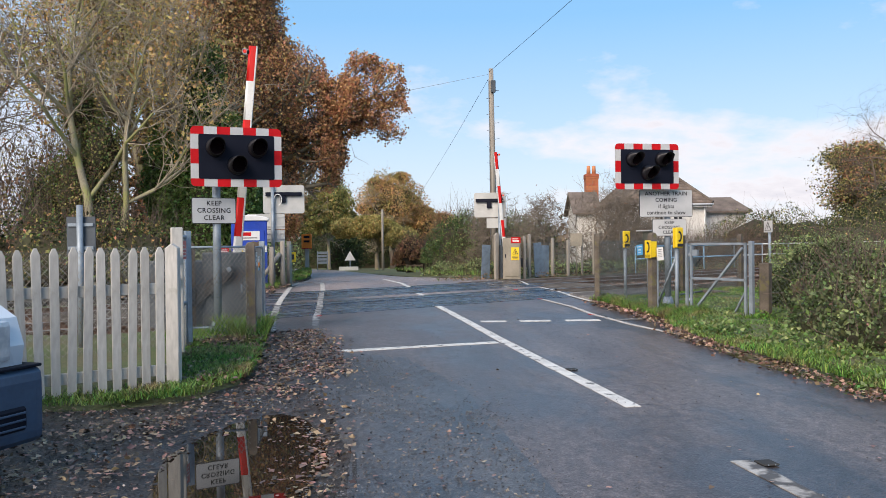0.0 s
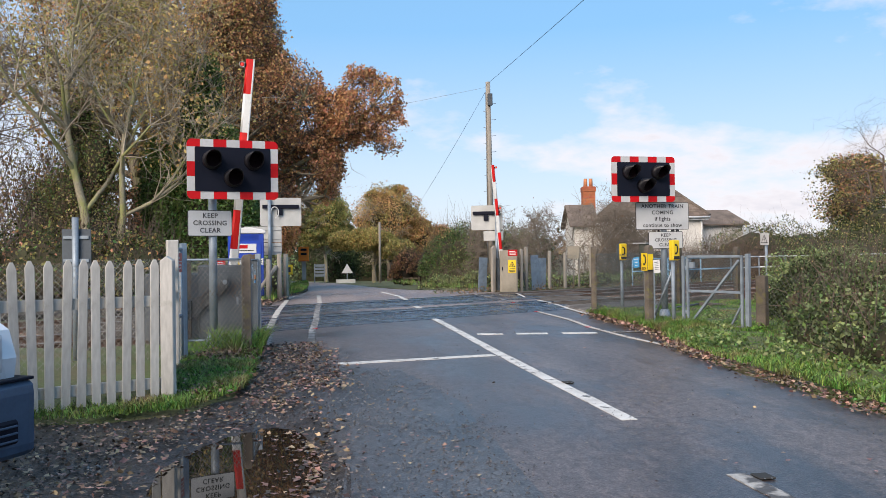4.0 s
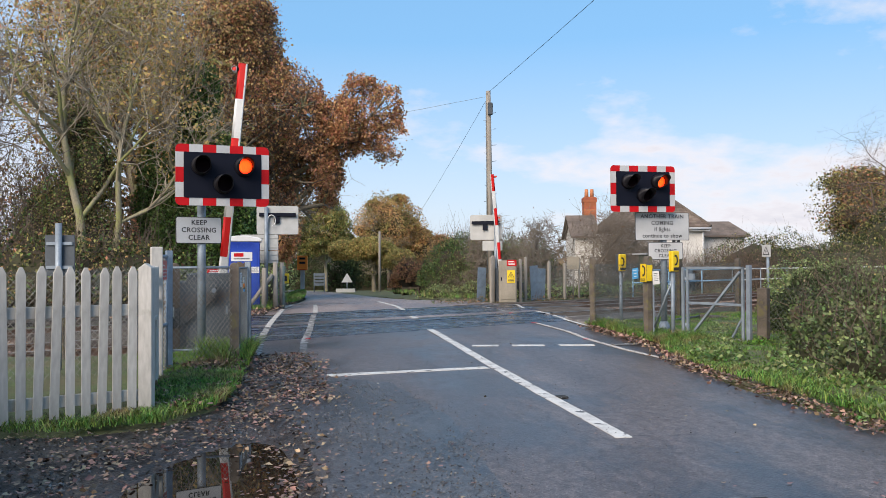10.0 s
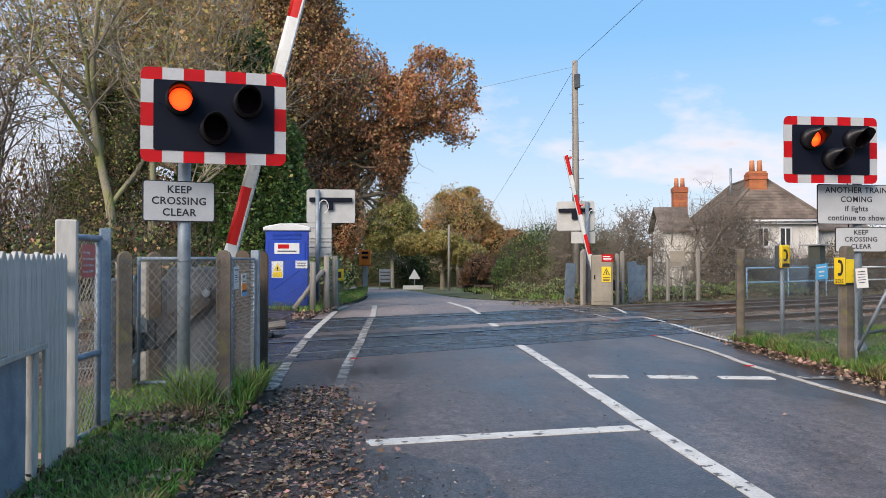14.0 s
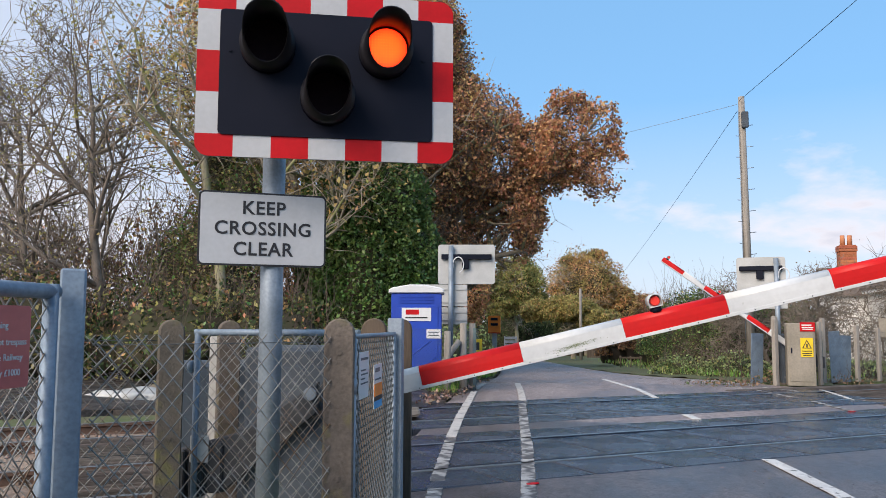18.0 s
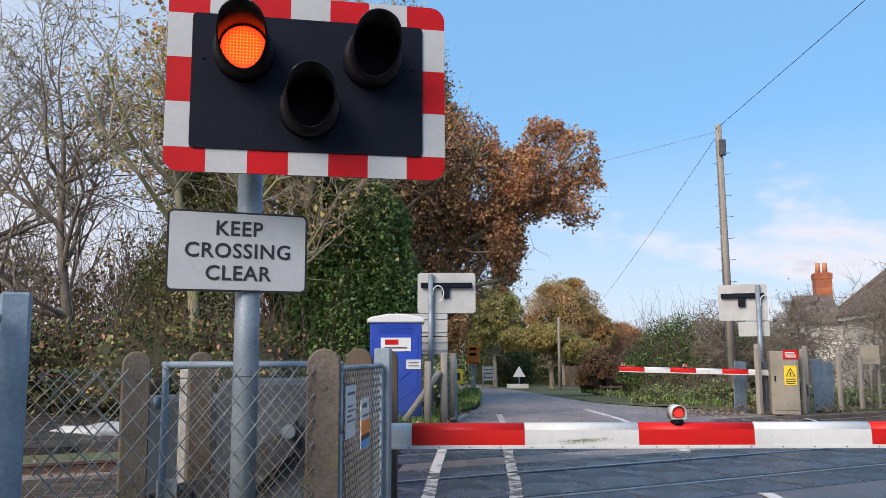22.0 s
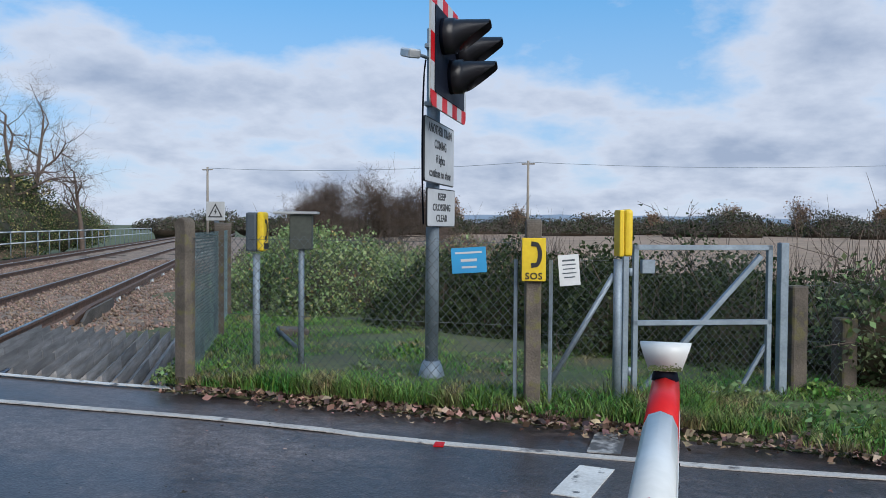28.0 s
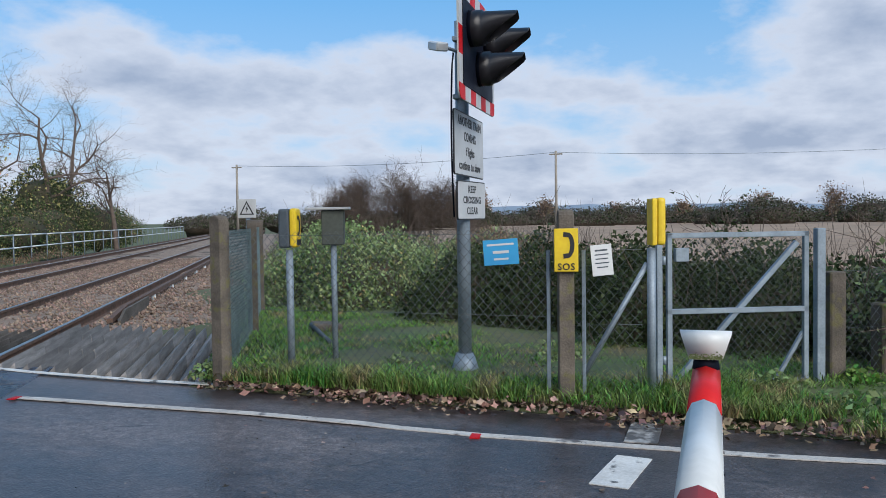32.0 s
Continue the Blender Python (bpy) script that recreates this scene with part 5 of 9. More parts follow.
M["boom_red"] = material("red_boom_paint", (0.56, 0.008, 0.006), (0.47, 0.007, 0.005), 2.5, 0.42, fine=0.12, spec=0.3, wear=(0.26, 0.02, 0.015), wear_at=(0.66, 0.74), wear_scale=5.0)
M["boom_white"] = material("white_boom_paint", (0.60, 0.61, 0.60), (0.52, 0.53, 0.52), 2.5, 0.36, fine=0.12, wear=(0.30, 0.31, 0.25), wear_at=(0.72, 0.80), wear_scale=9.0)
M["algae"] = material("green_algae_specks", (0.16, 0.20, 0.075), (0.10, 0.13, 0.06), 40.0, 0.9)
near_rows = [(0, 84.8), (9, 84.6), (12.8, 84.4), (13.2, 83.4), (13.5, 81.3), (14, 75.4), (14.5, 67.6), (15, 59.8), (15.5, 51.4), (16.5, 34.0), (17.5, 18.9), (18, 13.5), (18.5, 10.1), (19, 7.4), (19.5, 4.6), (20, 2.5), (20.5, 1.0), (21, 0.3), (22, 0.2), (32, 0.2)]
far_rows = [(0, 85.0), (12.5, 85.2), (13.5, 81.5), (14.2, 74.5), (15, 65.8), (15.5, 60.0), (16.5, 50.0), (17.5, 40.6), (18.2, 33.5), (19, 25.0), (20, 14.3), (21, 6.5), (22, 1.5), (22.6, 0.2), (32, 0.2)]
boom("barrier_boom", (-1.46, 12.548, 0.90), 3.63, 3.31, -1, near_rows, "lowering red and white striped barrier boom", (1.855, 3.22))
boom("barrier_boom", (4.98, 27.62, 0.90), 180.0, 3.36, 1, far_rows, "lowering striped barrier boom across the far lane", (1.90, 3.27))


def machine(m, label, w=0.5, d=0.62, h=1.12):
    s = thing("barrier_machine", m, label, "barrier machine", "barrier machines")
    bm = B()
    box(bm, -w / 2, -d / 2, 0, w / 2, d / 2, h, 0.02)
    body = part("housing", bm, M["machine"], s)
    bm = B()
    box(bm, -w / 2 + 0.04, -d / 2 - 0.012, 0.12, w / 2 - 0.04, -d / 2 + 0.002, h - 0.1, 0.006)
    door = part("door", bm, M["machine"], s)
    bm = B()
    box(bm, w / 2 - 0.12, -d / 2 - 0.03, h * 0.5, w / 2 - 0.09, -d / 2 - 0.008, h * 0.5 + 0.12, 0.004)
    part("handle", bm, M["galv"], door)
    bm = B()
    box(bm, -w / 2 - 0.03, -d / 2 - 0.03, -0.06, w / 2 + 0.03, d / 2 + 0.03, 0.02, 0.01)
    part("base_plate", bm, M["concrete"], s)
    bm = B()
    tube(bm, (0, -d / 2 - 0.05, 0.92), (0, d / 2 + 0.05, 0.92), 0.05, n=14)
    part("shaft", bm, M["machine"], s)
    for y in (-d / 2 - 0.07, d / 2 + 0.07):
        bm = B()
        prism(bm, [(0.10, 0.98), (0.10, 0.82), (-0.40, 0.40), (-0.62, 0.40), (-0.66, 0.62), (-0.30, 0.72)], y - 0.03, y + 0.03, 0.008)
        arm = part("counterweight_arm", bm, M["arm_dark"], s, "dark grey steel counterweight arm")
        for k in range(3):
            bm = B()
            box(bm, -0.68 + k * 0.10, y - 0.055, 0.36 + k * 0.02, -0.60 + k * 0.10, y + 0.055, 0.62 + k * 0.02, 0.008)
            part("weight_plate", bm, M["arm_dark"], arm)
        bm = B()
        tube(bm, (0.06, y - 0.045, 0.92), (0.06, y + 0.045, 0.92), 0.035, n=12)
        part("pivot_bolt", bm, M["galv"], arm)
    bm = B()
    box(bm, -0.57, -d / 2 - 0.135, 0.56, -0.47, -d / 2 - 0.127, 0.70, 0.002)
    part("label_plate", bm, M["sign_back"], s, "pale worn label plate")
    return s


machine(pose(-1.60, 12.72, 0.02, 0, 0, 4.0), "grey steel barrier machine inside the fence", 0.66, 0.62, 1.16)
machine(pose(5.05, 27.95, 0.02, 0, 0, 180), "grey barrier machine beside the cabinet", 0.4, 0.5)
bm = B()
box(bm, -0.45, -0.3, 0.0, 0.45, 0.3, 1.05, 0.02, pose(-2.45, 13.55, 0, 0, 0, 26))
o = part("equipment_case", bm, M["machine"])
tagged(o, "dark grey trackside equipment case", "equipment case")


def round_post(m, h, label, w=0.125, d=0.11, mat=None, name="fence_post"):
    bm = B()
    n = 8
    outl = [(w / 2, 0.0)] + [(w / 2 * math.cos(math.pi * i / n), h - w / 2 + w / 2 * math.sin(math.pi * i / n)) for i in range(n + 1)] + [(-w / 2, 0.0)]
    prism(bm, outl, -d / 2, d / 2, 0.006)
    for z in (h - 0.13, h * 0.55, 0.25):
        tube(bm, (0, -d / 2 - 0.003, z), (0, -d / 2 + 0.002, z), 0.011, n=8)
    o = part(name, bm, mat or M["concrete"])
    o.matrix_world = m
    return tagged(o, label, "fence post", "fence posts")


def link_fence(a, b, h, label, z0=0.05, pitch=0.072, r=0.0017, mat=None, top=True, lines=2):
    """A run of chain link between two points, with its line wires."""
    a, b = Vector((*a, 0)), Vector((*b, 0))
    ln = (b - a).length
    m = pose(a.x, a.y, 0, 0, 0, math.degrees(math.atan2(b.y - a.y, b.x - a.x)))
    s = thing("chain_link_fence", m, label, "fence", "chain link fences")
    diamond_mesh("mesh", ln, h - z0, pitch, r, mat or M["wire"], s, 0.0, z0)
    for z in [z0 + (h - z0 - 0.03) * i / lines for i in range(lines + 1)]:
        bm = B()
        tube(bm, (0, 0.004, z), (ln, 0.004, z), 0.0016, n=5)
        part("line_wire", bm, M["wire"], s)
    return s


def frame_gate(a, b, h, label, mat, z0=0.10, mids=(), brace=False, r=0.024, square=False, mesh=True, pitch=0.06, wire=None, group="gates", wire_r=0.0016):
    """A steel-framed mesh gate from point a to point b."""
    a, b = Vector((*a, 0)), Vector((*b, 0))
    ln = (b - a).length
    m = pose(a.x, a.y, 0, 0, 0, math.degrees(math.atan2(b.y - a.y, b.x - a.x)))
    s = thing("mesh_gate", m, label, "gate", group)

    def bar(name, p, q):
        bm = B()
        if square:
            v = Vector(q) - Vector(p)
            box(bm, 0, -r, -r, v.length, r, r, 0.003, Matrix.Translation(p) @ pose(0, 0, 0, 0, -math.degrees(math.atan2(v.z, v.x)), 0))
        else:
            tube(bm, p, q, r, n=12)
        return part(name, bm, mat, s)
    bar("stile", (r, 0, z0), (r, 0, h))
    bar("stile", (ln - r, 0, z0), (ln - r, 0, h))
    bar("top_rail", (0, 0, h - r), (ln, 0, h - r))
    bar("bottom_rail", (0, 0, z0 + r), (ln, 0, z0 + r))
    for z in mids:
        bar("middle_rail", (0, 0, z), (ln, 0, z))
    if brace:
        bar("brace", (0.08, 0.012, z0 + 0.05), (ln - 0.08, 0.012, h - 0.08))
    if mesh:
        diamond_mesh("mesh", ln - 2 * r, h - z0 - 2 * r, pitch, wire_r, wire or M["wire"], s, r, z0 + r)
    for z in (z0 + 0.2, h - 0.2):
        bm = B()
        tube(bm, (-0.02, 0, z - 0.03), (-0.02, 0, z + 0.03), 0.018, n=8)
        part("hinge", bm, mat, s)
    return s


# ---- left-hand side: picket fence, mesh gate, enclosure ----
def pickets(a, b, h, label, n, z0=0.06, inside=1, w=0.036, raised=0.0, ledge=0.80):
    """A run of pickets from a to b; over the first raised metres they hang from the rails above a recessed lower panel."""
    a, b = Vector((*a, 0)), Vector((*b, 0))
    ln = (b - a).length
    ang = math.degrees(math.atan2(b.y - a.y, b.x - a.x))
    s = thing("picket_fence", pose(a.x, a.y, 0, 0, 0, ang), label, "fence", "picket fences")
    for z in (0.88, 1.12) if raised else (0.16, 0.88):
        bm = B()
        box(bm, -0.05, inside * 0.016, z, ln + 0.02, inside * 0.016 + 0.045, z + 0.095, 0.004)
        part("rail", bm, M["white_wood"], s)
    if raised:
        bm = B()
        box(bm, -0.03, -0.020, ledge - 0.035, raised, 0.075, ledge - 0.002, 0.004)
        part("ledge", bm, M["white_wood"], s)
        bm = B()
        box(bm, -0.03, 0.048, 0.05, raised - 0.16, 0.070, ledge - 0.037, 0.004)
        part("lower_panel", bm, M["bluesteel"], s, "blue-grey lower panel")
        bm = B()
        box(bm, raised - 0.13, 0.02, 0.0, raised - 0.02, 0.075, ledge - 0.037, 0.006)
        part("stub_post", bm, M["white_wood"], s)
    shared = {}
    for i in range(n):
        x = ln - 0.06 - i * (ln - 0.1) / max(1, n - 1)
        foot = ledge if x < raised else z0
        if foot not in shared:
            bm = B()
            tip = 0.055 if w < 0.04 else 0.036
            prism(bm, [(-w, 0), (w, 0), (w, h - tip - foot), (0.012, h - foot), (-0.012, h - foot), (-w, h - tip - foot)], -0.012, 0.010, 0.003)
            for z in (0.21, 0.93):
                if z > foot + 0.05:
                    tube(bm, (0.008, -0.0135, z - foot), (0.008, -0.011, z - foot), 0.005, n=6)
            o = part("picket", bm, M["white_wood"], s)
            shared[foot] = o.data
        else:
            o = new("picket", shared[foot])
            o.parent = s
        o.location = (x, 0, foot + random.uniform(-0.012, 0.012))
        o.rotation_euler = (0, radians(random.uniform(-1.6, 1.6) * (0.3 if raised else 1.0)), 0)
    return s


pickets((-6.2, 5.05), (-1.27, 7.70), 1.29, "white painted picket fence, weathered and muddy at foot", 47)
pickets((-1.23, 7.82), (-1.60, 9.62), 1.29, "white close-boarded picket return over a blue-grey lower panel", 19, w=0.046, raised=1.36)
bm = B()
prism(bm, [(-0.055, 0), (0.055, 0), (0.055, 1.25), (0.0, 1.29), (-0.055, 1.25)], -0.055, 0.055, 0.006)
o = part("corner_post", bm, M["white_wood"])
o.location = (-1.22, 7.74, 0.03)
tagged(o, "white painted corner post of the picket fence", "fence post")
bm = B()
box(bm, -0.062, -0.062, 0, 0.062, 0.062, 1.47, 0.008)
o = part("gate_post", bm, M["white_wood"])
o.matrix_world = pose(-1.64, 9.72, 0.03, 0, 0, 20)
tagged(o, "tall square white painted gate post", "gate post")

g = frame_gate((-1.66, 9.82), (-1.665, 10.27), 1.42, "blue-grey mesh gate with a red warning sign", M["bluesteel"], z0=0.08, mids=(0.62,), r=0.022, wire_r=0.0028, wire=M["wire_old"])
gs = thing("trespass_sign", pose(-1.755, 10.14, 1.155, 0, 0, 101.7) @ pose(0, 0, 0, 0, 0, 180), "red warning sign wired to the mesh gate", "sign")
gs.matrix_world = pose(-1.625, 10.00, 1.245, 0, 0, 88.0)
bm = B()
prism(bm, rounded(0.185, 0.215, 0.012), -0.004, 0.002)
M["sign_red"] = material("faded_red_sign", (0.52, 0.13, 0.11), (0.44, 0.10, 0.09), 3.0, 0.5, fine=0.1)
part("plate", bm, M["sign_red"], gs)
for t, z in (("Warning", 0.055), ("Do not trespass", 0.012), ("on the Railway", -0.028), ("Penalty £1000", -0.068)):
    writing(gs, t, 0.0245, -0.083, -0.0055, z, M["white"], align="LEFT")
bm = B()
box(bm, -0.036, -0.036, 0, 0.036, 0.036, 1.47, 0.006)
o = part("steel_post", bm, M["bluesteel"])
o.matrix_world = pose(-1.66, 10.35, 0, 0, 0, 30)
tagged(o, "blue-grey square steel gate post", "gate post")

link_fence((-1.62, 10.40), (-1.06, 11.08), 1.27, "galvanised chain link before the signal post", r=0.0028, mat=M["wire_old"])
round_post(pose(-1.04, 11.14, 0, 0, 0, 12), 1.33, "weathered round-topped concrete fence post", 0.115, 0.10)
g = frame_gate((-0.99, 11.16), (-1.03, 12.16), 1.27, "mesh wicket panel carrying two notices", M["galv"], z0=0.06, r=0.010, pitch=0.05, wire_r=0.0027)
bm = B()
box(bm, -0.038, -0.038, 0, 0.038, 0.038, 1.34, 0.005)
o = part("steel_post", bm, M["galv"])
o.matrix_world = pose(-1.03, 12.21, 0, 0, 0, 3)
tagged(o, "grey square steel gate post", "gate post")
round_post(pose(-1.15, 12.24, 0, 0, 0, 8), 1.34, "weathered round-topped timber post", 0.13, 0.10, M["wood_brown"])
round_post(pose(-1.20, 13.28, 0, 0, 0, 8), 1.345, "weathered round-topped timber post beyond the boom", 0.13, 0.10, M["wood_brown"])
for x, y in ((-2.18, 12.07), (-2.16, 12.78), (-3.3, 11.75)):
    round_post(pose(x, y, 0, 0, 0, 30), 1.33, "weathered round-topped concrete fence post")
frame_gate((-2.13, 12.24), (-1.24, 12.30), 1.28, "grey steel-framed mesh panel behind the machine", M["bluesteel"], z0=0.1, r=0.017, pitch=0.06, wire=M["wire_old"])
link_fence((-2.3, 12.15), (-5.9, 9.9), 1.25, "chain link fence along the railway", mat=M["wire_old"], r=0.0022)
link_fence((-1.72, 10.36), (-4.6, 8.7), 1.25, "chain link fence behind the picket fence", mat=M["wire_old"], r=0.0022)
for x, y, w in ((-2.36, 13.05, 0.032), (-2.72, 13.30, 0.022)):
    bm = B()
    box(bm, -w, -0.012, 0, w, 0.012, 1.23, 0.004)
    o = part("marker_board", bm, M["white_wood"])
    o.matrix_world = pose(x, y, 0, 0, 0, 8)
    tagged(o, "narrow white painted board behind the fence", "board", "marker boards")
# notices on the wicket gate, facing the road
for y, z, w, h, label, rows in ((11.30, 1.105, 0.193, 0.185, "white notice tied to the mesh gate", [(0, 0.065, 0.15, 0.010), (-0.02, 0.02, 0.10, 0.006), (0, 0.004, 0.14, 0.006), (-0.03, -0.014, 0.09, 0.006), (0, -0.032, 0.15, 0.006)]),
                                (11.62, 1.04, 0.190, 0.188, "white and orange notice tied to the mesh gate", [(-0.02, 0.07, 0.10, 0.018), (0.0, 0.03, 0.14, 0.008)])):
    nt = thing("notice", pose(-0.984 - (y - 11.3) * 0.04, y, z, 0, 0, 92.3), label, "notice", "notices")
    bm = B()
    box(bm, -w / 2, -0.004, -h / 2, w / 2, 0.0, h / 2, 0.001)
    part("sheet", bm, M["white"], nt)
    bars(nt, rows, 0, -0.0045, 0, M["machine"])
    if w < 0.192:
        for z0, z1, mt in ((-0.042, 0.012, M["orange"]), (-0.062, -0.042, M["ink"]), (-0.094, -0.062, M["skyblue"])):
            bm = B()
            box(bm, -w / 2, -0.0062, z0, w / 2, -0.0045, z1)
            part("print", bm, mt, nt)

# post with a sign seen from behind, beyond the picket fence
s = thing("road_sign", pose(-2.97, 10.55, 0), "grey sign seen from behind on a steel post", "sign")
post_tube(s, 0, 0, 0, 1.80, 0.038, M["galv"])
bm = B()
box(bm, -0.17, 0.04, 1.18, 0.17, 0.055, 1.66, 0.004)
part("sign_back", bm, M["machine"], s)
for z in (1.28, 1.56):
    bm = B()
    box(bm, -0.15, 0.02, z - 0.02, 0.15, 0.042, z + 0.02, 0.003)
    part("rail", bm, M["galv"], s)

# ---- right-hand side: phones, fence, gate ----
round_post(pose(5.13, 16.82, 0, 0, 0, 80), 1.41, "weathered round-topped concrete end post", 0.12, 0.11)
link_fence((5.14, 16.76), (5.29, 14.05), 1.27, "chain link fence along the verge", lines=2, r=0.0021)
link_fence((5.32, 13.9), (5.49, 13.46), 1.15, "chain link fence beside the gate post", lines=2)
link_fence((5.20, 16.88), (7.4, 18.10), 1.28, "green netted chain link fence along the track", mat=M["wire_green"], pitch=0.055, r=0.0022)
link_fence((7.45, 18.13), (9.3, 19.30), 1.28, "green chain link fence further along the track", mat=M["wire_green"], pitch=0.06)
for x, y in ((7.42, 18.11), (9.32, 19.32)):
    round_post(pose(x, y, 0, 0, 0, 36), 1.38, "weathered round-topped concrete fence post")
round_post(pose(5.30, 13.97, 0, 0, 0, 20), 1.41, "round-topped concrete post carrying a telephone", 0.12, 0.11)
for dx, dy in ((-0.02, 0.12), (0.05, -0.12)):
    bm = B()
    box(bm, -0.012, -0.012, 0, 0.012, 0.012, 1.12, 0.002)
    o = part("stay_bar", bm, M["galv"])
    o.location = (5.30 + dx, 13.97 + dy, 0.0)
    tagged(o, "thin galvanised bar beside the concrete post", "bar")
bm = B()
tube(bm, (5.36, 13.86, 0.22), (5.52, 13.43, 1.02), 0.020, n=8)
o = part("brace", bm, M["galv"])
tagged(o, "slanting galvanised brace of the fence", "brace")


def handset(parent, cx, y, cz, s, mat):
    """The outline of a telephone receiver, in x, z."""
    bm = B()
    outer = [(cx + s * (0.30 * math.cos(radians(a)) - 0.10), cz + s * 0.52 * math.sin(radians(a))) for a in range(-70, 71, 14)]
    inner = [(cx + s * (0.13 * math.cos(radians(a)) - 0.10), cz + s * 0.36 * math.sin(radians(a))) for a in range(60, -61, -15)]
    prism(bm, outer + [(cx - s * 0.22, cz + s * 0.52), (cx - s * 0.24, cz + s * 0.33)] + inner + [(cx - s * 0.24, cz - s * 0.33), (cx - s * 0.22, cz - s * 0.52)], y - 0.002, y)
    part("receiver_symbol", bm, mat, parent)


# SOS box on the concrete post: its front faces the road, its side the approach
s = thing("sos_telephone", pose(5.235, 13.95, 1.125, 0, 0, -73), "yellow telephone box marked SOS on concrete post", "telephone", "telephones")
bm = B()
box(bm, -0.082, -0.02, -0.150, 0.082, 0.10, 0.150, 0.012)
part("case", bm, M["machine"], s)
bm = B()
box(bm, -0.084, -0.028, -0.152, 0.084, -0.02, 0.152, 0.004)
part("cover", bm, M["yellow"], s, "yellow cover")
handset(s, 0.022, -0.029, 0.035, 0.18, M["ink"])
writing(s, "SOS", 0.066, 0, -0.031, -0.118, M["ink"], spacing=1.1, bold=0.001)
bm = B()
box(bm, 0.0825, -0.015, -0.135, 0.085, 0.095, 0.135)
part("side_cover", bm, M["yellow"], s)


def hood_phone(x, y, z, yaw, label, h=0.33, case=None):
    s = thing("telephone", pose(x, y, 0, 0, 0, yaw), label, "telephone", "telephones")
    post_tube(s, 0, 0, 0.0, z - 0.02, 0.031, M["galv"])
    bm = B()
    box(bm, -0.072, -0.022, z, 0.072, 0.012 if case else 0.075, z + h, 0.008 if case else 0.02, seg=2)
    part("case", bm, case or M["machine"], s)
    bm = B()
    box(bm, -0.078, -0.085, z + 0.0, 0.078, -0.022, z + h + 0.005, 0.028, seg=3)
    cov = part("cover", bm, M["yellow"], s, "domed yellow cover")
    handset(cov, 0.0, -0.086, z + h * 0.56, 0.17, M["ink"])
    bm = B()
    box(bm, -0.06, -0.087, z + 0.02, 0.06, -0.0845, z + 0.07)
    part("label_bar", bm, M["ink"], cov)
    return s


hood_phone(5.51, 13.40, 1.15, 24, "yellow hooded telephone on a galvanised post", case=M["yellow"])
hood_phone(5.60, 16.45, 1.13, 15, "yellow hooded telephone with a mossy grey case")
s = thing("junction_box", pose(6.01, 16.25, 0, 0, 0, -66), "dark grey-green junction box with a small roof on post", "box")
post_tube(s, 0, 0, 0, 1.30, 0.026, M["galv"])
bm = B()
box(bm, -0.10, -0.06, 1.14, 0.10, 0.06, 1.45, 0.008)
part("box", bm, M["box_green"], s)
bm = B()
box(bm, -0.24, -0.10, 1.452, 0.15, 0.10, 1.475, 0.004)
part("roof", bm, M["sign_face"], s)
bm = B()
box(bm, -0.30, -0.17, 0.0, 0.30, 0.17, 0.15, 0.02, pose(7.9, 17.45, 0.02, 3, 4, 34))
o = part("concrete_slab", bm, M["concrete"])
tagged(o, "worn concrete slab lying in the grass", "slab")
bm = B()
tube(bm, (7.75, 17.55, 0.16), (6.75, 16.72, 0.13), 0.024, n=10)
o = part("fallen_pole", bm, M["machine"])
tagged(o, "dull grey pole lying in the grass", "pole")
g = frame_gate((5.71, 13.32), (6.21, 12.36), 1.23, "galvanised mesh gate with diagonal brace", M["galv"], z0=0.10, mids=(0.655,), brace=True, r=0.019, square=True, pitch=0.055)
bm = B()
v = Vector((0.20, 0, 0.34))
box(bm, 0, -0.014, -0.014, v.length, 0.014, 0.014, 0.003, Matrix.Translation((0.85, 0.012, 0.14)) @ pose(0, 0, 0, 0, -math.degrees(math.atan2(v.z, v.x)), 0))
part("short_brace", bm, M["galv"], g)
bm = B()
box(bm, 0.06, -0.03, 1.02, 0.16, 0.02, 1.12, 0.004)
part("latch_box", bm, M["galv"], g)
for x, y, w, h in ((5.67, 13.37, 0.022, 1.22), (6.25, 12.28, 0.032, 1.25)):
    bm = B()
    box(bm, -w, -w, 0, w, w, h, 0.004)
    o = part("steel_post", bm, M["galv"])
    o.matrix_world = pose(x, y, 0, 0, 0, -62)
    tagged(o, "grey square steel post of the gate", "gate post")
for x, y, h in ((6.42, 12.18, 0.92), (6.72, 11.80, 0.66)):
    bm = B()
    box(bm, -0.075, -0.065, 0, 0.075, 0.065, h, 0.012)
    o = part("concrete_post", bm, M["concrete"])
    o.matrix_world = pose(x, y, 0, 0, 0, -50)
    tagged(o, "stubby weathered concrete post beside the gate", "post", "stub posts")
link_fence((6.45, 12.1), (7.9, 10.2), 0.95, "low chain link fence among brambles")
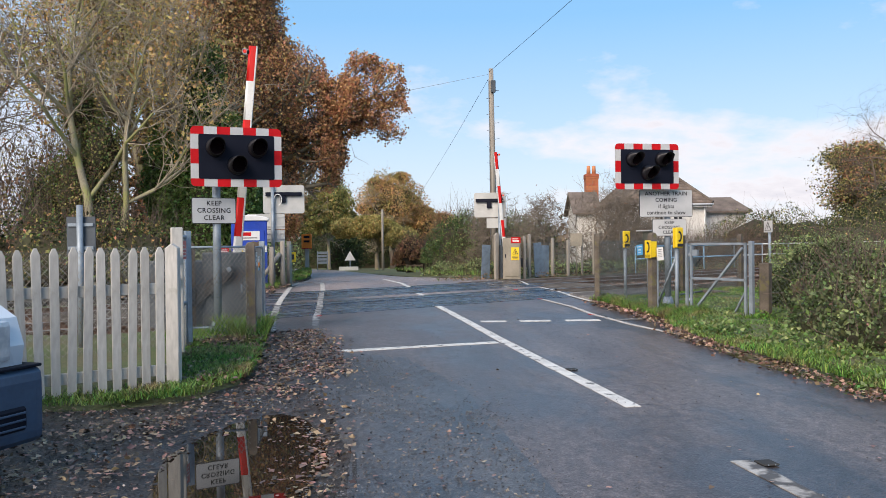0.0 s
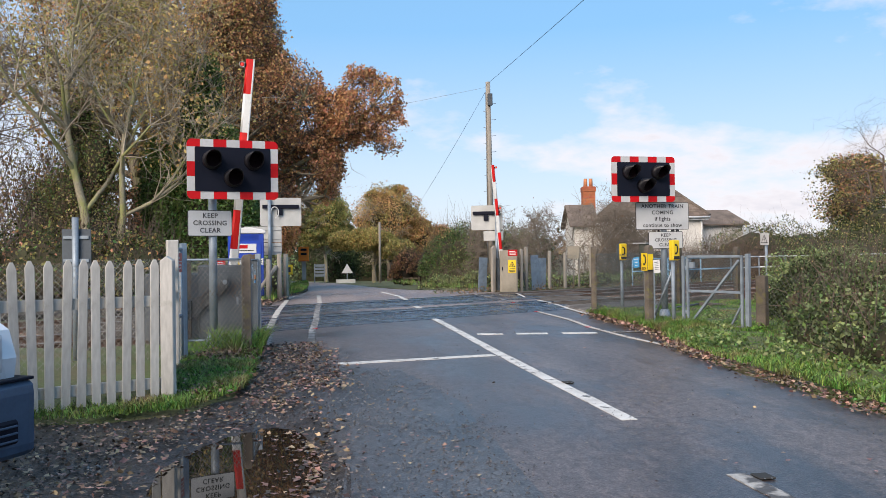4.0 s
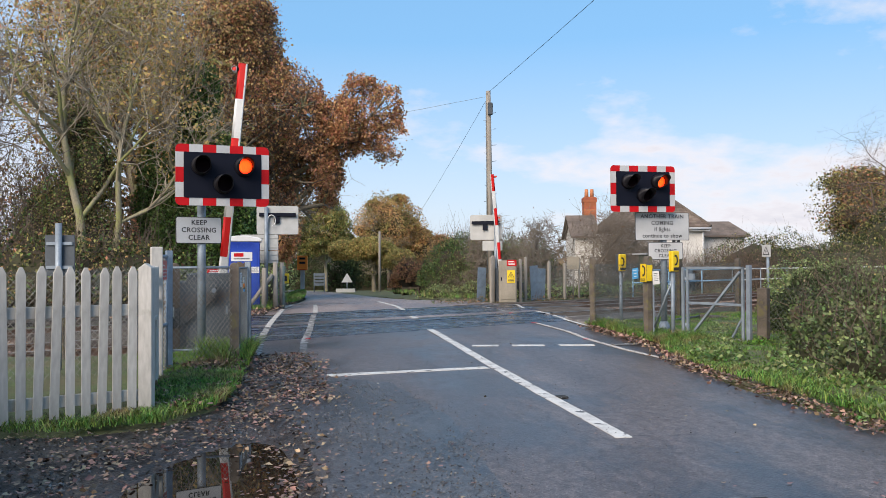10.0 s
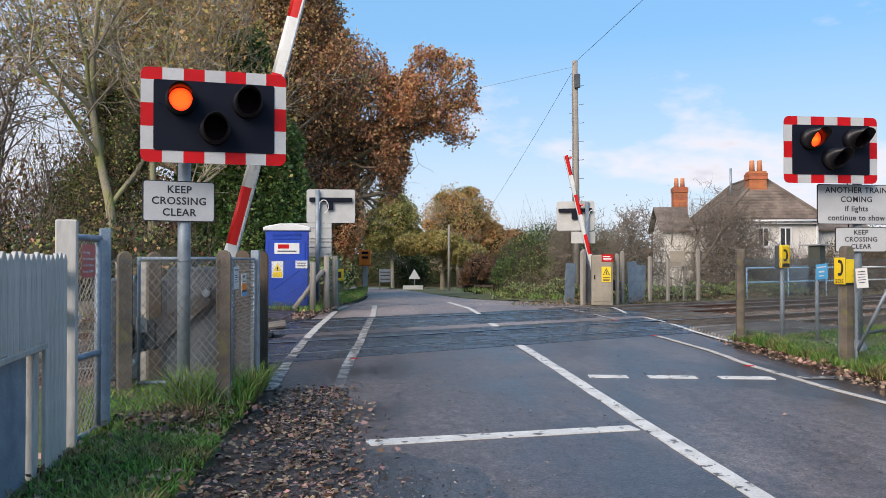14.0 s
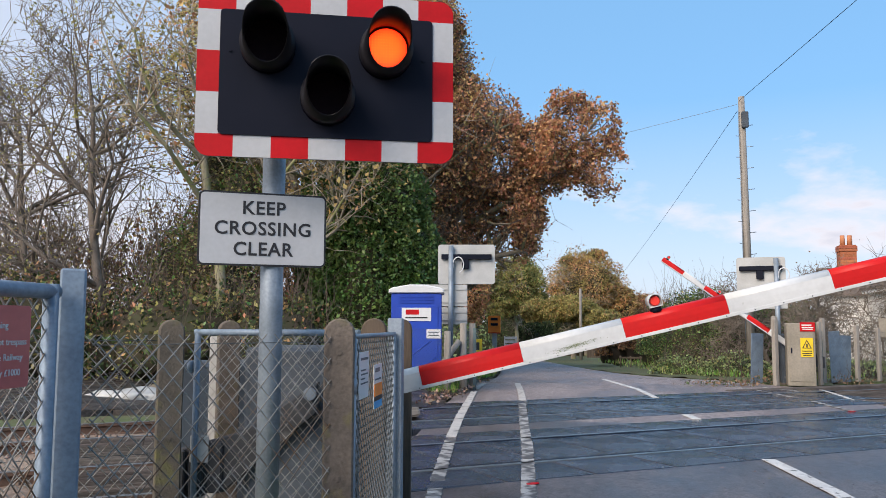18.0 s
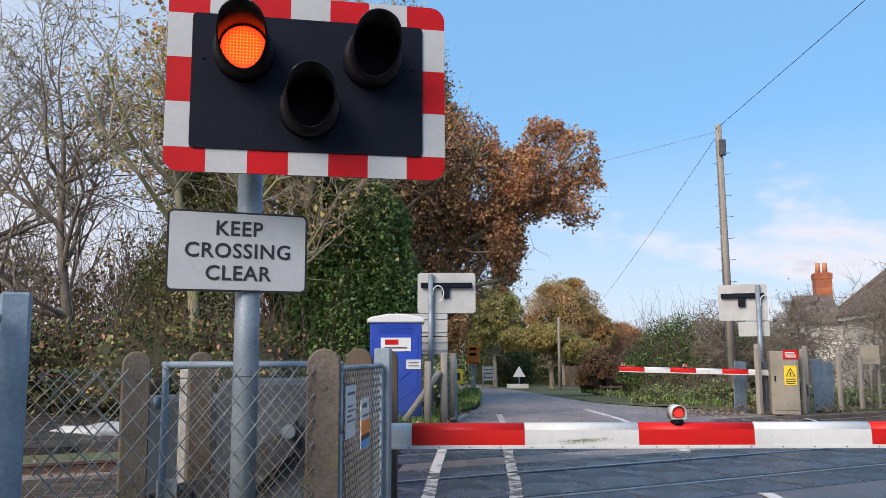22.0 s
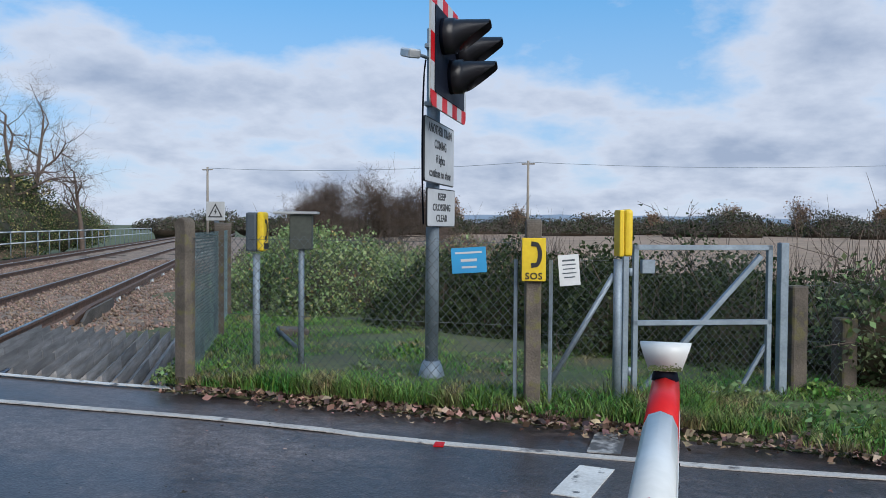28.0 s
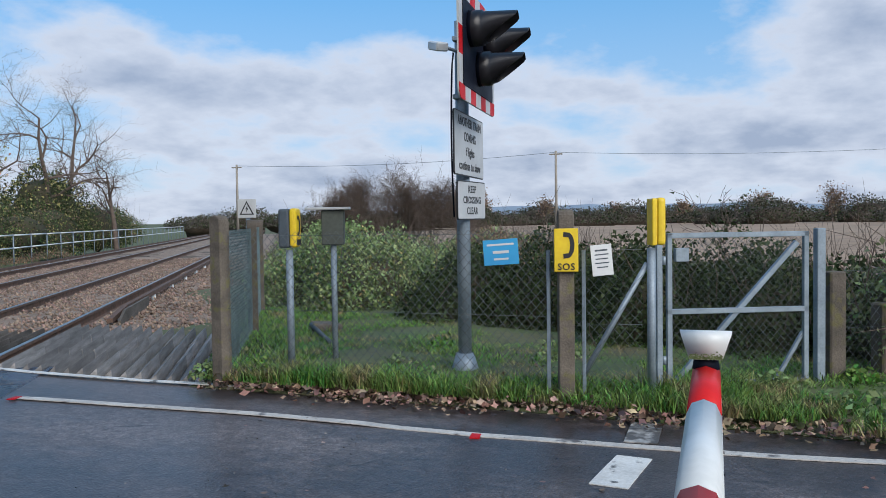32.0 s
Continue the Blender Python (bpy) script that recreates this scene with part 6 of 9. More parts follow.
for y, z, w, h, mat, label, rows, tilt in ((14.43, 1.11, 0.26, 0.185, M["skyblue"], "light blue helpline sign on the mesh", [(0, 0.055, 0.20, 0.014), (0, 0.0, 0.12, 0.020), (0, -0.05, 0.11, 0.014)], -4),
                                           (13.72, 1.05, 0.15, 0.22, M["white"], "white notice tied to the mesh", [(0, 0.07, 0.09, 0.012), (0, 0.04, 0.10, 0.008), (0, 0.01, 0.09, 0.008), (0, -0.02, 0.10, 0.008), (0, -0.05, 0.08, 0.008)], -5)):
    x = 5.255 if w > 0.2 else 5.37
    s = thing("notice", pose(x - 0.02, y, z, 0, tilt, -86 if w > 0.2 else -66), label, "notice", "notices")
    bm = B()
    box(bm, -w / 2, -0.003, -h / 2, w / 2, 0.0, h / 2, 0.001)
    part("sheet", bm, mat, s)
    bars(s, rows, 0, -0.0035, 0, M["white"] if mat is M["skyblue"] else M["machine"])
s = thing("warning_sign", pose(10.6, 20.4, 0, 0, 0, -75), "small electric warning sign on a post", "sign")
post_tube(s, 0, 0, -0.15, 1.55, 0.035, M["galv"])
bm = B()
box(bm, -0.15, -0.055, 1.42, 0.15, -0.04, 1.72, 0.004)
part("plate", bm, M["sign_face"], s)
bm = B()
prism(bm, [(-0.12, 1.47), (0.12, 1.47), (0.0, 1.69)], -0.058, -0.055)
part("triangle", bm, M["ink"], s)
bm = B()
prism(bm, [(-0.088, 1.488), (0.088, 1.488), (0.0, 1.652)], -0.0605, -0.058)
part("triangle_field", bm, M["sign_face"], s)
bm = B()
prism(bm, [(0.02, 1.62), (-0.025, 1.555), (0.0, 1.56), (-0.01, 1.50), (0.03, 1.575), (0.005, 1.57)], -0.063, -0.0605)
part("flash", bm, M["ink"], s)

# ---- beyond the crossing ----
for cx, cy, zt, w, h, px, label in ((-2.16, 26.0, 3.08, 1.25, 0.87, -2.5, "signal board seen from behind, pale grey"), (4.56, 28.18, 2.93, 1.08, 0.84, 4.90, "far signal board seen from behind, pale grey")):
    s = thing("road_signal", pose(cx, cy, 0, 0, 0, 6 if cx < 0 else -16), label, "road signal", "road signals")
    dx = px - cx
    post_tube(s, dx, -0.08, 0, zt - 0.03, 0.055, M["galv"])
    bm = B()
    prism(bm, rounded(w, h, 0.06, 5, 0, zt - h / 2), 0.0, 0.014)
    part("board", bm, M["sign_back"], s, "pale grey back of the signal board")
    bm = B()
    box(bm, -w * 0.44, -0.09, zt - h * 0.38, w * 0.44, -0.02, zt - h * 0.25, 0.01)
    part("lamp_bracket", bm, M["black"], s)
    bm = B()
    box(bm, -0.10, -0.08, zt - h * 0.62, 0.06, -0.02, zt - h * 0.36, 0.01)
    part("lamp_case", bm, M["black"], s)
    bm = B()
    for i in range(10):
        a0, a1 = radians(-80 + 28 * i), radians(-80 + 28 * (i + 1))
        c = Vector((dx + 0.16, -0.10, zt - h * 0.52))
        tube(bm, c + Vector((0.12 * math.cos(a0), 0, 0.17 * math.sin(a0))), c + Vector((0.12 * math.cos(a1), 0, 0.17 * math.sin(a1))), 0.014, n=5, caps=False)
    part("conduit", bm, M["white"], s, "pale looped conduit")
    if cx < 0:
        for z0, z1, x0, x1 in ((1.72, 2.20, -1.10, 0.02), (1.33, 1.70, -0.62, 0.02)):
            bm = B()
            box(bm, x0, 0.0, z0, x1, 0.014, z1, 0.004)
            pl2 = part("sign_back", bm, M["sign_back"], s, "grey sign plate seen from behind")
            for z in (z0 + 0.1, z1 - 0.1):
                bm = B()
                box(bm, x0 + 0.02, -0.02, z - 0.02, x1 - 0.02, 0.0, z + 0.02, 0.003)
                part("rail", bm, M["sign_back"], pl2)
    else:
        bm = B()
        box(bm, -0.12, 0.0, 1.72, 0.56, 0.014, 2.05, 0.004)
        part("sign_back", bm, M["sign_back"], s, "grey sign plate seen from behind")

# portable toilet
s = thing("portable_toilet", pose(-3.02, 24.62, 0.06, 0, 0, 8), "blue portable toilet with a white roof", "portable toilet")
bm = B()
box(bm, -0.50, -0.50, 0.10, 0.50, 0.50, 1.88, 0.02)
part("cabin", bm, M["blue"], s)
bm = B()
box(bm, -0.43, -0.515, 0.16, 0.43, -0.498, 1.62, 0.01)
door = part("door", bm, M["blue"], s)
for x0, x1, z0, z1 in ((-0.30, 0.30, 0.50, 0.95), (0.10, 0.38, 0.42, 0.62)):
    bm = B()
    tube(bm, (x0, -0.517, z0), (x1, -0.517, z1), 0.012, n=6)
    part("moulding", bm, M["blue"], door)
for i in range(6):
    bm = B()
    box(bm, -0.34, -0.512, 1.68 + i * 0.03, 0.34, -0.5, 1.695 + i * 0.03)
    part("vent_slat", bm, M["blue"], s)
bm = B()
prism(bm, [(-0.55, 1.88), (0.55, 1.88), (0.55, 1.95), (0.48, 1.99), (0.15, 2.05), (-0.15, 2.05), (-0.48, 1.99), (-0.55, 1.95)], -0.54, 0.54, 0.02)
part("roof", bm, M["white"], s, "white moulded roof")
bm = B()
box(bm, -0.52, -0.52, -0.06, 0.52, 0.52, 0.10, 0.02)
part("base", bm, M["machine"], s)
for x, z, w, h, mat, nm in ((0.0, 1.46, 0.58, 0.26, M["white"], "sign_panel"), (-0.22, 0.96, 0.27, 0.40, M["white"], "warning_panel"), (0.34, 1.08, 0.28, 0.18, M["white"], "small_panel")):
    bm = B()
    box(bm, x - w / 2, -0.527, z - h / 2, x + w / 2, -0.514, z + h / 2)
    pn = part(nm, bm, mat, s)
    if nm == "sign_panel":
        bars(pn, [(-0.08, 0.045, 0.26, 0.10)], x, -0.5275, z, M["red"])
        bars(pn, [(0.0, -0.065, 0.44, 0.026)], x, -0.5275, z, M["ink"])
    elif nm == "warning_panel":
        bm = B()
        prism(bm, [(x - 0.10, z - 0.04), (x + 0.10, z - 0.04), (x, z + 0.15)], -0.531, -0.5275)
        part("triangle", bm, M["yellow"], pn)
        bars(pn, [(0.0, -0.12, 0.22, 0.12)], x, -0.5275, z, M["yellow"])
        bars(pn, [(0.0, 0.02, 0.03, 0.09)], x, -0.5315, z, M["ink"])
    else:
        bars(pn, [(0, 0.03, 0.2, 0.02), (0, -0.03, 0.2, 0.02)], x, -0.5275, z, M["machine"])

# wire fence before the toilet, with a notice
link_fence((-2.32, 23.82), (-6.5, 22.57), 1.25, "sagging chain link fence before the toilet", mat=M["wire_green"], z0=0.12, r=0.0022, lines=2)
s = thing("warning_notice", pose(-3.58, 23.38, 1.07, 0, 0, 16.6), "red notice with white lettering tied to chain link", "notice")
bm = B()
box(bm, -0.18, -0.004, -0.11, 0.18, 0.004, 0.11, 0.003)
pn = part("panel", bm, M["red"], s)
bars(pn, [(0, 0.06, 0.24, 0.022), (0, 0.015, 0.28, 0.016), (0, -0.02, 0.26, 0.016), (0, -0.055, 0.20, 0.016)], 0, -0.0065, 0, M["white"])
# small mesh enclosure beside the toilet
for x, y, h in ((-2.05, 24.4, 1.35), (-1.95, 25.2, 1.35), (-2.3, 23.9, 1.2)):
    bm = B()
    tube(bm, (x, y, 0), (x, y, h), 0.075, 0.065, 10)
    o = part("timber_post", bm, M["pole_wood"])
    tagged(o, "round weathered timber fence post", "fence post", "timber posts")
bm = B()
tube(bm, (-2.75, 23.85, 0.08), (-2.12, 24.3, 1.0), 0.06, n=8)
o = part("timber_strut", bm, M["pole_wood"])
tagged(o, "slanting timber strut against the fence post", "strut")
link_fence((-2.05, 24.4), (-1.92, 26.2), 1.25, "chain link fence beside the far verge", mat=M["wire_green"])
bm = B()
box(bm, -0.03, -0.03, 0, 0.03, 0.03, 1.25, 0.004, pose(-1.88, 25.0, 0))
o = part("steel_post", bm, M["wire_green"])
tagged(o, "green steel post of the far fence", "fence post")
s = thing("yellow_sign", pose(-1.9, 25.6, 0, 0, 0, 10), "small yellow sign on the far fence", "sign")
bm = B()
box(bm, -0.12, -0.02, 0.72, 0.12, -0.005, 1.02, 0.004)
part("plate", bm, M["yellow"], s)
bars(s, [(0, 0, 0.12, 0.16)], 0, -0.0205, 0.87, M["ink"])

# control cabinet with its two signs
s = thing("control_cabinet", pose(5.16, 27.40, 0, 0, 0, -8), "beige metal cabinet with red and yellow signs", "cabinet")
bm = B()
box(bm, -0.29, -0.22, 0.0, 0.29, 0.22, 1.38, 0.015)
part("body", bm, M["cabinet"], s)
bm = B()
box(bm, -0.25, -0.232, 0.10, 0.25, -0.218, 1.30, 0.006)
door = part("door", bm, M["cabinet"], s)
bm = B()
box(bm, -0.22, -0.25, 0.72, -0.19, -0.23, 0.84, 0.004)
part("handle", bm, M["black"], door)
bm = B()
box(bm, -0.02, -0.246, 1.20, 0.29, -0.233, 1.40, 0.003)
rp = part("red_sign", bm, M["red"], s, "small red sign with white writing")
bars(rp, [(-0.02, 0.04, 0.20, 0.025), (0, -0.01, 0.23, 0.02), (0, -0.05, 0.21, 0.02)], 0.135, -0.2465, 1.30, M["white"])
bm = B()
box(bm, -0.02, -0.246, 0.64, 0.24, -0.233, 1.06, 0.003)
yp = part("warning_sign", bm, M["yellow"], s, "yellow electric warning sign")
bm = B()
prism(bm, [(0.01, 0.83), (0.21, 0.83), (0.11, 1.02)], -0.2495, -0.2462)
part("triangle", bm, M["ink"], yp)
bm = B()
prism(bm, [(0.04, 0.845), (0.18, 0.845), (0.11, 0.985)], -0.2515, -0.2495)
part("triangle_field", bm, M["yellow"], yp)
bars(yp, [(0.0, 0.0, 0.03, 0.08)], 0.11, -0.2525, 0.89, M["ink"])
bars(yp, [(0, 0.03, 0.2, 0.02), (0, -0.02, 0.2, 0.02), (0, -0.06, 0.17, 0.02)], 0.11, -0.2465, 0.74, M["ink"])
for x, y, h, w in ((4.62, 27.35, 1.5, 0.10), (4.75, 27.9, 1.55, 0.10), (5.62, 27.55, 1.42, 0.08), (5.95, 28.4, 1.5, 0.09), (6.9, 29.0, 1.35, 0.09), (8.85, 30.65, 1.62, 0.10), (8.3, 30.3, 1.45, 0.06), (7.6, 29.6, 1.3, 0.09)):
    round_post(pose(x, y, zg(x, y), 0, 0, 30), h, "round-topped timber post beside the track", w, w, M["pole_wood"])
for a, b in (((5.66, 27.6), (5.95, 28.4)), ((5.95, 28.4), (7.6, 29.6)), ((7.6, 29.6), (8.85, 30.65))):
    link_fence(a, b, 1.2, "rusty chain link fence beside the far track", mat=M["wire_green"], pitch=0.09)
for x, y, h in ((6.35, 28.75, 1.2), (6.6, 28.95, 1.1), (4.35, 28.0, 1.15)):
    bm = B()
    box(bm, -0.18, -0.008, 0.0, 0.18, 0.008, h, 0.004, pose(x, y, 0, 0, random.uniform(-5, 5), 30))
    o = part("metal_sheet", bm, M["bluesteel"])
    tagged(o, "leaning corrugated grey metal sheet", "metal sheet")
s = thing("warning_sign", pose(8.05, 30.15, 0, 0, 0, -10), "pale electric warning sign on a post", "sign")
bm = B()
box(bm, -0.22, -0.07, 1.05, 0.22, -0.055, 1.52, 0.004)
part("plate", bm, M["cabinet"], s)
post_tube(s, 0, -0.03, 0, 1.5, 0.03, M["pole_wood"])

# utility pole with its step irons and wires
s = thing("utility_pole", pose(5.54, 33.8, zg(0, 33.8)), "tall grey timber utility pole with wires", "utility pole")
bm = B()
tube(bm, (0, 0, 0), (-0.06, 0, 8.45), 0.14, 0.095, 12)
part("pole", bm, M["pole_wood"], s)
for i in range(16):
    z = 2.6 + i * 0.33
    bm = B()
    sx = 1 if i % 2 else -1
    tube(bm, (0.08 * sx, 0, z), (0.26 * sx, 0, z + 0.02), 0.012, n=5)
    part("step_iron", bm, M["galv"], s)
bm = B()
box(bm, -0.10, -0.20, 7.45, 0.10, -0.09, 7.95, 0.02)
part("terminal_box", bm, M["machine"], s)
bm = B()
tube(bm, (-0.16, -0.12, 1.0), (-0.18, -0.1, 8.0), 0.012, n=5)
part("cable_pipe", bm, M["galv"], s)
w1 = wire_line("overhead_wire", (5.4, 33.8, 8.2), (10.9, -22, 9.2), 0.25, 0.0075, M["black"])
tagged(w1, "black overhead telephone wire", "wire", "wires")
w2 = wire_line("overhead_wire", (5.36, 33.8, 7.9), (3.7, 70, 4.0), 0.2, 0.0075, M["black"])
tagged(w2, "black overhead telephone wire", "wire", "wires")
w3 = wire_line("overhead_wire", (5.36, 33.8, 8.1), (-30, 62, 7.6), 0.5, 0.007, M["galv"])
tagged(w3, "pale overhead telephone wire", "wire", "wires")

# orange camera box, far road signs, far pole and a timber panel fence
s = thing("speed_camera", pose(-2.82, 43.1, zg(0, 43.1), 0, 0, 3), "orange roadside camera box on a grey post", "camera box")
g0 = -zg(0, 43.1)
bm = B()
box(bm, -0.26, -0.25, 1.0 + g0, 0.26, 0.25, 1.72 + g0, 0.02)
part("box", bm, M["orange"], s)
for z in (1.52, 1.30):
    bm = B()
    box(bm, -0.15, -0.262, z + g0, 0.15, -0.248, z + 0.11 + g0, 0.006)
    part("window", bm, M["black"], s)
bm = B()
box(bm, -0.26, -0.252, 0.98 + g0, 0.26, 0.2, 1.02 + g0)
part("base_band", bm, M["red"], s)
bm = B()
box(bm, -0.11, -0.11, 0, 0.11, 0.11, 1.0 + g0, 0.01)
part("post", bm, M["sign_back"], s)
gz0 = zg(0, 72.0)
s = thing("road_sign", pose(-1.40, 72.1, gz0), "white triangular road sign over a low plate", "road sign")
post_tube(s, 0, 0.05, 0, 1.4, 0.05, M["galv"])
bm = B()
prism(bm, [(-0.48, 0.75), (0.48, 0.75), (0.0, 1.58)], -0.02, 0.0)
part("triangle", bm, M["sign_face"], s)
bm = B()
box(bm, -0.95, -0.02, -0.3, 0.70, 0.02, 0.22)
part("plate", bm, M["sign_back"], s)
s = thing("road_sign", pose(-3.4, 66.0, zg(0, 66.0)), "small grey road sign at the lane's bend", "road sign")
for x in (-0.4, 0.4):
    post_tube(s, x, 0.03, 0, 1.5, 0.04, M["galv"])
bm = B()
for z in (0.50, 0.76, 1.02, 1.28):
    box(bm, -0.42, -0.02, z, 0.42, 0.0, z + 0.19)
part("plate", bm, M["galv"], s)
s = thing("utility_pole", pose(1.29, 60.0, zg(0, 60.0)), "slim timber pole beside the lane", "utility pole")
bm = B()
tube(bm, (0, 0, 0), (0, 0, 4.4), 0.10, 0.075, 8)
part("pole", bm, M["pole_wood"], s)
s = thing("panel_fence", pose(2.0, 70.0, zg(0, 70)), "orange-brown timber panel fence beside the lane", "fence")
for i in range(16):
    bm = B()
    box(bm, i * 0.16, -0.012, 0, i * 0.16 + 0.15, 0.012, 1.55 + 0.05 * math.sin(i * 2.0))
    part("board", bm, M["wood_brown"], s)

# railing along the far track: blue tubes first, white after
for k, (u0, u1, mat, label) in enumerate(((26.3, 33.1, M["rail_blue"], "pale blue tubular railing beside the track"), (33.05, 96.0, M["white"], "white tubular railing along the track"))):
    s = thing("railing", TR, label, "railing", "railings")
    v = 20.7
    us = np.arange(u0, u1 + 0.01, 2.25)
    for u in us:
        bm = B()
        tube(bm, (u, v, -0.25), (u, v, 1.0), 0.024, n=8)
        part("post", bm, M["galv"] if k else mat, s)
    for z in (0.50, 0.98):
        for ua, ub in zip(us, us[1:]):
            bm = B()
            tube(bm, (ua, v, z), (ub, v, z), 0.028, n=8)
            part("rail", bm, mat, s)

# the house: hipped range with its short side to the crossing, rear wing, side extension, two chimneys
house = thing("house", pose(16.25, 43.0, zg(0, 43), 0, 0, -6), "white rendered house with a brown tiled roof", "house")
HZ = -zg(0, 43)


def slab(name, pts, t, mat, parent):
    bm = B()
    lo = [bm.verts.new(p) for p in pts]
    hi = [bm.verts.new((p[0], p[1], p[2] + t)) for p in pts]
    n = len(pts)
    bm.faces.new(lo[::-1])
    bm.faces.new(hi)
    for i in range(n):
        bm.faces.new((lo[i], lo[(i + 1) % n], hi[(i + 1) % n], hi[i]))
    bmesh.ops.recalc_face_normals(bm, faces=bm.faces[:])
    return part(name, bm, mat, parent)


HW, HD, ez = 2.05, 10.0, 3.12 + HZ      # half width, depth, eaves
rz = 5.32 + HZ
bm = B()
box(bm, -HW, 0, 0, HW, HD, ez)
part("wall", bm, M["render"], house)
ov = 0.28
A = [(-HW - ov, -ov, ez - 0.05), (HW + ov, -ov, ez - 0.05), (HW + ov, HD + ov, ez - 0.05), (-HW - ov, HD + ov, ez - 0.05)]
R0, R1 = (0, 2.2, rz), (0, HD - 2.2, rz)
for q in ([A[0], A[1], R0], [A[1], A[2], R1, R0], [A[2], A[3], R1], [A[3], A[0], R0, R1]):
    slab("roof", q, 0.09, M["tile"], house)
bm = B()
box(bm, -HW - ov + 0.04, -ov + 0.04, ez - 0.20, HW + ov - 0.04, HD + ov - 0.04, ez - 0.05)
part("eaves", bm, M["white"], house)
bm = B()
tube(bm, (-HW - ov, -ov - 0.05, ez - 0.06), (HW + ov, -ov - 0.05, ez - 0.06), 0.055, n=8)
part("gutter", bm, M["white"], house)
bm = B()
tube(bm, (HW - 0.1, -0.06, 0), (HW - 0.1, -0.06, ez - 0.1), 0.04, n=8)
part("downpipe", bm, M["white"], house)
# ridge and hip tiles
for p, q in ((R0, R1), (A[0], R0), (A[1], R0), (A[3], R1), (A[2], R1)):
    bm = B()
    tube(bm, (p[0], p[1], p[2] + 0.10), (q[0], q[1], q[2] + 0.10), 0.09, n=6)
    part("ridge_tile", bm, M["tile"], house)
# tiles in courses on the two slopes that face the crossing
tv, tf = [], []
for p, q, r, s2 in ((A[0], A[1], R0, R0), (A[3], A[0], R0, R1)):
    p, q, r, s2 = Vector(p), Vector(q), Vector(r), Vector(s2)
    nrm = (q - p).cross(s2 - p).normalized()
    for j in range(15):
        a, b = p.lerp(s2, j / 15), q.lerp(r, j / 15)
        along = ((s2 + r) / 2 - (p + q) / 2) / 15 * 1.12
        n = max(1, int((b - a).length / 0.26))
        for i in range(n):
            c, d = a.lerp(b, (i + 0.03) / n), a.lerp(b, (i + 0.97) / n)
            c, d = c + Vector((0, 0, 0.09)) + nrm * 0.012, d + Vector((0, 0, 0.09)) + nrm * 0.012
            base = len(tv)
            tv += [c + nrm * 0.022, d + nrm * 0.022, d + along, c + along, c, d]
            tf += [(base, base + 1, base + 2, base + 3), (base + 4, base + 5, base + 1, base)]
tl = raw("roof_tiles", [tuple(v) for v in tv], tf, M["tile"], house)
tagged(tl, kind="stuff")


def house_window(x, z, w, h, face_y, parent):
    bm = B()
    box(bm, x - w / 2, face_y - 0.05, z, x + w / 2, face_y + 0.02, z + h)
    wd = part("window", bm, M["white"], parent)
    for k in (0, 1):
        bm = B()
        box(bm, x - w / 2 + 0.06 + k * (w / 2 - 0.03), face_y - 0.056, z + 0.06, x - 0.03 + k * (w / 2 - 0.03), face_y - 0.048, z + h - 0.06)
        part("pane", bm, M["glass_dark"], wd)
    bm = B()
    box(bm, x - w / 2 - 0.06, face_y - 0.12, z - 0.07, x + w / 2 + 0.06, face_y, z)
    part("sill", bm, M["white"], wd)


for x, w in ((-0.45, 0.55), (0.55, 0.55)):
    house_window(x, HZ + 1.85, w, 0.92, 0.0, house)
for x in (-1.2, 0.2, 1.4):
    house_window(x, HZ + 0.15, 0.7, 0.95, 0.0, house)


def chimney(x, y, z0, z1, w, pots):
    bm = B()
    box(bm, x - w / 2, y - w / 2, z0, x + w / 2, y + w / 2, z1)
    c = part("chimney", bm, M["brick"], house, "red brick chimney stack")
    for k in range(int((z1 - z0) / 0.15)):
        bm = B()
        z = z0 + 0.15 * k
        e = 0.012 if k < (z1 - z0) / 0.15 - 3 else 0.05
        box(bm, x - w / 2 - e, y - w / 2 - e, z + 0.012, x + w / 2 + e, y + w / 2 + e, z + 0.15)
        part("brick_course", bm, M["brick"], c)
    for i in range(pots):
        px = x + (i - (pots - 1) / 2) * 0.36
        bm = B()
        tube(bm, (px, y, z1), (px, y, z1 + 0.55), 0.14, 0.115, 12)
        part("chimney_pot", bm, M["pot"], c)


chimney(-0.30, 1.75, HZ + 3.5, HZ + 5.55, 0.80, 2)
# rear wing towards the lane
bm = B()
box(bm, -3.6, 8.4, 0, -2.0, 12.6, HZ + 2.9)
part("wing_wall", bm, M["render"], house)
slab("wing_roof", [(-3.9, 8.1, HZ + 2.85), (-2.0, 8.1, HZ + 2.85), (-2.0, 10.5, HZ + 4.3), (-3.9, 10.5, HZ + 4.3)], 0.1, M["tile"], house)
slab("wing_roof", [(-3.9, 12.9, HZ + 2.85), (-2.0, 12.9, HZ + 2.85), (-2.0, 10.5, HZ + 4.3), (-3.9, 10.5, HZ + 4.3)], 0.1, M["tile"], house)
bm = B()
vs = [bm.verts.new(p) for p in ((-3.6, 8.4, HZ + 2.9), (-3.6, 12.6, HZ + 2.9), (-3.6, 10.5, HZ + 4.25))]
bm.faces.new(vs)
ext = bmesh.ops.extrude_face_region(bm, geom=bm.faces[:])
bmesh.ops.translate(bm, vec=(0.2, 0, 0), verts=[e for e in ext["geom"] if isinstance(e, bmesh.types.BMVert)])
part("gable", bm, M["render"], house)
chimney(-2.2, 11.4, HZ + 2.9, HZ + 5.65, 0.80, 2)
bm = B()
tube(bm, (-0.9, 4.2, HZ + 4.4), (-0.9, 4.2, HZ + 6.0), 0.06, n=8)
part("flue", bm, M["galv"], house)
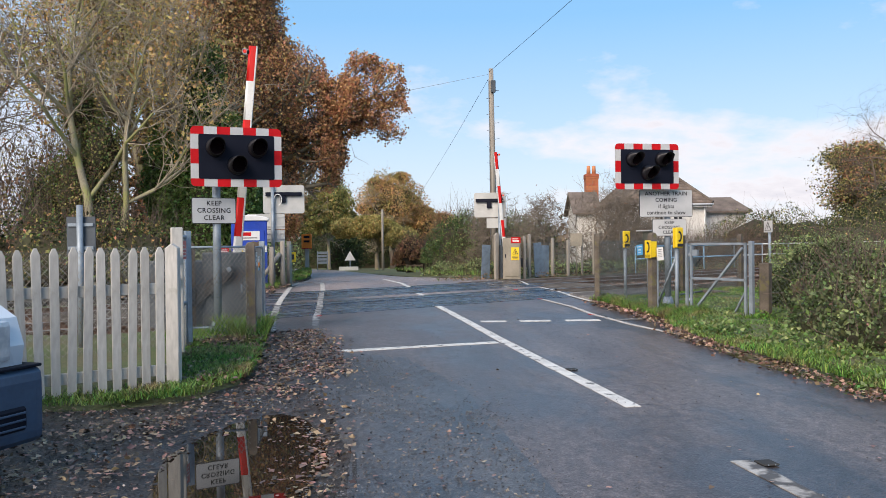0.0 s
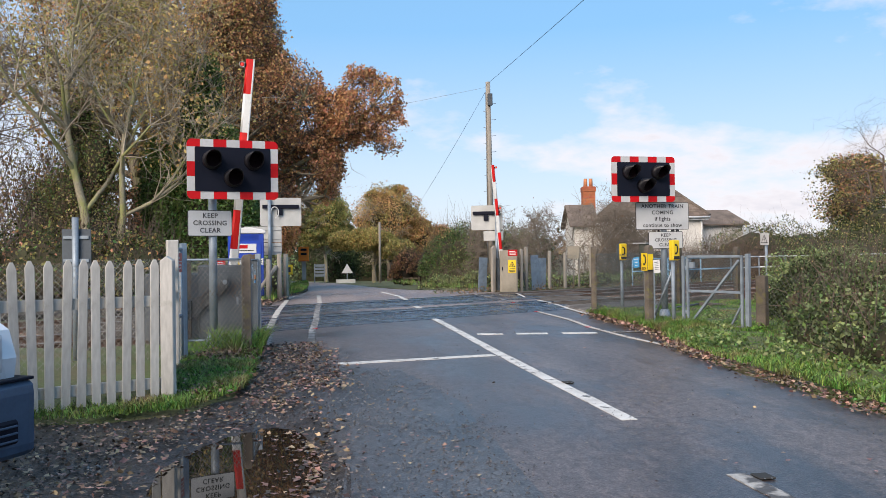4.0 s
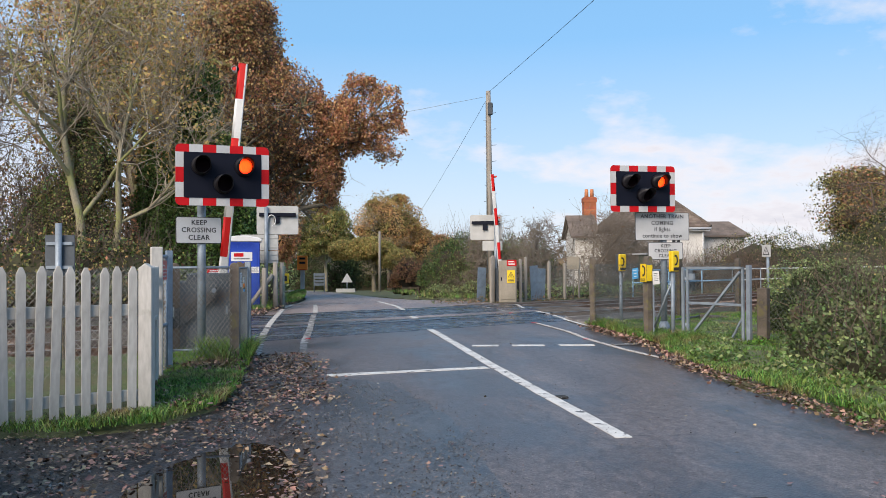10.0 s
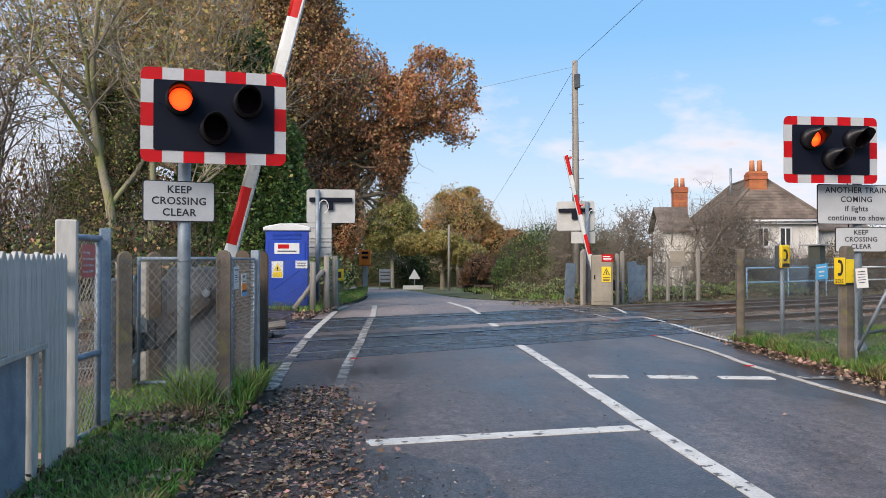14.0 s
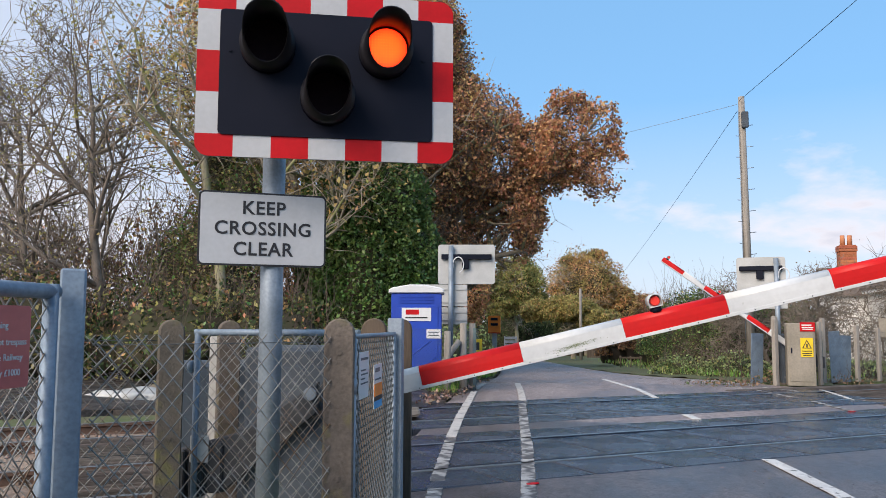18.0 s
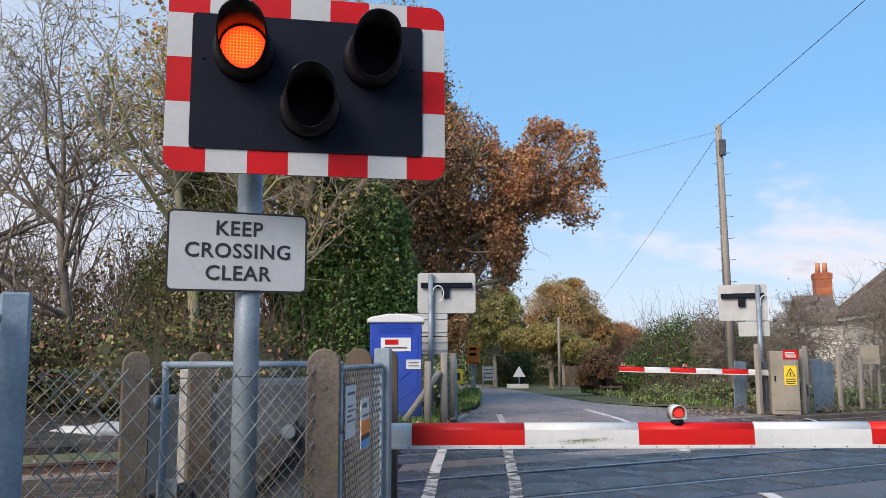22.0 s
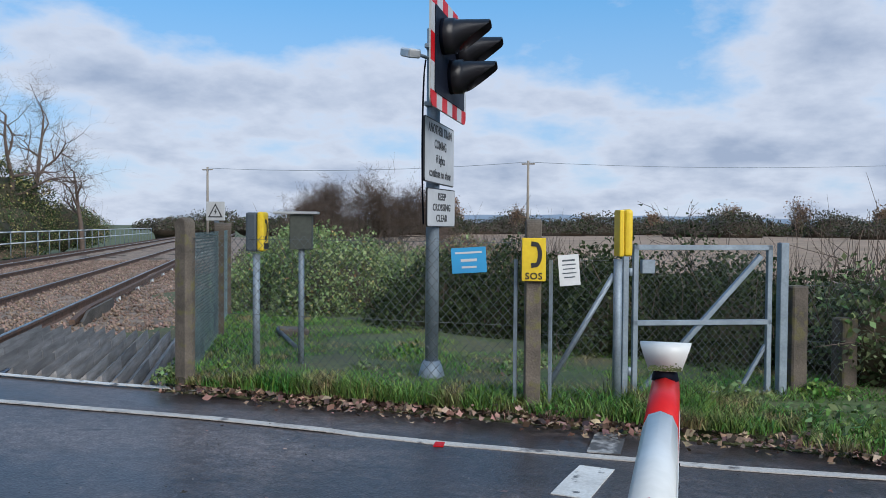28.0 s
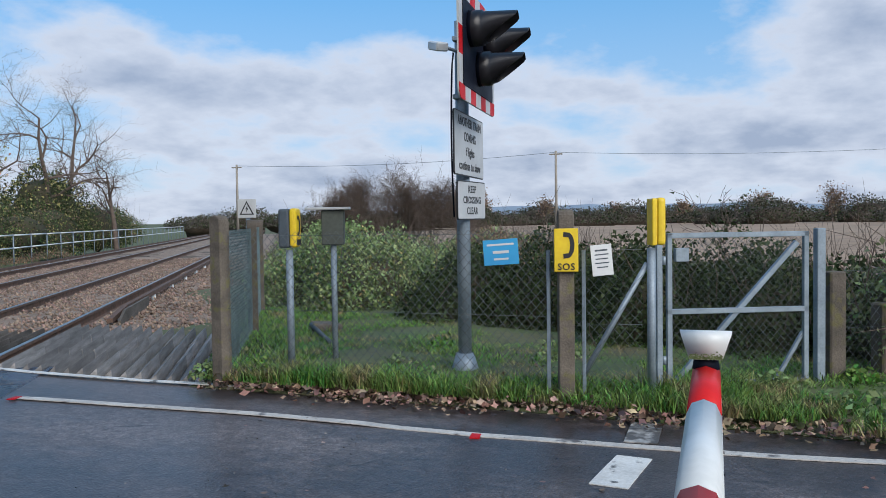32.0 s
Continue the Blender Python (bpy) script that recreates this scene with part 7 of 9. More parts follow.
# side extension with a low pitched roof
bm = B()
box(bm, 2.05, 1.6, 0, 4.7, 4.8, HZ + 2.7)
part("extension_wall", bm, M["render"], house)
slab("extension_roof", [(2.0, 1.3, HZ + 2.65), (5.0, 1.3, HZ + 2.65), (4.4, 3.2, HZ + 3.5), (2.0, 3.2, HZ + 3.5)], 0.09, M["tile"], house)
slab("extension_roof", [(2.0, 5.1, HZ + 2.65), (5.0, 5.1, HZ + 2.65), (4.4, 3.2, HZ + 3.5), (2.0, 3.2, HZ + 3.5)], 0.09, M["tile"], house)
slab("extension_roof", [(5.0, 1.3, HZ + 2.65), (5.0, 5.1, HZ + 2.65), (4.4, 3.2, HZ + 3.5)], 0.09, M["tile"], house)

# a parked car half hidden by the railing
def parked_car(m, label, paint):
    c = thing("car", m, label, "car")
    bm = B()
    prism(bm, [(-2.0, 0.28), (2.0, 0.28), (2.05, 0.62), (1.9, 0.80), (1.05, 0.90), (0.45, 1.34), (-1.25, 1.38), (-1.95, 0.95), (-2.05, 0.6)], -0.82, 0.82, 0.06)
    part("body", bm, paint, c)
    for s2 in (-1, 1):
        bm = B()
        prism(bm, [(-1.35, 0.93), (0.85, 0.93), (0.38, 1.26), (-1.15, 1.29)], s2 * 0.822 - 0.006, s2 * 0.822 + 0.006)
        part("side_window", bm, M["glass_dark"], c)
        for x in (-1.25, 1.3):
            bm = B()
            tube(bm, (x, s2 * 0.66, 0.31), (x, s2 * 0.84, 0.31), 0.31, n=18)
            wh = part("wheel", bm, M["tyre"], c)
            bm = B()
            tube(bm, (x, s2 * 0.835, 0.31), (x, s2 * 0.85, 0.31), 0.19, n=14)
            part("rim", bm, M["galv"], wh)
    return c


parked_car(pose(15.3, 39.0, zg(0, 39.0) - 0.1, 0, 0, 241), "grey car parked behind the railing", M["machine"])

# the van parked beside the picket fence; its nose is what shows
van = thing("van", pose(-1.34, 5.02, 0.0, 0, 0, -24), "pale grey van with a dark plastic bumper", "van")
M["headlight"] = material("clear_headlight", (0.55, 0.58, 0.62), (0.35, 0.38, 0.42), 12.0, 0.08, coat=1.0)
# local: nose at x = 0, body to -x, left flank at y = 0
bm = B()
prism(bm, [(-0.02, 0.60), (0.01, 0.78), (-0.04, 0.93), (-0.22, 1.03), (-0.95, 1.12), (-1.65, 1.85), (-4.6, 1.88), (-4.65, 0.40), (-0.20, 0.40)], -1.77, 0.02, 0.09)
part("body", bm, M["van"], van)
bm = B()
box(bm, -0.78, -1.80, 0.24, 0.07, 0.03, 0.66, 0.075, seg=3)
bp = part("bumper", bm, M["bumper"], van, "dark plastic bumper")
bm = B()
box(bm, 0.055, -0.62, 0.33, 0.085, -0.12, 0.46, 0.015)
part("fog_lamp_recess", bm, M["black"], bp)
for i in range(3):
    bm = B()
    box(bm, 0.060, -0.60, 0.345 + i * 0.038, 0.092, -0.14, 0.357 + i * 0.038, 0.003)
    part("grille_slat", bm, M["bumper"], bp)
# thin black strip painted for the dark gap between bumper and body
bm = B()
box(bm, -0.60, -1.74, 0.655, 0.058, 0.005, 0.672, 0.004)
part("rubbing_strip", bm, M["black"], bp)
bm = B()
box(bm, -0.30, -0.46, 0.70, 0.022, -0.16, 0.92, 0.03, seg=2)
part("headlight", bm, M["headlight"], van, "clear glass headlight")
bm = B()
box(bm, -1.62, 0.02, 1.05, -1.48, 0.22, 1.30, 0.04, seg=2)
part("mirror", bm, M["black"], van)
for x in (-0.95, -3.75):
    for y in (-1.6, -0.15):
        bm = B()
        tube(bm, (x, y - 0.1, 0.33), (x, y + 0.13, 0.33), 0.33, n=20)
        wh = part("wheel", bm, M["tyre"], van)
        bm = B()
        tube(bm, (x, y + 0.12, 0.33), (x, y + 0.14, 0.33), 0.2, n=14)
        part("rim", bm, M["galv"], wh)
bm = B()
prism(bm, [(-1.02, 1.13), (-1.62, 1.78), (-1.60, 1.80), (-1.0, 1.15)], -1.6, -0.15)
part("windscreen", bm, M["glass_dark"], van)

# dropped tarpaulin and rubble beyond the tracks
def heap(name, x, y, w, d, h, mat, label, seed, cat="heap"):
    bm = B()
    bmesh.ops.create_icosphere(bm, subdivisions=3, radius=1.0)
    for v in bm.verts:
        k = 1 + 0.45 * noise.noise((v.co.x * 2 + seed, v.co.y * 2, v.co.z * 2)) + 0.3 * abs(noise.noise((v.co.x * 5, v.co.y * 5 + seed, v.co.z * 5)))
        v.co = Vector((v.co.x * w * k, v.co.y * d * k, max(-0.05, v.co.z * h * k)))
    o = part(name, bm, mat, smooth=True)
    o.location = (x, y, 0)
    return tagged(o, label, cat)


heap("tarpaulin", -7.6, 21.9, 0.8, 0.45, 0.16, M["sign_back"], "crumpled white tarpaulin beyond the tracks", 1.0, "tarpaulin")
heap("rubble_heap", -6.9, 22.4, 0.6, 0.4, 0.3, M["concrete"], "low heap of pale rubble beyond the tracks", 4.0)
heap("concrete_block", 6.1, 15.9, 0.28, 0.2, 0.1, M["concrete"], "flat pale stone lying in grass", 7.0, "stone")

# broken boards and lumps at the crossing's ragged edge
for x, y, z, rx, ry, rz, w, d in ((-2.36, 19.80, 0.055, 20, -6, 14, 0.20, 0.12), (-2.62, 19.45, 0.035, -9, 8, -24, 0.24, 0.09), (-2.46, 18.55, 0.030, 8, 10, 62, 0.20, 0.08)):
    bm = B()
    prism(bm, [(-w, -0.018), (w * 0.72, -0.020), (w, 0.006), (w * 0.86, 0.019), (-w * 0.9, 0.017)], -d, d, 0.004)
    o = part("broken_board", bm, M["guard_dark"])
    o.matrix_world = pose(x, y, z, rx, ry, rz)
    tagged(o, "splintered grey-brown board tilted at the crossing edge", "board", "broken boards")
for k, (x, y, w, h) in enumerate(((-2.28, 18.30, 0.16, 0.07), (-2.45, 18.85, 0.13, 0.06), (-2.20, 15.35, 0.12, 0.05))):
    heap("rubble_heap", x, y, w, w * 0.7, h, M["concrete"] if k % 2 else M["mud"], "dark broken lump at the crossing edge", 11.0 + k)

# painted red spots on the road
for x, y in ((4.32, 14.3), (4.18, 18.05), (4.72, 11.25), (-0.42, 15.0), (4.28, 21.6)):
    sp = strip("paint_spot", [(x - 0.05, y), (x + 0.05, y + 0.02)], 0.06, 0.0075, M["red"])
    tagged(sp, "small red survey paint spot on asphalt", "paint spot", "paint spots", "structure")

# ---- trees, hedges, grass and leaves ----
def leaf_quads(P, size, rng, flat=0.0, jitter=0.45, aspect=0.62):
    """One bent four-cornered leaf at each point."""
    n = len(P)
    a = rng.normal(size=(n, 3))
    a /= np.linalg.norm(a, axis=1)[:, None] + 1e-9
    b = rng.normal(size=(n, 3))
    if flat:
        a[:, 2] *= 1 - flat
        b[:, 2] *= 1 - flat
        a /= np.linalg.norm(a, axis=1)[:, None] + 1e-9
    b -= (a * b).sum(1)[:, None] * a
    b /= np.linalg.norm(b, axis=1)[:, None] + 1e-9
    s = size * (1 + jitter * rng.uniform(-1, 1, n))[:, None]
    V = np.empty((n, 4, 3))
    V[:, 0] = P - a * s * 0.5
    V[:, 1] = P + b * s * 0.5 * aspect
    V[:, 2] = P + a * s * 0.5
    V[:, 3] = P - b * s * 0.5 * aspect
    nrm = np.cross(a, b)
    V[:, 1] += nrm * s * 0.16
    V[:, 3] += nrm * s * 0.16
    F = np.arange(n * 4).reshape(n, 4)
    return V.reshape(-1, 3), F


def tubes(segs, sides):
    """Tapered rods for an array of segments x0 y0 z0 x1 y1 z1 r0 r1."""
    S = np.asarray(segs, float)
    p, q = S[:, 0:3], S[:, 3:6]
    d = q - p
    d /= np.linalg.norm(d, axis=1)[:, None] + 1e-9
    ref = np.where(np.abs(d[:, 2:3]) > 0.9, np.array([[1.0, 0, 0]]), np.array([[0, 0, 1.0]]))
    u = np.cross(d, ref)
    u /= np.linalg.norm(u, axis=1)[:, None] + 1e-9
    w = np.cross(d, u)
    n = len(S)
    V = np.empty((n, 2, sides, 3))
    for i in range(sides):
        a = 2 * math.pi * i / sides
        o = math.cos(a) * u + math.sin(a) * w
        V[:, 0, i] = p + o * S[:, 6:7]
        V[:, 1, i] = q + o * S[:, 7:8]
    base = (np.arange(n) * 2 * sides)[:, None]
    F = []
    for i in range(sides):
        j = (i + 1) % sides
        F.append(np.concatenate([base + i, base + j, base + sides + j, base + sides + i], 1))
    return V.reshape(-1, 3), np.concatenate(F)


def tree(name, base, height, r, label, seed, kids=(5, 4, 3, 3), spread=0.55, leaves=0, leaf=0.12, leaf_mat=None, bark=None, lean=(0, 0), bare=0.25, ratio=0.62,
         up=0.12, cluster=0.35, twig_mat=None, trunk_frac=0.75, extra=None, drop=0.0, wob=0.16, category="tree", limb0=None, within=None, uneven=0.6, aspect=0.62, rmin=0.004):
    rng = np.random.default_rng(seed)
    thick, thin, tips = [], [], []
    last = len(kids)

    def grow(p, d, L, rad, lev):
        k = 7 if lev == 0 else (5 if lev == 1 else 3)
        pts = [p]
        for i in range(k):
            d = d + rng.normal(0, wob * (0.45 if lev == 0 else 1.0), 3) + np.array([0, 0, up * (1 if lev < 3 else -drop)])
            d = d / np.linalg.norm(d)
            q = p + d * L / k
            if within is not None and lev > 0 and not any(((q - c) / e) @ ((q - c) / e) < 1 for c, e in within):
                break
            r0, r1 = rad * (1 - 0.75 * i / k), rad * (1 - 0.75 * (i + 1) / k)
            (thick if r0 > 0.035 else thin).append((*p, *q, r0, r1))
            p = q
            pts.append(p)
            if lev < last and (lev > 0 or (i + 1) / k > bare):
                for _ in range(kids[lev] if lev else max(1, round(kids[0] * (0.6 + 0.6 * i / k)))):
                    side = rng.normal(size=3)
                    side -= side.dot(d) * d
                    side /= np.linalg.norm(side) + 1e-9
                    nd = d * (1 - spread * rng.uniform(0.7, 1.2)) + side * spread * rng.uniform(0.8, 1.3)
                    nd /= np.linalg.norm(nd)
                    if lev == 0 and nd[2] < -0.05:
                        nd[2] = abs(nd[2]) * 0.3
                    ln = L * ratio * rng.uniform(0.55, 1.05) * ((1.15 - 0.55 * i / k) if lev == 0 else 1.0)
                    grow(p, nd, ln, max(rmin, min(r1 * 0.75, rad * 0.45)), lev + 1)
        if lev >= last - 1:
            tips.append(pts[-1])
            tips.append(pts[len(pts) // 2])

    grow(np.zeros(3), np.array([lean[0], lean[1], 1.0]), height * trunk_frac, r, 0)
    for (d, L, rad, z) in (limb0 or ()):
        d = np.array(d, float)
        grow(np.array([0, 0, z]), d / np.linalg.norm(d), L, rad, 1)
    t = thing(name, pose(*base), label, category)
    if thick:
        raw("trunk", *tubes(thick, 7), bark or M["bark"], t, smooth=True)
    if thin:
        tagged(raw("twig_growth", *tubes(thin, 3), twig_mat or M["twig"], t), kind="stuff")
    T = np.array(tips)
    sets = [(leaves, leaf, leaf_mat, cluster, None)] if leaves else []
    sets += list(extra or ())
    for n, ls, lm, cl, region in sets:
        Q = T if region is None else T[region(T)]
        if len(Q) == 0:
            continue
        w = rng.gamma(uneven, size=len(Q))          # some twigs full, some nearly bare
        P = Q[rng.choice(len(Q), n, p=w / w.sum())] + rng.normal(0, cl, (n, 3)) * rng.uniform(0.3, 1.2, (n, 1))
        P = P[P[:, 2] > 0.15]
        if within is not None:
            P = P[np.any([(((P - c) / (e * rng.uniform(0.80, 1.16, (len(P), 1)))) ** 2).sum(1) < 1 for c, e in within], axis=0)]
        tagged(raw("crown", *leaf_quads(P, ls, rng, aspect=aspect), lm, t), kind="stuff")
    return t


def blob_points(blobs, n, rng, shell=0.25, bump=0.35, fill=0.0):
    """Points near the bumpy skins of ellipsoids (x, y, z, rx, ry, rz), above the ground."""
    w = np.array([b[3] * b[4] + b[4] * b[5] + b[3] * b[5] for b in blobs])
    idx = rng.choice(len(blobs), n, p=w / w.sum())
    Bb = np.array(blobs)[idx]
    d = rng.normal(size=(n, 3))
    d /= np.linalg.norm(d, axis=1)[:, None]
    low = Bb[:, 2] < 0.3 * Bb[:, 5]          # blobs that rest on the ground need no leaves below
    d[low, 2] = np.abs(d[low, 2]) * 0.9 + d[low, 2] * 0.1
    k = 1 + bump * (np.sin(d[:, 0] * 5.1 + idx * 1.7) * np.sin(d[:, 1] * 4.3 + idx) + 0.6 * np.sin(d[:, 0] * 11 + idx * 2.1) * np.sin(d[:, 2] * 9 + d[:, 1] * 7)) * 0.5
    k *= 1 - np.abs(rng.normal(0, shell, n))
    return Bb[:, :3] + d * Bb[:, 3:] * k[:, None]


def bush(name, blobs, n, leaf, mat, label, seed, twigs=0, twig_mat=None, core=True, shell=0.12, category="bush", twig_len=0.6, more=(), core_mat=None, flat=0.0):
    rng = np.random.default_rng(seed)
    t = thing(name, pose(blobs[0][0], blobs[0][1], 0), label, category)
    o = np.array([blobs[0][0], blobs[0][1], 0.0])
    # a dark solid core in each blob stands for shade between leaves
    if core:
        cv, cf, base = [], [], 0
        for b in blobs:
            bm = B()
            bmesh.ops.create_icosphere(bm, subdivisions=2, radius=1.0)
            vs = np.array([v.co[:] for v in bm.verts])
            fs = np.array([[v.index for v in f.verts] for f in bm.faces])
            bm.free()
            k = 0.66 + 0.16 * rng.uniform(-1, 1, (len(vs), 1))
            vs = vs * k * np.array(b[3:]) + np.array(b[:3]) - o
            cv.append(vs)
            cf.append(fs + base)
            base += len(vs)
        tagged(raw("inner_growth", np.concatenate(cv), np.concatenate(cf), core_mat or M["leaf_shade"], t), kind="stuff")
    if n:
        P = blob_points(blobs, n, rng, shell) - o
        P = P[P[:, 2] > zg(o[0], o[1]) - 0.1]
        tagged(raw("foliage", *leaf_quads(P, leaf, rng, flat), mat, t), kind="stuff")
    for n2, l2, m2 in more:
        P = blob_points(blobs, n2, rng, shell) - o
        P = P[P[:, 2] > zg(o[0], o[1]) - 0.1]
        tagged(raw("foliage", *leaf_quads(P, l2, rng), m2, t), kind="stuff")
    if twigs:
        P = blob_points(blobs, twigs, rng, 0.3) - o
        d = rng.normal(0, 0.35, (twigs, 3)) + np.array([0, 0, 0.8])
        ln = rng.uniform(0.4, 1.2, (twigs, 1)) * twig_len
        mid = P + d * ln * 0.5 + rng.normal(0, 0.06, (twigs, 3)) * twig_len
        end = P + d * ln + rng.normal(0, 0.14, (twigs, 3)) * twig_len
        rr = np.full((twigs, 1), 0.006) * max(1.0, twig_len)
        segs = np.concatenate([np.concatenate([P, mid, rr, rr * 0.7], 1), np.concatenate([mid, end, rr * 0.7, rr * 0.3], 1)])
        tagged(raw("twig_growth", *tubes(segs, 3), twig_mat or M["dark_twig"], t), kind="stuff")
    return t


# dark core colours: the shade deep inside foliage, put into the colour
M["leaf_shade"] = material("dark_shade_core", (0.045, 0.050, 0.024), (0.06, 0.046, 0.028), 2.0, 0.95, bump=0.6)
M["leaf_shade_brown"] = material("brown_shade_core", (0.06, 0.042, 0.028), (0.04, 0.03, 0.02), 2.0, 0.95, bump=0.6)

# the great oak beyond the crossing, with its limb over the lane
def ell(*rows):
    return [(np.array(r[:3], float), np.array(r[3:], float)) for r in rows]


tree("oak_tree", (-4.3, 37.5, zg(0, 37.5)), 15.0, 0.42, "large oak with brown autumn leaves", 11, kids=(4, 3, 3, 3), spread=0.62, leaves=74000, leaf=0.105, leaf_mat=M["leaf_oak"], cluster=0.19, uneven=0.28, twig_mat=M["dark_twig"], aspect=0.8, rmin=0.010,
     within=ell((-2.4, 0, 8.8, 3.8, 4.2, 7.2), (0.9, 0, 7.7, 2.4, 3.0, 2.9), (3.9, 0, 7.6, 1.5, 1.8, 1.5), (5.2, 0, 8.5, 1.35, 1.6, 1.4), (5.7, 0, 7.0, 1.15, 1.4, 1.2), (4.4, 0, 9.3, 0.8, 1.0, 0.8), (2.3, 0, 5.4, 1.5, 2.0, 1.9), (0.5, 0, 3.6, 1.5, 2.0, 2.4)), bare=0.18, ratio=0.55,
     extra=[(26000, 0.105, M["leaf_oak"], 0.16, lambda T: T[:, 0] > 2.6), (17000, 0.105, M["leaf_gold"], 0.25, lambda T: (T[:, 2] > 6.0) & (T[:, 0] < 1.5)), (10000, 0.105, M["leaf_olive"], 0.25, lambda T: T[:, 0] < 0)],
     limb0=[((1.0, -0.05, 0.45), 7.6, 0.13, 4.8), ((1.0, 0.1, 0.65), 7.0, 0.11, 5.6), ((1.0, -0.1, 0.55), 7.4, 0.10, 5.2), ((1.0, 0.05, 0.50), 7.6, 0.10, 5.0), ((0.85, -0.2, 0.25), 5.0, 0.14, 3.6), ((0.8, -0.3, 0.05), 4.2, 0.12, 2.6)])
# a bare limb stands out of the oak's top
tree("bare_tree", (-4.6, 35.6, zg(0, 36)), 10.0, 0.13, "bare grey tree before the oak with arching twigs", 12, kids=(2, 2, 2), spread=0.62, bare=0.3, wob=0.26, up=0.05, ratio=0.55, rmin=0.010, bark=M["pale_bark"], leaves=900, leaf=0.08, leaf_mat=M["leaf_oak"], cluster=0.12)
tree("oak_tree", (-8.6, 35.0, zg(0, 35)), 15.0, 0.36, "tall tree with thin yellow-brown leaves", 23, kids=(4, 3, 2), rmin=0.012, spread=0.6, wob=0.2, leaves=9000, leaf=0.15, leaf_mat=M["leaf_gold"], cluster=0.26, bare=0.15, twig_mat=M["dark_twig"], uneven=0.2, aspect=0.8,
     extra=[(6500, 0.15, M["leaf_oak"], 0.26, None), (6500, 0.15, M["leaf_olive"], 0.26, None)])
# nearer, slender, almost bare trees with a veil of yellow-green leaves
for k, (x, y, h, r, sd, n, kids) in enumerate(((-8.35, 27.5, 13.0, 0.17, 31, 3600, (3, 2, 2)), (-7.75, 27.9, 12.5, 0.13, 32, 3600, (3, 2, 2)), (-11.3, 27.2, 10.5, 0.15, 34, 1500, (3, 3, 2)), (-13.4, 27.6, 10.0, 0.15, 36, 1500, (3, 3, 2)), (-16.5, 28.0, 9.0, 0.15, 35, 1500, (3, 2, 2)))):
    tree("ash_tree", (x, y, 0), h, r, "slender almost bare tree with a few yellow leaves", sd, kids=kids, spread=0.58, wob=0.22, leaves=n, leaf=0.085, leaf_mat=M["leaf_olive"], cluster=0.12, bare=0.28 if k < 2 else 0.12, up=0.14, ratio=0.56, bark=M["pale_bark"] if k < 2 else M["grey_twig"], twig_mat=M["twig"] if k < 2 else M["grey_twig"], uneven=0.3, rmin=0.011)
bush("ivy_mass", [(-8.5, 28.4, 1.9, 1.0, 0.9, 1.7), (-9.2, 28.6, 3.2, 0.95, 0.9, 1.5), (-8.4, 28.4, 4.4, 0.85, 0.8, 1.3), (-9.0, 28.5, 5.6, 0.7, 0.7, 1.0), (-10.3, 28.8, 2.3, 0.9, 0.9, 1.6)], 9000, 0.085, M["leaf_olive"], "olive ivy climbing the slender trunks", 43, shell=0.28, twigs=900, twig_len=0.9, more=((9000, 0.085, M["leaf_ivy"]), (5000, 0.085, M["leaf_far"])))
# ivy-clad tree in front of the oak
tree("ivy_tree", (-5.6, 30.5, 0), 9.0, 0.25, "tree trunk and crown smothered in dark ivy", 41, kids=(3, 3, 2), spread=0.45, leaves=3000, leaf=0.14, leaf_mat=M["leaf_gold"], cluster=0.5, bare=0.5)
bush("ivy_mass", [(-5.6, 30.4, 2.4, 1.7, 1.4, 2.6), (-5.0, 30.3, 4.7, 1.35, 1.2, 1.5), (-6.6, 30.6, 3.6, 1.1, 1.2, 2.0), (-4.3, 30.6, 3.0, 1.0, 1.1, 1.7), (-5.6, 30.4, 6.3, 0.9, 0.8, 1.2), (-5.3, 30.4, 7.6, 0.7, 0.7, 0.9)], 60000, 0.11, M["leaf_ivy"], "glossy dark green ivy over a stump and trunk", 42, shell=0.17)
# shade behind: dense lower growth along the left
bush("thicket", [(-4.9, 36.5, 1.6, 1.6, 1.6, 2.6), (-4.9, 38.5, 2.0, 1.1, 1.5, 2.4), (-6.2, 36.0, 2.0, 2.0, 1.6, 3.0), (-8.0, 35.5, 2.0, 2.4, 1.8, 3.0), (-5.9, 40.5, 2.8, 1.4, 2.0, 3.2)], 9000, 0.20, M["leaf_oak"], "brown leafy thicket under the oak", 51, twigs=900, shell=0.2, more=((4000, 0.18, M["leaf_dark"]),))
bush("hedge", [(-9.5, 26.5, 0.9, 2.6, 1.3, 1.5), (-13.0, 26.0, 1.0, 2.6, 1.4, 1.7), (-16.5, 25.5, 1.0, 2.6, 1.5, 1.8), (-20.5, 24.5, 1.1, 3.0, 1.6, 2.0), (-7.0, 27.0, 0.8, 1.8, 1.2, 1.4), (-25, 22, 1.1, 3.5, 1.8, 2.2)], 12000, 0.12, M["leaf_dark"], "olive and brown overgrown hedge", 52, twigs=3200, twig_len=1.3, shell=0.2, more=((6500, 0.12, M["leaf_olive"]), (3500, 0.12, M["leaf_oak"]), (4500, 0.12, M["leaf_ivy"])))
bush("thicket", [(-12, 34, 2.2, 4.0, 2.0, 3.2), (-18, 33, 2.0, 4.0, 2.0, 3.0), (-25, 30, 2.0, 4.5, 2.2, 3.0)], 5200, 0.16, M["leaf_olive"], "tangled brown and olive thicket", 53, core=False, twigs=4200, twig_len=1.9, shell=0.25, more=((8000, 0.17, M["leaf_far"]), (2500, 0.14, M["leaf_oak"])))
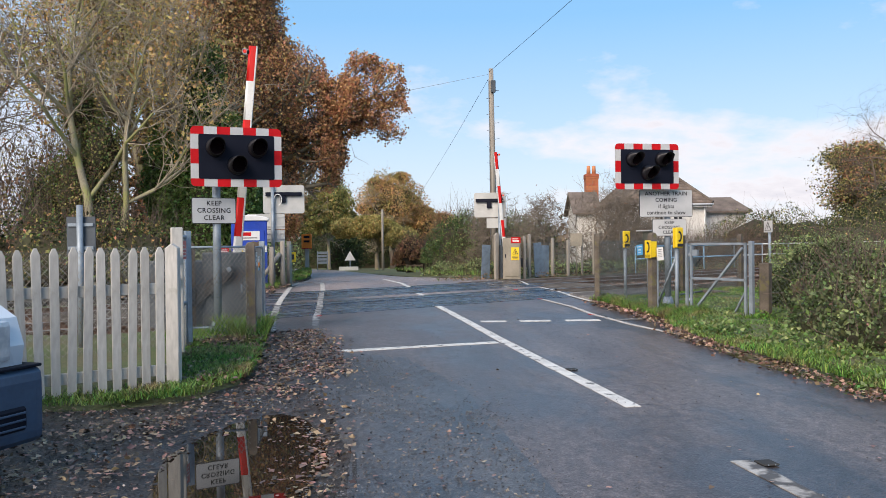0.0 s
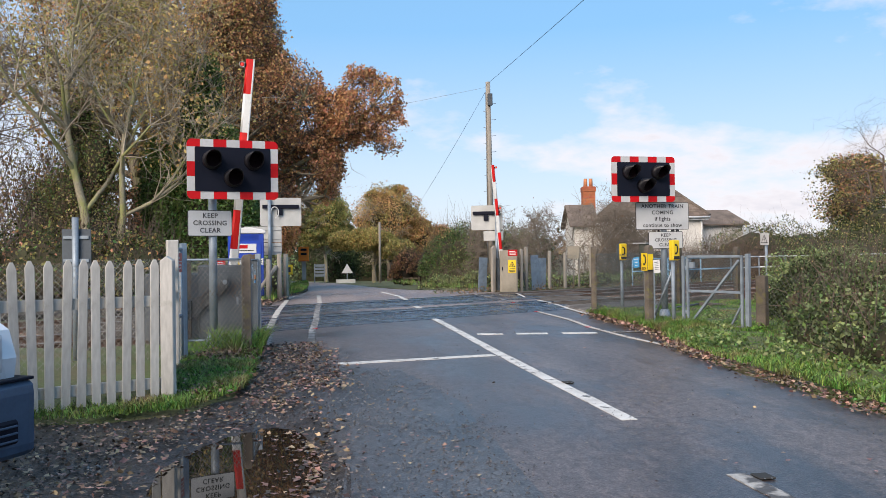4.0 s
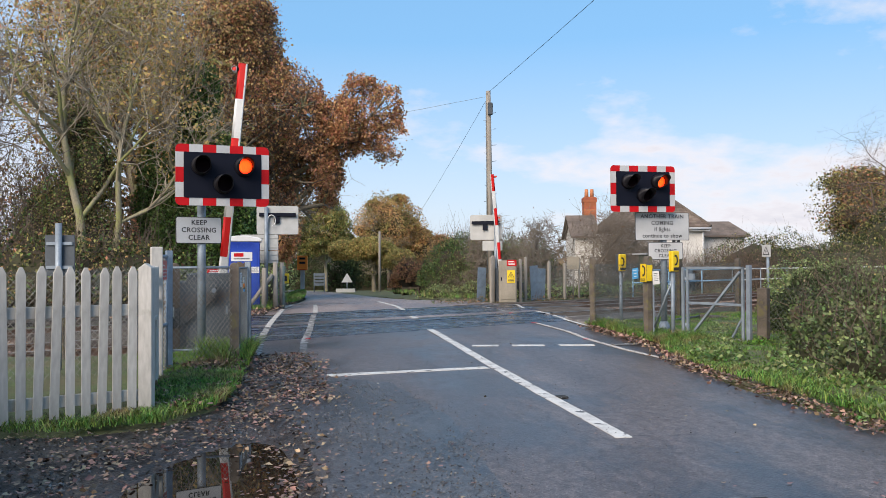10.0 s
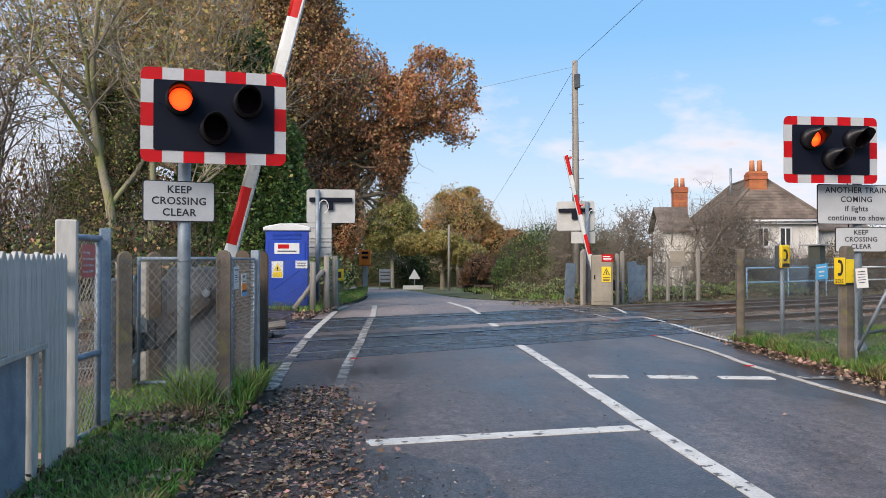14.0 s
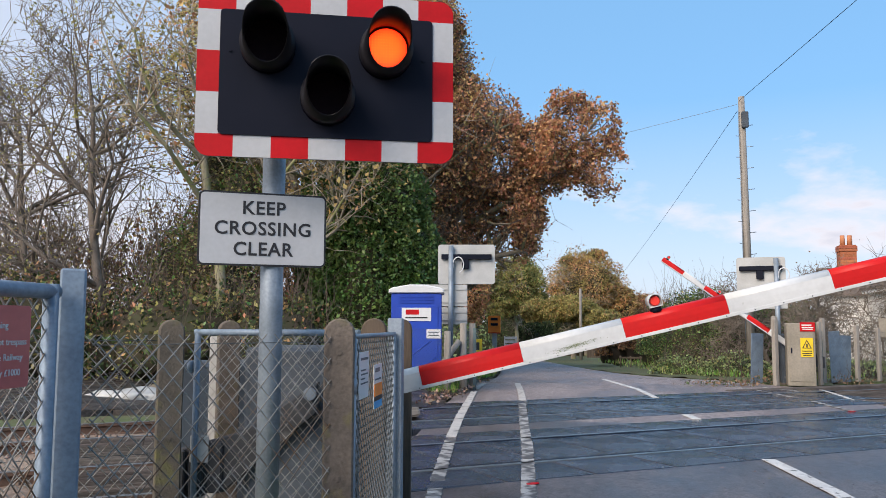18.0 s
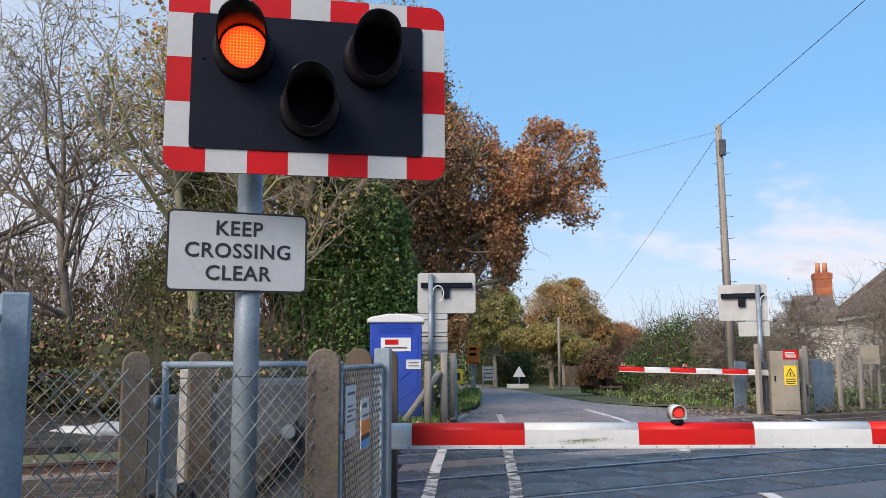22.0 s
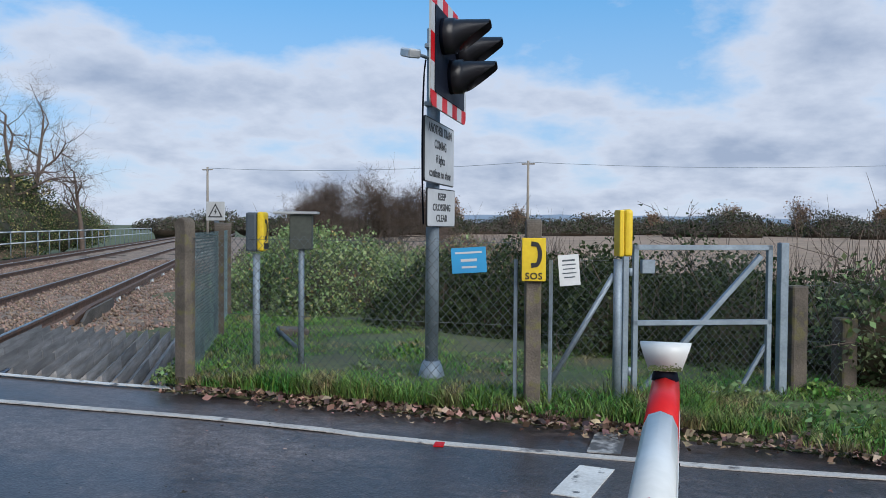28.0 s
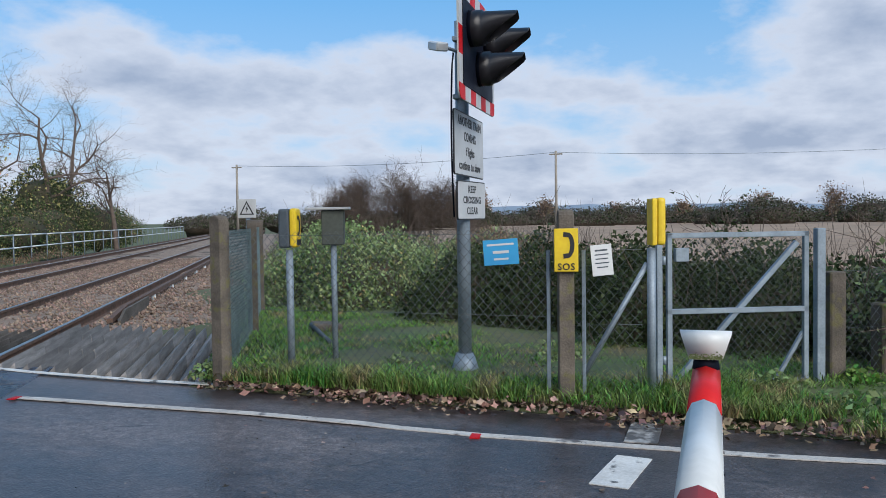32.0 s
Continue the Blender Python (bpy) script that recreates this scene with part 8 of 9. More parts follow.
bush("bush", [(-2.75, 27.6, 0.45, 0.65, 0.8, 0.75), (-3.6, 28.6, 0.6, 0.9, 0.9, 1.0), (-3.0, 31.0, 0.6, 0.9, 1.2, 0.9), (-4.3, 25.9, 0.5, 0.9, 0.7, 0.8)], 3800, 0.10, M["leaf_bramble"], "brambly bush beside the far verge", 54, twigs=300)

# trees down the lane: each crown is many tight clumps of leaves, dark cores painting shade in the gaps, open below
def lane_tree(foot, mains, mat, leaf, label, seed, clumps=16, n=1500, more=(), squash=0.55):
    x, y = foot
    g0 = zg(x, y)
    top = max(m[2] + m[5] for m in mains)
    tree("roadside_tree", (x, y, g0), (top - g0) * 0.9, 0.20, label, seed, kids=(4, 3, 3), spread=0.6, leaves=500, leaf=leaf, leaf_mat=mat, bare=0.3)
    rl = np.random.default_rng(seed + 300)
    lobes = []
    for cx, cy, cz, rx, ry, rz in mains:
        lobes.append((cx, cy, cz, rx * 0.84, ry * 0.84, rz * 0.84))
        for i in range(clumps):
            d = rl.normal(size=3)
            d /= np.linalg.norm(d)
            q = rl.uniform(0.50, 0.80)
            r = (rx + ry + rz) / 3 * rl.uniform(0.16, 0.32)
            lobes.append((cx + rx * q * d[0], cy + ry * q * d[1], cz + rz * q * d[2], r, r, r * squash * rl.uniform(0.8, 1.3)))
    bush("tree_crown", lobes, n * len(mains) * 14, leaf, mat, label, seed + 100, shell=0.20, more=more, category="tree")


lane_tree((2.6, 88), [(2.6, 88, 5.2, 4.2, 3.4, 4.0), (5.6, 88.5, 3.2, 2.4, 2.2, 2.6)], M["leaf_lane"], 0.17, "rounded brown and olive autumn tree beyond the lane", 61, clumps=26, more=((9000, 0.17, M["leaf_oak"]), (6000, 0.16, M["leaf_olive"])))
lane_tree((8.4, 91), [(8.2, 91, 2.6, 2.6, 2.4, 2.2)], M["leaf_oak"], 0.17, "low orange-brown tree behind the lane", 63, more=((4000, 0.17, M["leaf_lane"]),))
lane_tree((-3.3, 74), [(-3.2, 74, 4.5, 2.4, 2.3, 2.8), (-4.6, 73, 3.4, 1.6, 1.6, 1.9)], M["leaf_olive"], 0.15, "olive-green tree leaning over the lane", 64, clumps=20, more=((9000, 0.15, M["leaf_ivy"]), (5000, 0.15, M["leaf_lane"])))
lane_tree((-8.8, 72), [(-7.4, 72, 5.2, 2.6, 2.4, 3.6), (-10.5, 72, 6.0, 3.0, 2.6, 4.0)], M["leaf_lane"], 0.17, "tall brown tree beside the lane", 66, clumps=20, more=((8000, 0.17, M["leaf_oak"]),))
lane_tree((0.9, 63), [(0.4, 62.5, 2.4, 2.3, 1.7, 1.0), (2.6, 62, 1.6, 1.7, 1.5, 0.9), (-1.5, 63.5, 2.3, 1.3, 1.2, 0.9)], M["leaf_olive"], 0.13, "spreading golden-green tree with drooping tiers", 67, clumps=15, n=1100, squash=0.4, more=((9000, 0.13, M["leaf_gold"]), (6000, 0.13, M["leaf_lane"])))
lane_tree((-7.2, 58), [(-5.9, 58, 3.4, 1.9, 1.6, 3.4), (-7.8, 58.5, 5.0, 1.9, 1.8, 3.2)], M["leaf_oak"], 0.15, "brown leafy tree behind the orange camera box", 68, clumps=20, more=((5000, 0.15, M["leaf_olive"]),))
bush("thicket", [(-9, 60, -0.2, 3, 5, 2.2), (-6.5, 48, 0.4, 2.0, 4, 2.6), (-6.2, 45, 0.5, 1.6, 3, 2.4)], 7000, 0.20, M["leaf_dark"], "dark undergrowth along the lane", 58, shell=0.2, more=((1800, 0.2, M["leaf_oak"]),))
# the hollow's shade under the crowns is put into dark leaf colour
bush("thicket", [(1.0, 92, -1.2, 4.5, 2.2, 4.0), (6.5, 93, -1.2, 4.0, 2.2, 3.6), (-2.2, 80, -1.2, 1.9, 1.4, 3.6), (-9.8, 82, -1.2, 2.6, 2.0, 4.0), (-6.0, 102, -1.5, 6.0, 2.5, 5.5), (12, 95, -1.2, 4, 2, 3.2)], 34000, 0.22, M["leaf_dark"], "dark-leaved growth painting the shade under the lane trees", 59, shell=0.16, more=((2500, 0.2, M["leaf_ivy"]),))
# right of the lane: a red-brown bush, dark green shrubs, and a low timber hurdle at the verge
bush("bush", [(2.75, 48.4, 0.35, 0.85, 0.8, 1.25), (3.5, 48.0, 0.2, 0.8, 0.8, 1.0), (2.2, 48.8, -0.1, 0.6, 0.6, 0.7)], 4200, 0.11, M["leaf_oak"], "red-brown leafy bush beside the timber panels", 74, twigs=700, twig_len=0.8, core_mat=M["leaf_shade_brown"], more=((900, 0.10, M["leaf_far"]),))
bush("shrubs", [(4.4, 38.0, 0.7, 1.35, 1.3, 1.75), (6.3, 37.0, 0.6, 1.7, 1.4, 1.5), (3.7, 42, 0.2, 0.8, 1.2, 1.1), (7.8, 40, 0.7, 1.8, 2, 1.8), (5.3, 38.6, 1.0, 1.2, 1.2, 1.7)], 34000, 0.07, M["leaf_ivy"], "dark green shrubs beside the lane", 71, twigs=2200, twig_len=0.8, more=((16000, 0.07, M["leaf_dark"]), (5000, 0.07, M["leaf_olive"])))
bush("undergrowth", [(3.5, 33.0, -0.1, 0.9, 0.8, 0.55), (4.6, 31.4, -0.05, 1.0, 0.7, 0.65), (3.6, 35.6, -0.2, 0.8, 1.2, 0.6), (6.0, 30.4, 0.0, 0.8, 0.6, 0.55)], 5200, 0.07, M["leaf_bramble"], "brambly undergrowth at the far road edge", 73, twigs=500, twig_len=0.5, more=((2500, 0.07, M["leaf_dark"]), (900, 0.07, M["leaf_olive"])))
bush("shrubs", [(5.8, 46, 0.5, 1.6, 2.0, 1.9), (7.6, 46, 0.4, 1.8, 2.0, 1.6), (6.4, 56, 0.4, 2.4, 2.0, 2.4)], 3000, 0.14, M["leaf_far"], "brown twiggy shrubs behind the barrier", 72, twigs=1300, twig_len=1.5, core_mat=M["leaf_shade_brown"], shell=0.3)
hd = thing("hurdle", pose(2.15, 40.0, zg(0, 40)), "low dark timber hurdle on the verge", "fence")
for x in (0.03, 0.40, 0.77):
    bm = B()
    tube(bm, (x, 0, -0.1), (x, 0, 0.46), 0.032, 0.028, 8)
    part("post", bm, M["wood_brown"], hd)
for z in (0.18, 0.36):
    bm = B()
    box(bm, -0.02, -0.05, z, 0.82, -0.028, z + 0.065, 0.004)
    part("rail", bm, M["wood_brown"], hd)
for x, y, h, sd in ((7.8, 33.6, 3.4, 81), (10.2, 35.8, 4.3, 82), (11.4, 36.6, 3.6, 83), (6.4, 35.0, 3.2, 84), (13.6, 38.6, 3.0, 85)):
    tree("bare_tree", (x, y, zg(x, y)), h, 0.085, "small bare grey-brown tree before the house", sd, kids=(4, 3, 2), spread=0.72, bare=0.12, up=0.05, ratio=0.68, wob=0.28, rmin=0.009, bark=M["grey_twig"], twig_mat=M["grey_twig"], leaves=60, leaf=0.07, leaf_mat=M["leaf_far"])
bush("low_growth", [(7.5, 31.6, 0.1, 1.2, 0.6, 0.4), (9.6, 32.8, 0.1, 1.3, 0.6, 0.4), (12.0, 34.0, 0.1, 1.6, 0.7, 0.45)], 2600, 0.08, M["leaf_bramble"], "low weeds and ivy behind the fence", 87, twigs=300)
# hedge behind the railing
hb = []
for i in range(9):
    u = 40.0 + i * 4.6
    x, y = uv_to_xy(u, 23.9 + 0.6 * math.sin(i * 1.7))
    hb.append((x, y, 0.9, 2.9, 1.7, 1.75 + 0.35 * math.sin(i * 2.3)))
bush("hedge", hb, 42000, 0.085, M["leaf_dark"], "long dark green hedge behind the railing", 91, twigs=2600, twig_len=1.0, more=((9000, 0.085, M["leaf_olive"]), (9000, 0.085, M["leaf_ivy"]), (5000, 0.08, M["leaf_far"])))
hb = []
for i in range(4):
    u = 31.5 + i * 2.9
    x, y = uv_to_xy(u, 25.6 + 0.5 * math.sin(i * 2.1))
    hb.append((x, y, -0.3, 1.9, 1.1, 0.9 + 0.22 * i))
hb += [(14.2, 39.6, -0.2, 1.1, 0.8, 1.3), (15.6, 40.4, -0.2, 1.2, 0.9, 1.5), (17.4, 38.6, 0.0, 1.7, 1.1, 1.9), (19.8, 40.2, 0.0, 1.9, 1.1, 1.9), (16.6, 41.6, 0.0, 1.4, 0.8, 1.5), (13.2, 37.6, -0.2, 0.8, 0.7, 0.9)]
bush("bare_hedge", hb, 2600, 0.09, M["leaf_far"], "brown bare hedge below the house", 92, twigs=3800, twig_len=1.1, core_mat=M["leaf_shade_brown"])
# round oak and dead trees beyond the railing
tree("oak_tree", (43.6, 71.0, zg(0, 71)), 11.5, 0.36, "broad oak with sparse brown and green leaves", 101, kids=(4, 3, 3, 3), spread=0.72, leaves=7000, leaf=0.20, leaf_mat=M["leaf_olive"], cluster=0.32, bare=0.2, ratio=0.58, twig_mat=M["dark_twig"], uneven=0.2, aspect=0.8,
     within=ell((0.5, 0, 7.4, 4.6, 4.2, 3.5), (-4.2, 0, 5.4, 2.6, 2.4, 1.8), (4.6, 0, 6.0, 2.6, 2.4, 2.0), (-1.8, 0, 8.8, 2.4, 2.2, 2.0)), extra=[(6500, 0.20, M["leaf_oak"], 0.32, lambda T: T[:, 0] > -1.5), (3500, 0.20, M["leaf_dark"], 0.32, None)])
for x, y, h, sd in ((39.5, 60.0, 10.6, 102), (33.8, 50.2, 10.4, 103), (36.6, 51.8, 11.4, 104), (42.0, 53.0, 7.2, 105)):
    tree("bare_tree", (x, y, zg(x, y)), h, 0.20, "bare dark tree beside the railway", sd, kids=(1, 2, 2, 1), spread=0.62, bare=0.3, up=0.12, ratio=0.66, wob=0.24, bark=M["dark_twig"], twig_mat=M["dark_twig"])
bush("ivy_mass", [(33.6, 50.6, 2.2, 1.6, 1.6, 2.6), (36.4, 52.0, 2.0, 1.9, 1.6, 2.4), (31.2, 50.4, 1.2, 2.4, 1.8, 1.9)], 16000, 0.11, M["leaf_dark"], "ivy-covered growth below bare trees", 106, more=((1800, 0.18, M["leaf_olive"]),))

# brambles on the right of the road and the mound inside the fence
bush("bramble_mound", [(11.7, 19.4, 0.0, 1.5, 1.3, 1.34), (12.9, 20.2, 0.0, 1.5, 1.3, 1.25), (11.2, 17.9, 0.0, 1.3, 1.1, 1.0), (12.8, 18.4, 0.0, 1.7, 1.4, 1.05), (10.3, 18.2, 0.0, 1.0, 0.9, 1.25)], 62000, 0.052, M["leaf_bramble"], "rounded mound of brambles inside the fence", 111, twigs=700, twig_len=0.45, shell=0.14, more=((9000, 0.05, M["leaf_ivy"]), (1500, 0.05, M["leaf_gold"])))
bush("bramble_mound", [(9.6, 16.2, 0.0, 1.0, 0.9, 1.02), (9.4, 15.1, 0.0, 1.1, 0.9, 1.12), (8.3, 13.8, 0.0, 1.05, 0.8, 1.15), (8.1, 12.7, 0.0, 1.05, 0.85, 1.12), (8.0, 11.9, 0.0, 0.95, 0.7, 0.95), (10.4, 14.6, 0.0, 1.3, 1.2, 1.0), (7.2, 11.4, 0.0, 0.6, 0.5, 0.6)], 60000, 0.052, M["leaf_dark"], "dark brambles behind the mesh fence", 112, twigs=400, twig_len=0.5)
bush("bramble_hedge", [(7.6, 11.2, 0.0, 0.85, 0.7, 0.85), (7.7, 9.8, 0.3, 1.2, 1.1, 1.30), (7.4, 8.4, 0.3, 1.3, 1.1, 1.32), (8.8, 11.3, 0.0, 1.2, 1.0, 0.9), (9.2, 9.2, 0.3, 1.4, 1.4, 1.35), (7.6, 6.8, 0.3, 1.5, 1.2, 1.25), (9.0, 6.8, 0.2, 1.6, 1.4, 1.3), (7.1, 11.55, 0.25, 0.55, 0.55, 0.85), (6.95, 10.7, 0.2, 0.6, 0.7, 0.85), (6.35, 10.1, 0.05, 0.65, 0.8, 0.80), (6.05, 8.5, 0.05, 0.68, 0.9, 0.85), (5.95, 7.0, 0.05, 0.68, 0.9, 0.80), (6.0, 5.4, 0.05, 0.7, 0.9, 0.8), (7.4, 5.0, 0.2, 1.5, 1.4, 1.1), (7.6, 2.5, 0.2, 1.6, 1.8, 1.1)], 76000, 0.055, M["leaf_sage"], "sprawling bramble hedge beside the road", 113, twigs=2600, twig_len=0.7, more=((20000, 0.055, M["leaf_bramble"]), (9000, 0.055, M["leaf_ivy"]), (2500, 0.05, M["dry"])), shell=0.18)
tree("sapling", (8.1, 13.0, 0), 1.5, 0.013, "leggy shoot with a few leaves above the brambles", 177, kids=(2, 1, 1), spread=0.4, bare=0.45, leaves=45, leaf=0.06, leaf_mat=M["leaf_dark"], cluster=0.06, twig_mat=M["dark_twig"])
bush("scrub", [(19.5, 17.5, 0.0, 2.4, 1.2, 0.7), (25.0, 21.0, 0.0, 3.5, 1.6, 1.0), (12.8, 12.0, 0.0, 2.0, 1.2, 0.45), (13.0, 19.0, 0.0, 1.6, 1.2, 0.9)], 8000, 0.10, M["leaf_far"], "brown scrub along the field edge", 114, twigs=1200, twig_len=0.9, core_mat=M["leaf_shade_brown"], more=((3000, 0.12, M["leaf_bramble"]),))
for x, y, h, sd in ((29.0, 28.2, 3.0, 121), (30.5, 27.2, 3.2, 122), (32.0, 26.2, 2.9, 123), (34.0, 25.4, 2.6, 124), (28.0, 28.6, 2.5, 125)):
    tree("bare_shrub", (x, y, 0), h * 0.82, 0.05, "bare reddish-brown shrub beside the railway", sd, kids=(3, 3, 2, 2), spread=0.5, bare=0.05, up=0.12, ratio=0.75, twig_mat=M["dark_twig"])
# far hedgerows and woods across the field
fb = []
for i in range(26):
    a = radians(-34 + i * 2.9)
    D = 150 + 18 * math.sin(i * 1.9)
    fb.append((D * math.cos(a), 12 + D * math.sin(a), 0.4, 4.5, 7.0, 3.1 + 0.9 * math.sin(i * 2.7)))
bush("far_hedgerow", fb, 60000, 0.34, M["leaf_hedgerow"], "far brown and green hedgerow across the field", 131, twigs=3000, twig_len=1.2, more=((26000, 0.34, M["leaf_dark"]),), category="hedgerow", core_mat=M["leaf_shade_brown"])
for k in range(9):
    a = radians(-8 + k * 4.6)
    D = 150 + 25 * math.sin(k * 3.1)
    tree("far_tree", (D * math.cos(a), 12 + D * math.sin(a), 0), 4.6 + 1.3 * math.sin(k * 1.3), 0.2, "far bare tree in the hedgerow", 140 + k, kids=(4, 3, 3), spread=0.6, bare=0.15, leaves=400 if k % 3 else 1100, leaf=0.35, leaf_mat=M["leaf_far"], twig_mat=M["dark_twig"])
# distant woods on every side close the view
wb = []
for i in range(44):
    a = 2 * math.pi * i / 44
    if -0.70 < math.atan2(math.sin(a), math.cos(a)) < 0.75:
        continue
    D = 260 if -0.2 < math.sin(a) else 220
    wb.append((D * math.cos(a), D * math.sin(a), -1.5, 22, 14, 9 + 3 * math.sin(i * 2.2)))
bush("far_wood", wb, 12000, 1.8, M["leaf_far"], "distant brown autumn woodland", 151, category="woodland", more=((7000, 1.8, M["leaf_dark"]),), core_mat=M["leaf_shade_brown"])
# hills on the horizon, the haze of distance put into their blue-grey colour
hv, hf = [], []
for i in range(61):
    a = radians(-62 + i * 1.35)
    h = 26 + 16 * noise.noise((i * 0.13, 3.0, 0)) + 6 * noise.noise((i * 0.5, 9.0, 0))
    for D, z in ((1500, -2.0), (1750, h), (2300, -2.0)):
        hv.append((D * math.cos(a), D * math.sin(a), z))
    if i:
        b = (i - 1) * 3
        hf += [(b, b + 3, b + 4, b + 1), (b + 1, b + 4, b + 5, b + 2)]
tagged(raw("hills", hv, hf, M["hill"], smooth=True), "low distant hills tinted blue for haze", "hills", kind="structure")
# power poles across the field
for x, y in ((60.5, 27.9), (69.0, -3.0), (60.0, 56.4), (78, -34)):
    s = thing("power_pole", pose(x, y, 0), "slim power pole far across the field", "power pole", "power poles")
    bm = B()
    tube(bm, (0, 0, 0), (0, 0, 6.4), 0.12, 0.09, 8)
    part("pole", bm, M["pole_wood"], s)
    bm = B()
    box(bm, -0.06, -0.5, 6.1, 0.06, 0.5, 6.2)
    part("crossarm", bm, M["pole_wood"], s)
for a, b in (((60.0, 56.4), (60.5, 27.9)), ((60.5, 27.9), (69.0, -3.0)), ((69.0, -3.0), (78, -34))):
    w = wire_line("power_line", (*a, 6.3), (*b, 6.3), 0.4, 0.018, M["galv"])
    tagged(w, "thin power line across the field", "wire", "wires")

# ---- grass blades and fallen leaves ----
def grass(name, pts, n, h, label, seed, z=0.06, mat=None, lean=0.35, w=0.006):
    """Blades inside an outline: a tapered bent strip of two quads each."""
    rng = np.random.default_rng(seed)
    poly = np.array(pts, float)
    lo, hi = poly.min(0), poly.max(0)
    P = rng.uniform(lo, hi, (int(n * 2.6), 2))
    inside = np.zeros(len(P), bool)
    for p, q in zip(poly, np.roll(poly, -1, 0)):
        cond = (p[1] > P[:, 1]) != (q[1] > P[:, 1])
        with np.errstate(divide="ignore", invalid="ignore"):
            inside ^= cond & (P[:, 0] < (q[0] - p[0]) * (P[:, 1] - p[1]) / (q[1] - p[1]) + p[0])
    P = P[inside][:n]
    # tufts: fewer blades in the gaps of a noise
    keep = np.array([noise.noise((x * 1.6, y * 1.6, seed)) + rng.uniform(-0.5, 0.6) > -0.12 for x, y in P])
    P = P[keep]
    m = len(P)
    hh = h * rng.uniform(0.35, 1.25, m) * np.array([1 + 0.7 * noise.noise((x * 1.1, y * 1.1, seed + 3.0)) for x, y in P])
    a = rng.uniform(0, 2 * math.pi, m)
    b = a + rng.uniform(-0.6, 0.6, m)
    side = np.stack([np.cos(a), np.sin(a), np.zeros(m)], 1) * w
    fwd = np.stack([-np.sin(b), np.cos(b), np.zeros(m)], 1)
    o = np.column_stack([P, np.full(m, z)])
    bend = (lean * hh * rng.uniform(0.2, 1.6, m))[:, None]
    mid = o + fwd * bend * 0.35 + np.array([0, 0, 1]) * (hh * 0.6)[:, None]
    tip = o + fwd * bend + np.array([0, 0, 1]) * (hh * 0.95)[:, None]
    V = np.stack([o - side, o + side, mid + side * 0.8, mid - side * 0.8, tip + side * 0.15, tip - side * 0.15], 1).reshape(-1, 3)
    base = (np.arange(m) * 6)[:, None]
    F = np.concatenate([base + np.array([[0, 1, 2, 3]]), base + np.array([[3, 2, 4, 5]])])
    return tagged(raw(name, V, F, mat or M["grass"]), label, "grass", kind="stuff")


grass("grass", [(-1.7, 7.0), (-0.95, 7.25), (-0.64, 8.2), (-0.68, 9.3), (-0.9, 11.2), (-1.0, 12.6), (-1.4, 13.0), (-2.6, 12.2), (-1.75, 10.2), (-1.25, 7.9)], 40000, 0.075, "green grass of the verge beside the fence", 1, lean=0.9, w=0.0045)
grass("grass", [(-0.95, 10.3), (-0.80, 10.7), (-0.95, 12.4), (-1.3, 12.5), (-1.6, 11.4)], 5000, 0.24, "long grass tufts at the foot of the fence", 2, lean=0.8, w=0.005)
grass("grass", [(-6.0, 6.95), (-1.6, 6.92), (-1.0, 7.2), (-1.3, 7.9), (-2.2, 7.4), (-6.0, 5.4)], 11000, 0.06, "short muddy grass before the picket fence", 3, lean=0.9, w=0.0045)
grass("grass", [(5.05, 17.0), (5.08, 14.0), (5.05, 12.4), (5.6, 12.0), (5.9, 13.0), (5.6, 14.4), (5.45, 17.0)], 17000, 0.125, "rough long grass along the mesh fence", 4, lean=0.9, w=0.0045)
grass("grass", [(5.4, 16.9), (5.5, 13.6), (6.2, 12.2), (7.4, 12.0), (7.7, 14.0), (7.6, 15.2), (9.2, 16.6), (10.6, 18.4), (9.4, 19.6), (6.0, 17.3)], 75000, 0.075, "green grass inside the fence", 5, lean=0.9, w=0.006)
grass("grass", [(5.85, 12.5), (6.3, 11.4), (7.3, 11.0), (7.5, 12.2), (6.5, 13.0)], 9000, 0.09, "weedy grass beside the gate", 9, lean=0.9, w=0.006)
grass("grass", [(4.85, 12.2), (4.72, 11.2), (4.62, 9.6), (4.7, 6.6), (4.95, 3.0), (6.4, 3.0), (6.2, 7.0), (6.1, 9.5), (6.4, 11.2), (5.8, 12.3)], 38000, 0.075, "green grass of the roadside verge", 6, lean=0.9, w=0.005)
grass("grass", [(-2.1, 23.4), (-2.05, 26.6), (-1.75, 28.8), (-1.9, 33), (-3.2, 34), (-3.0, 27.5), (-4.4, 24.0)], 9000, 0.16, "grass around the far fence and toilet", 7)
grass("grass", [(-2.05, 27.0), (-1.80, 28.6), (-1.78, 31.0), (-1.92, 34.0), (-2.25, 38.0), (-2.7, 38.0), (-2.6, 33.0), (-2.6, 28.0)], 16000, 0.10, "bright short grass at the foot of the camera box", 27, w=0.010)
grass("grass", [(4.6, 28.6), (2.7, 31.3), (1.8, 34.2), (1.2, 38), (4.5, 36.5), (8.0, 33), (10.5, 33), (9.0, 31.2), (5.8, 28.8)], 4000, 0.13, "rough grass beyond the crossing", 8, w=0.008)


PUDDLE = np.array([(-0.62, 3.5), (-0.78, 5.0), (-0.84, 5.7), (-0.55, 6.7), (-0.02, 7.06), (0.14, 6.8), (0.12, 5.6), (0.12, 3.5)])


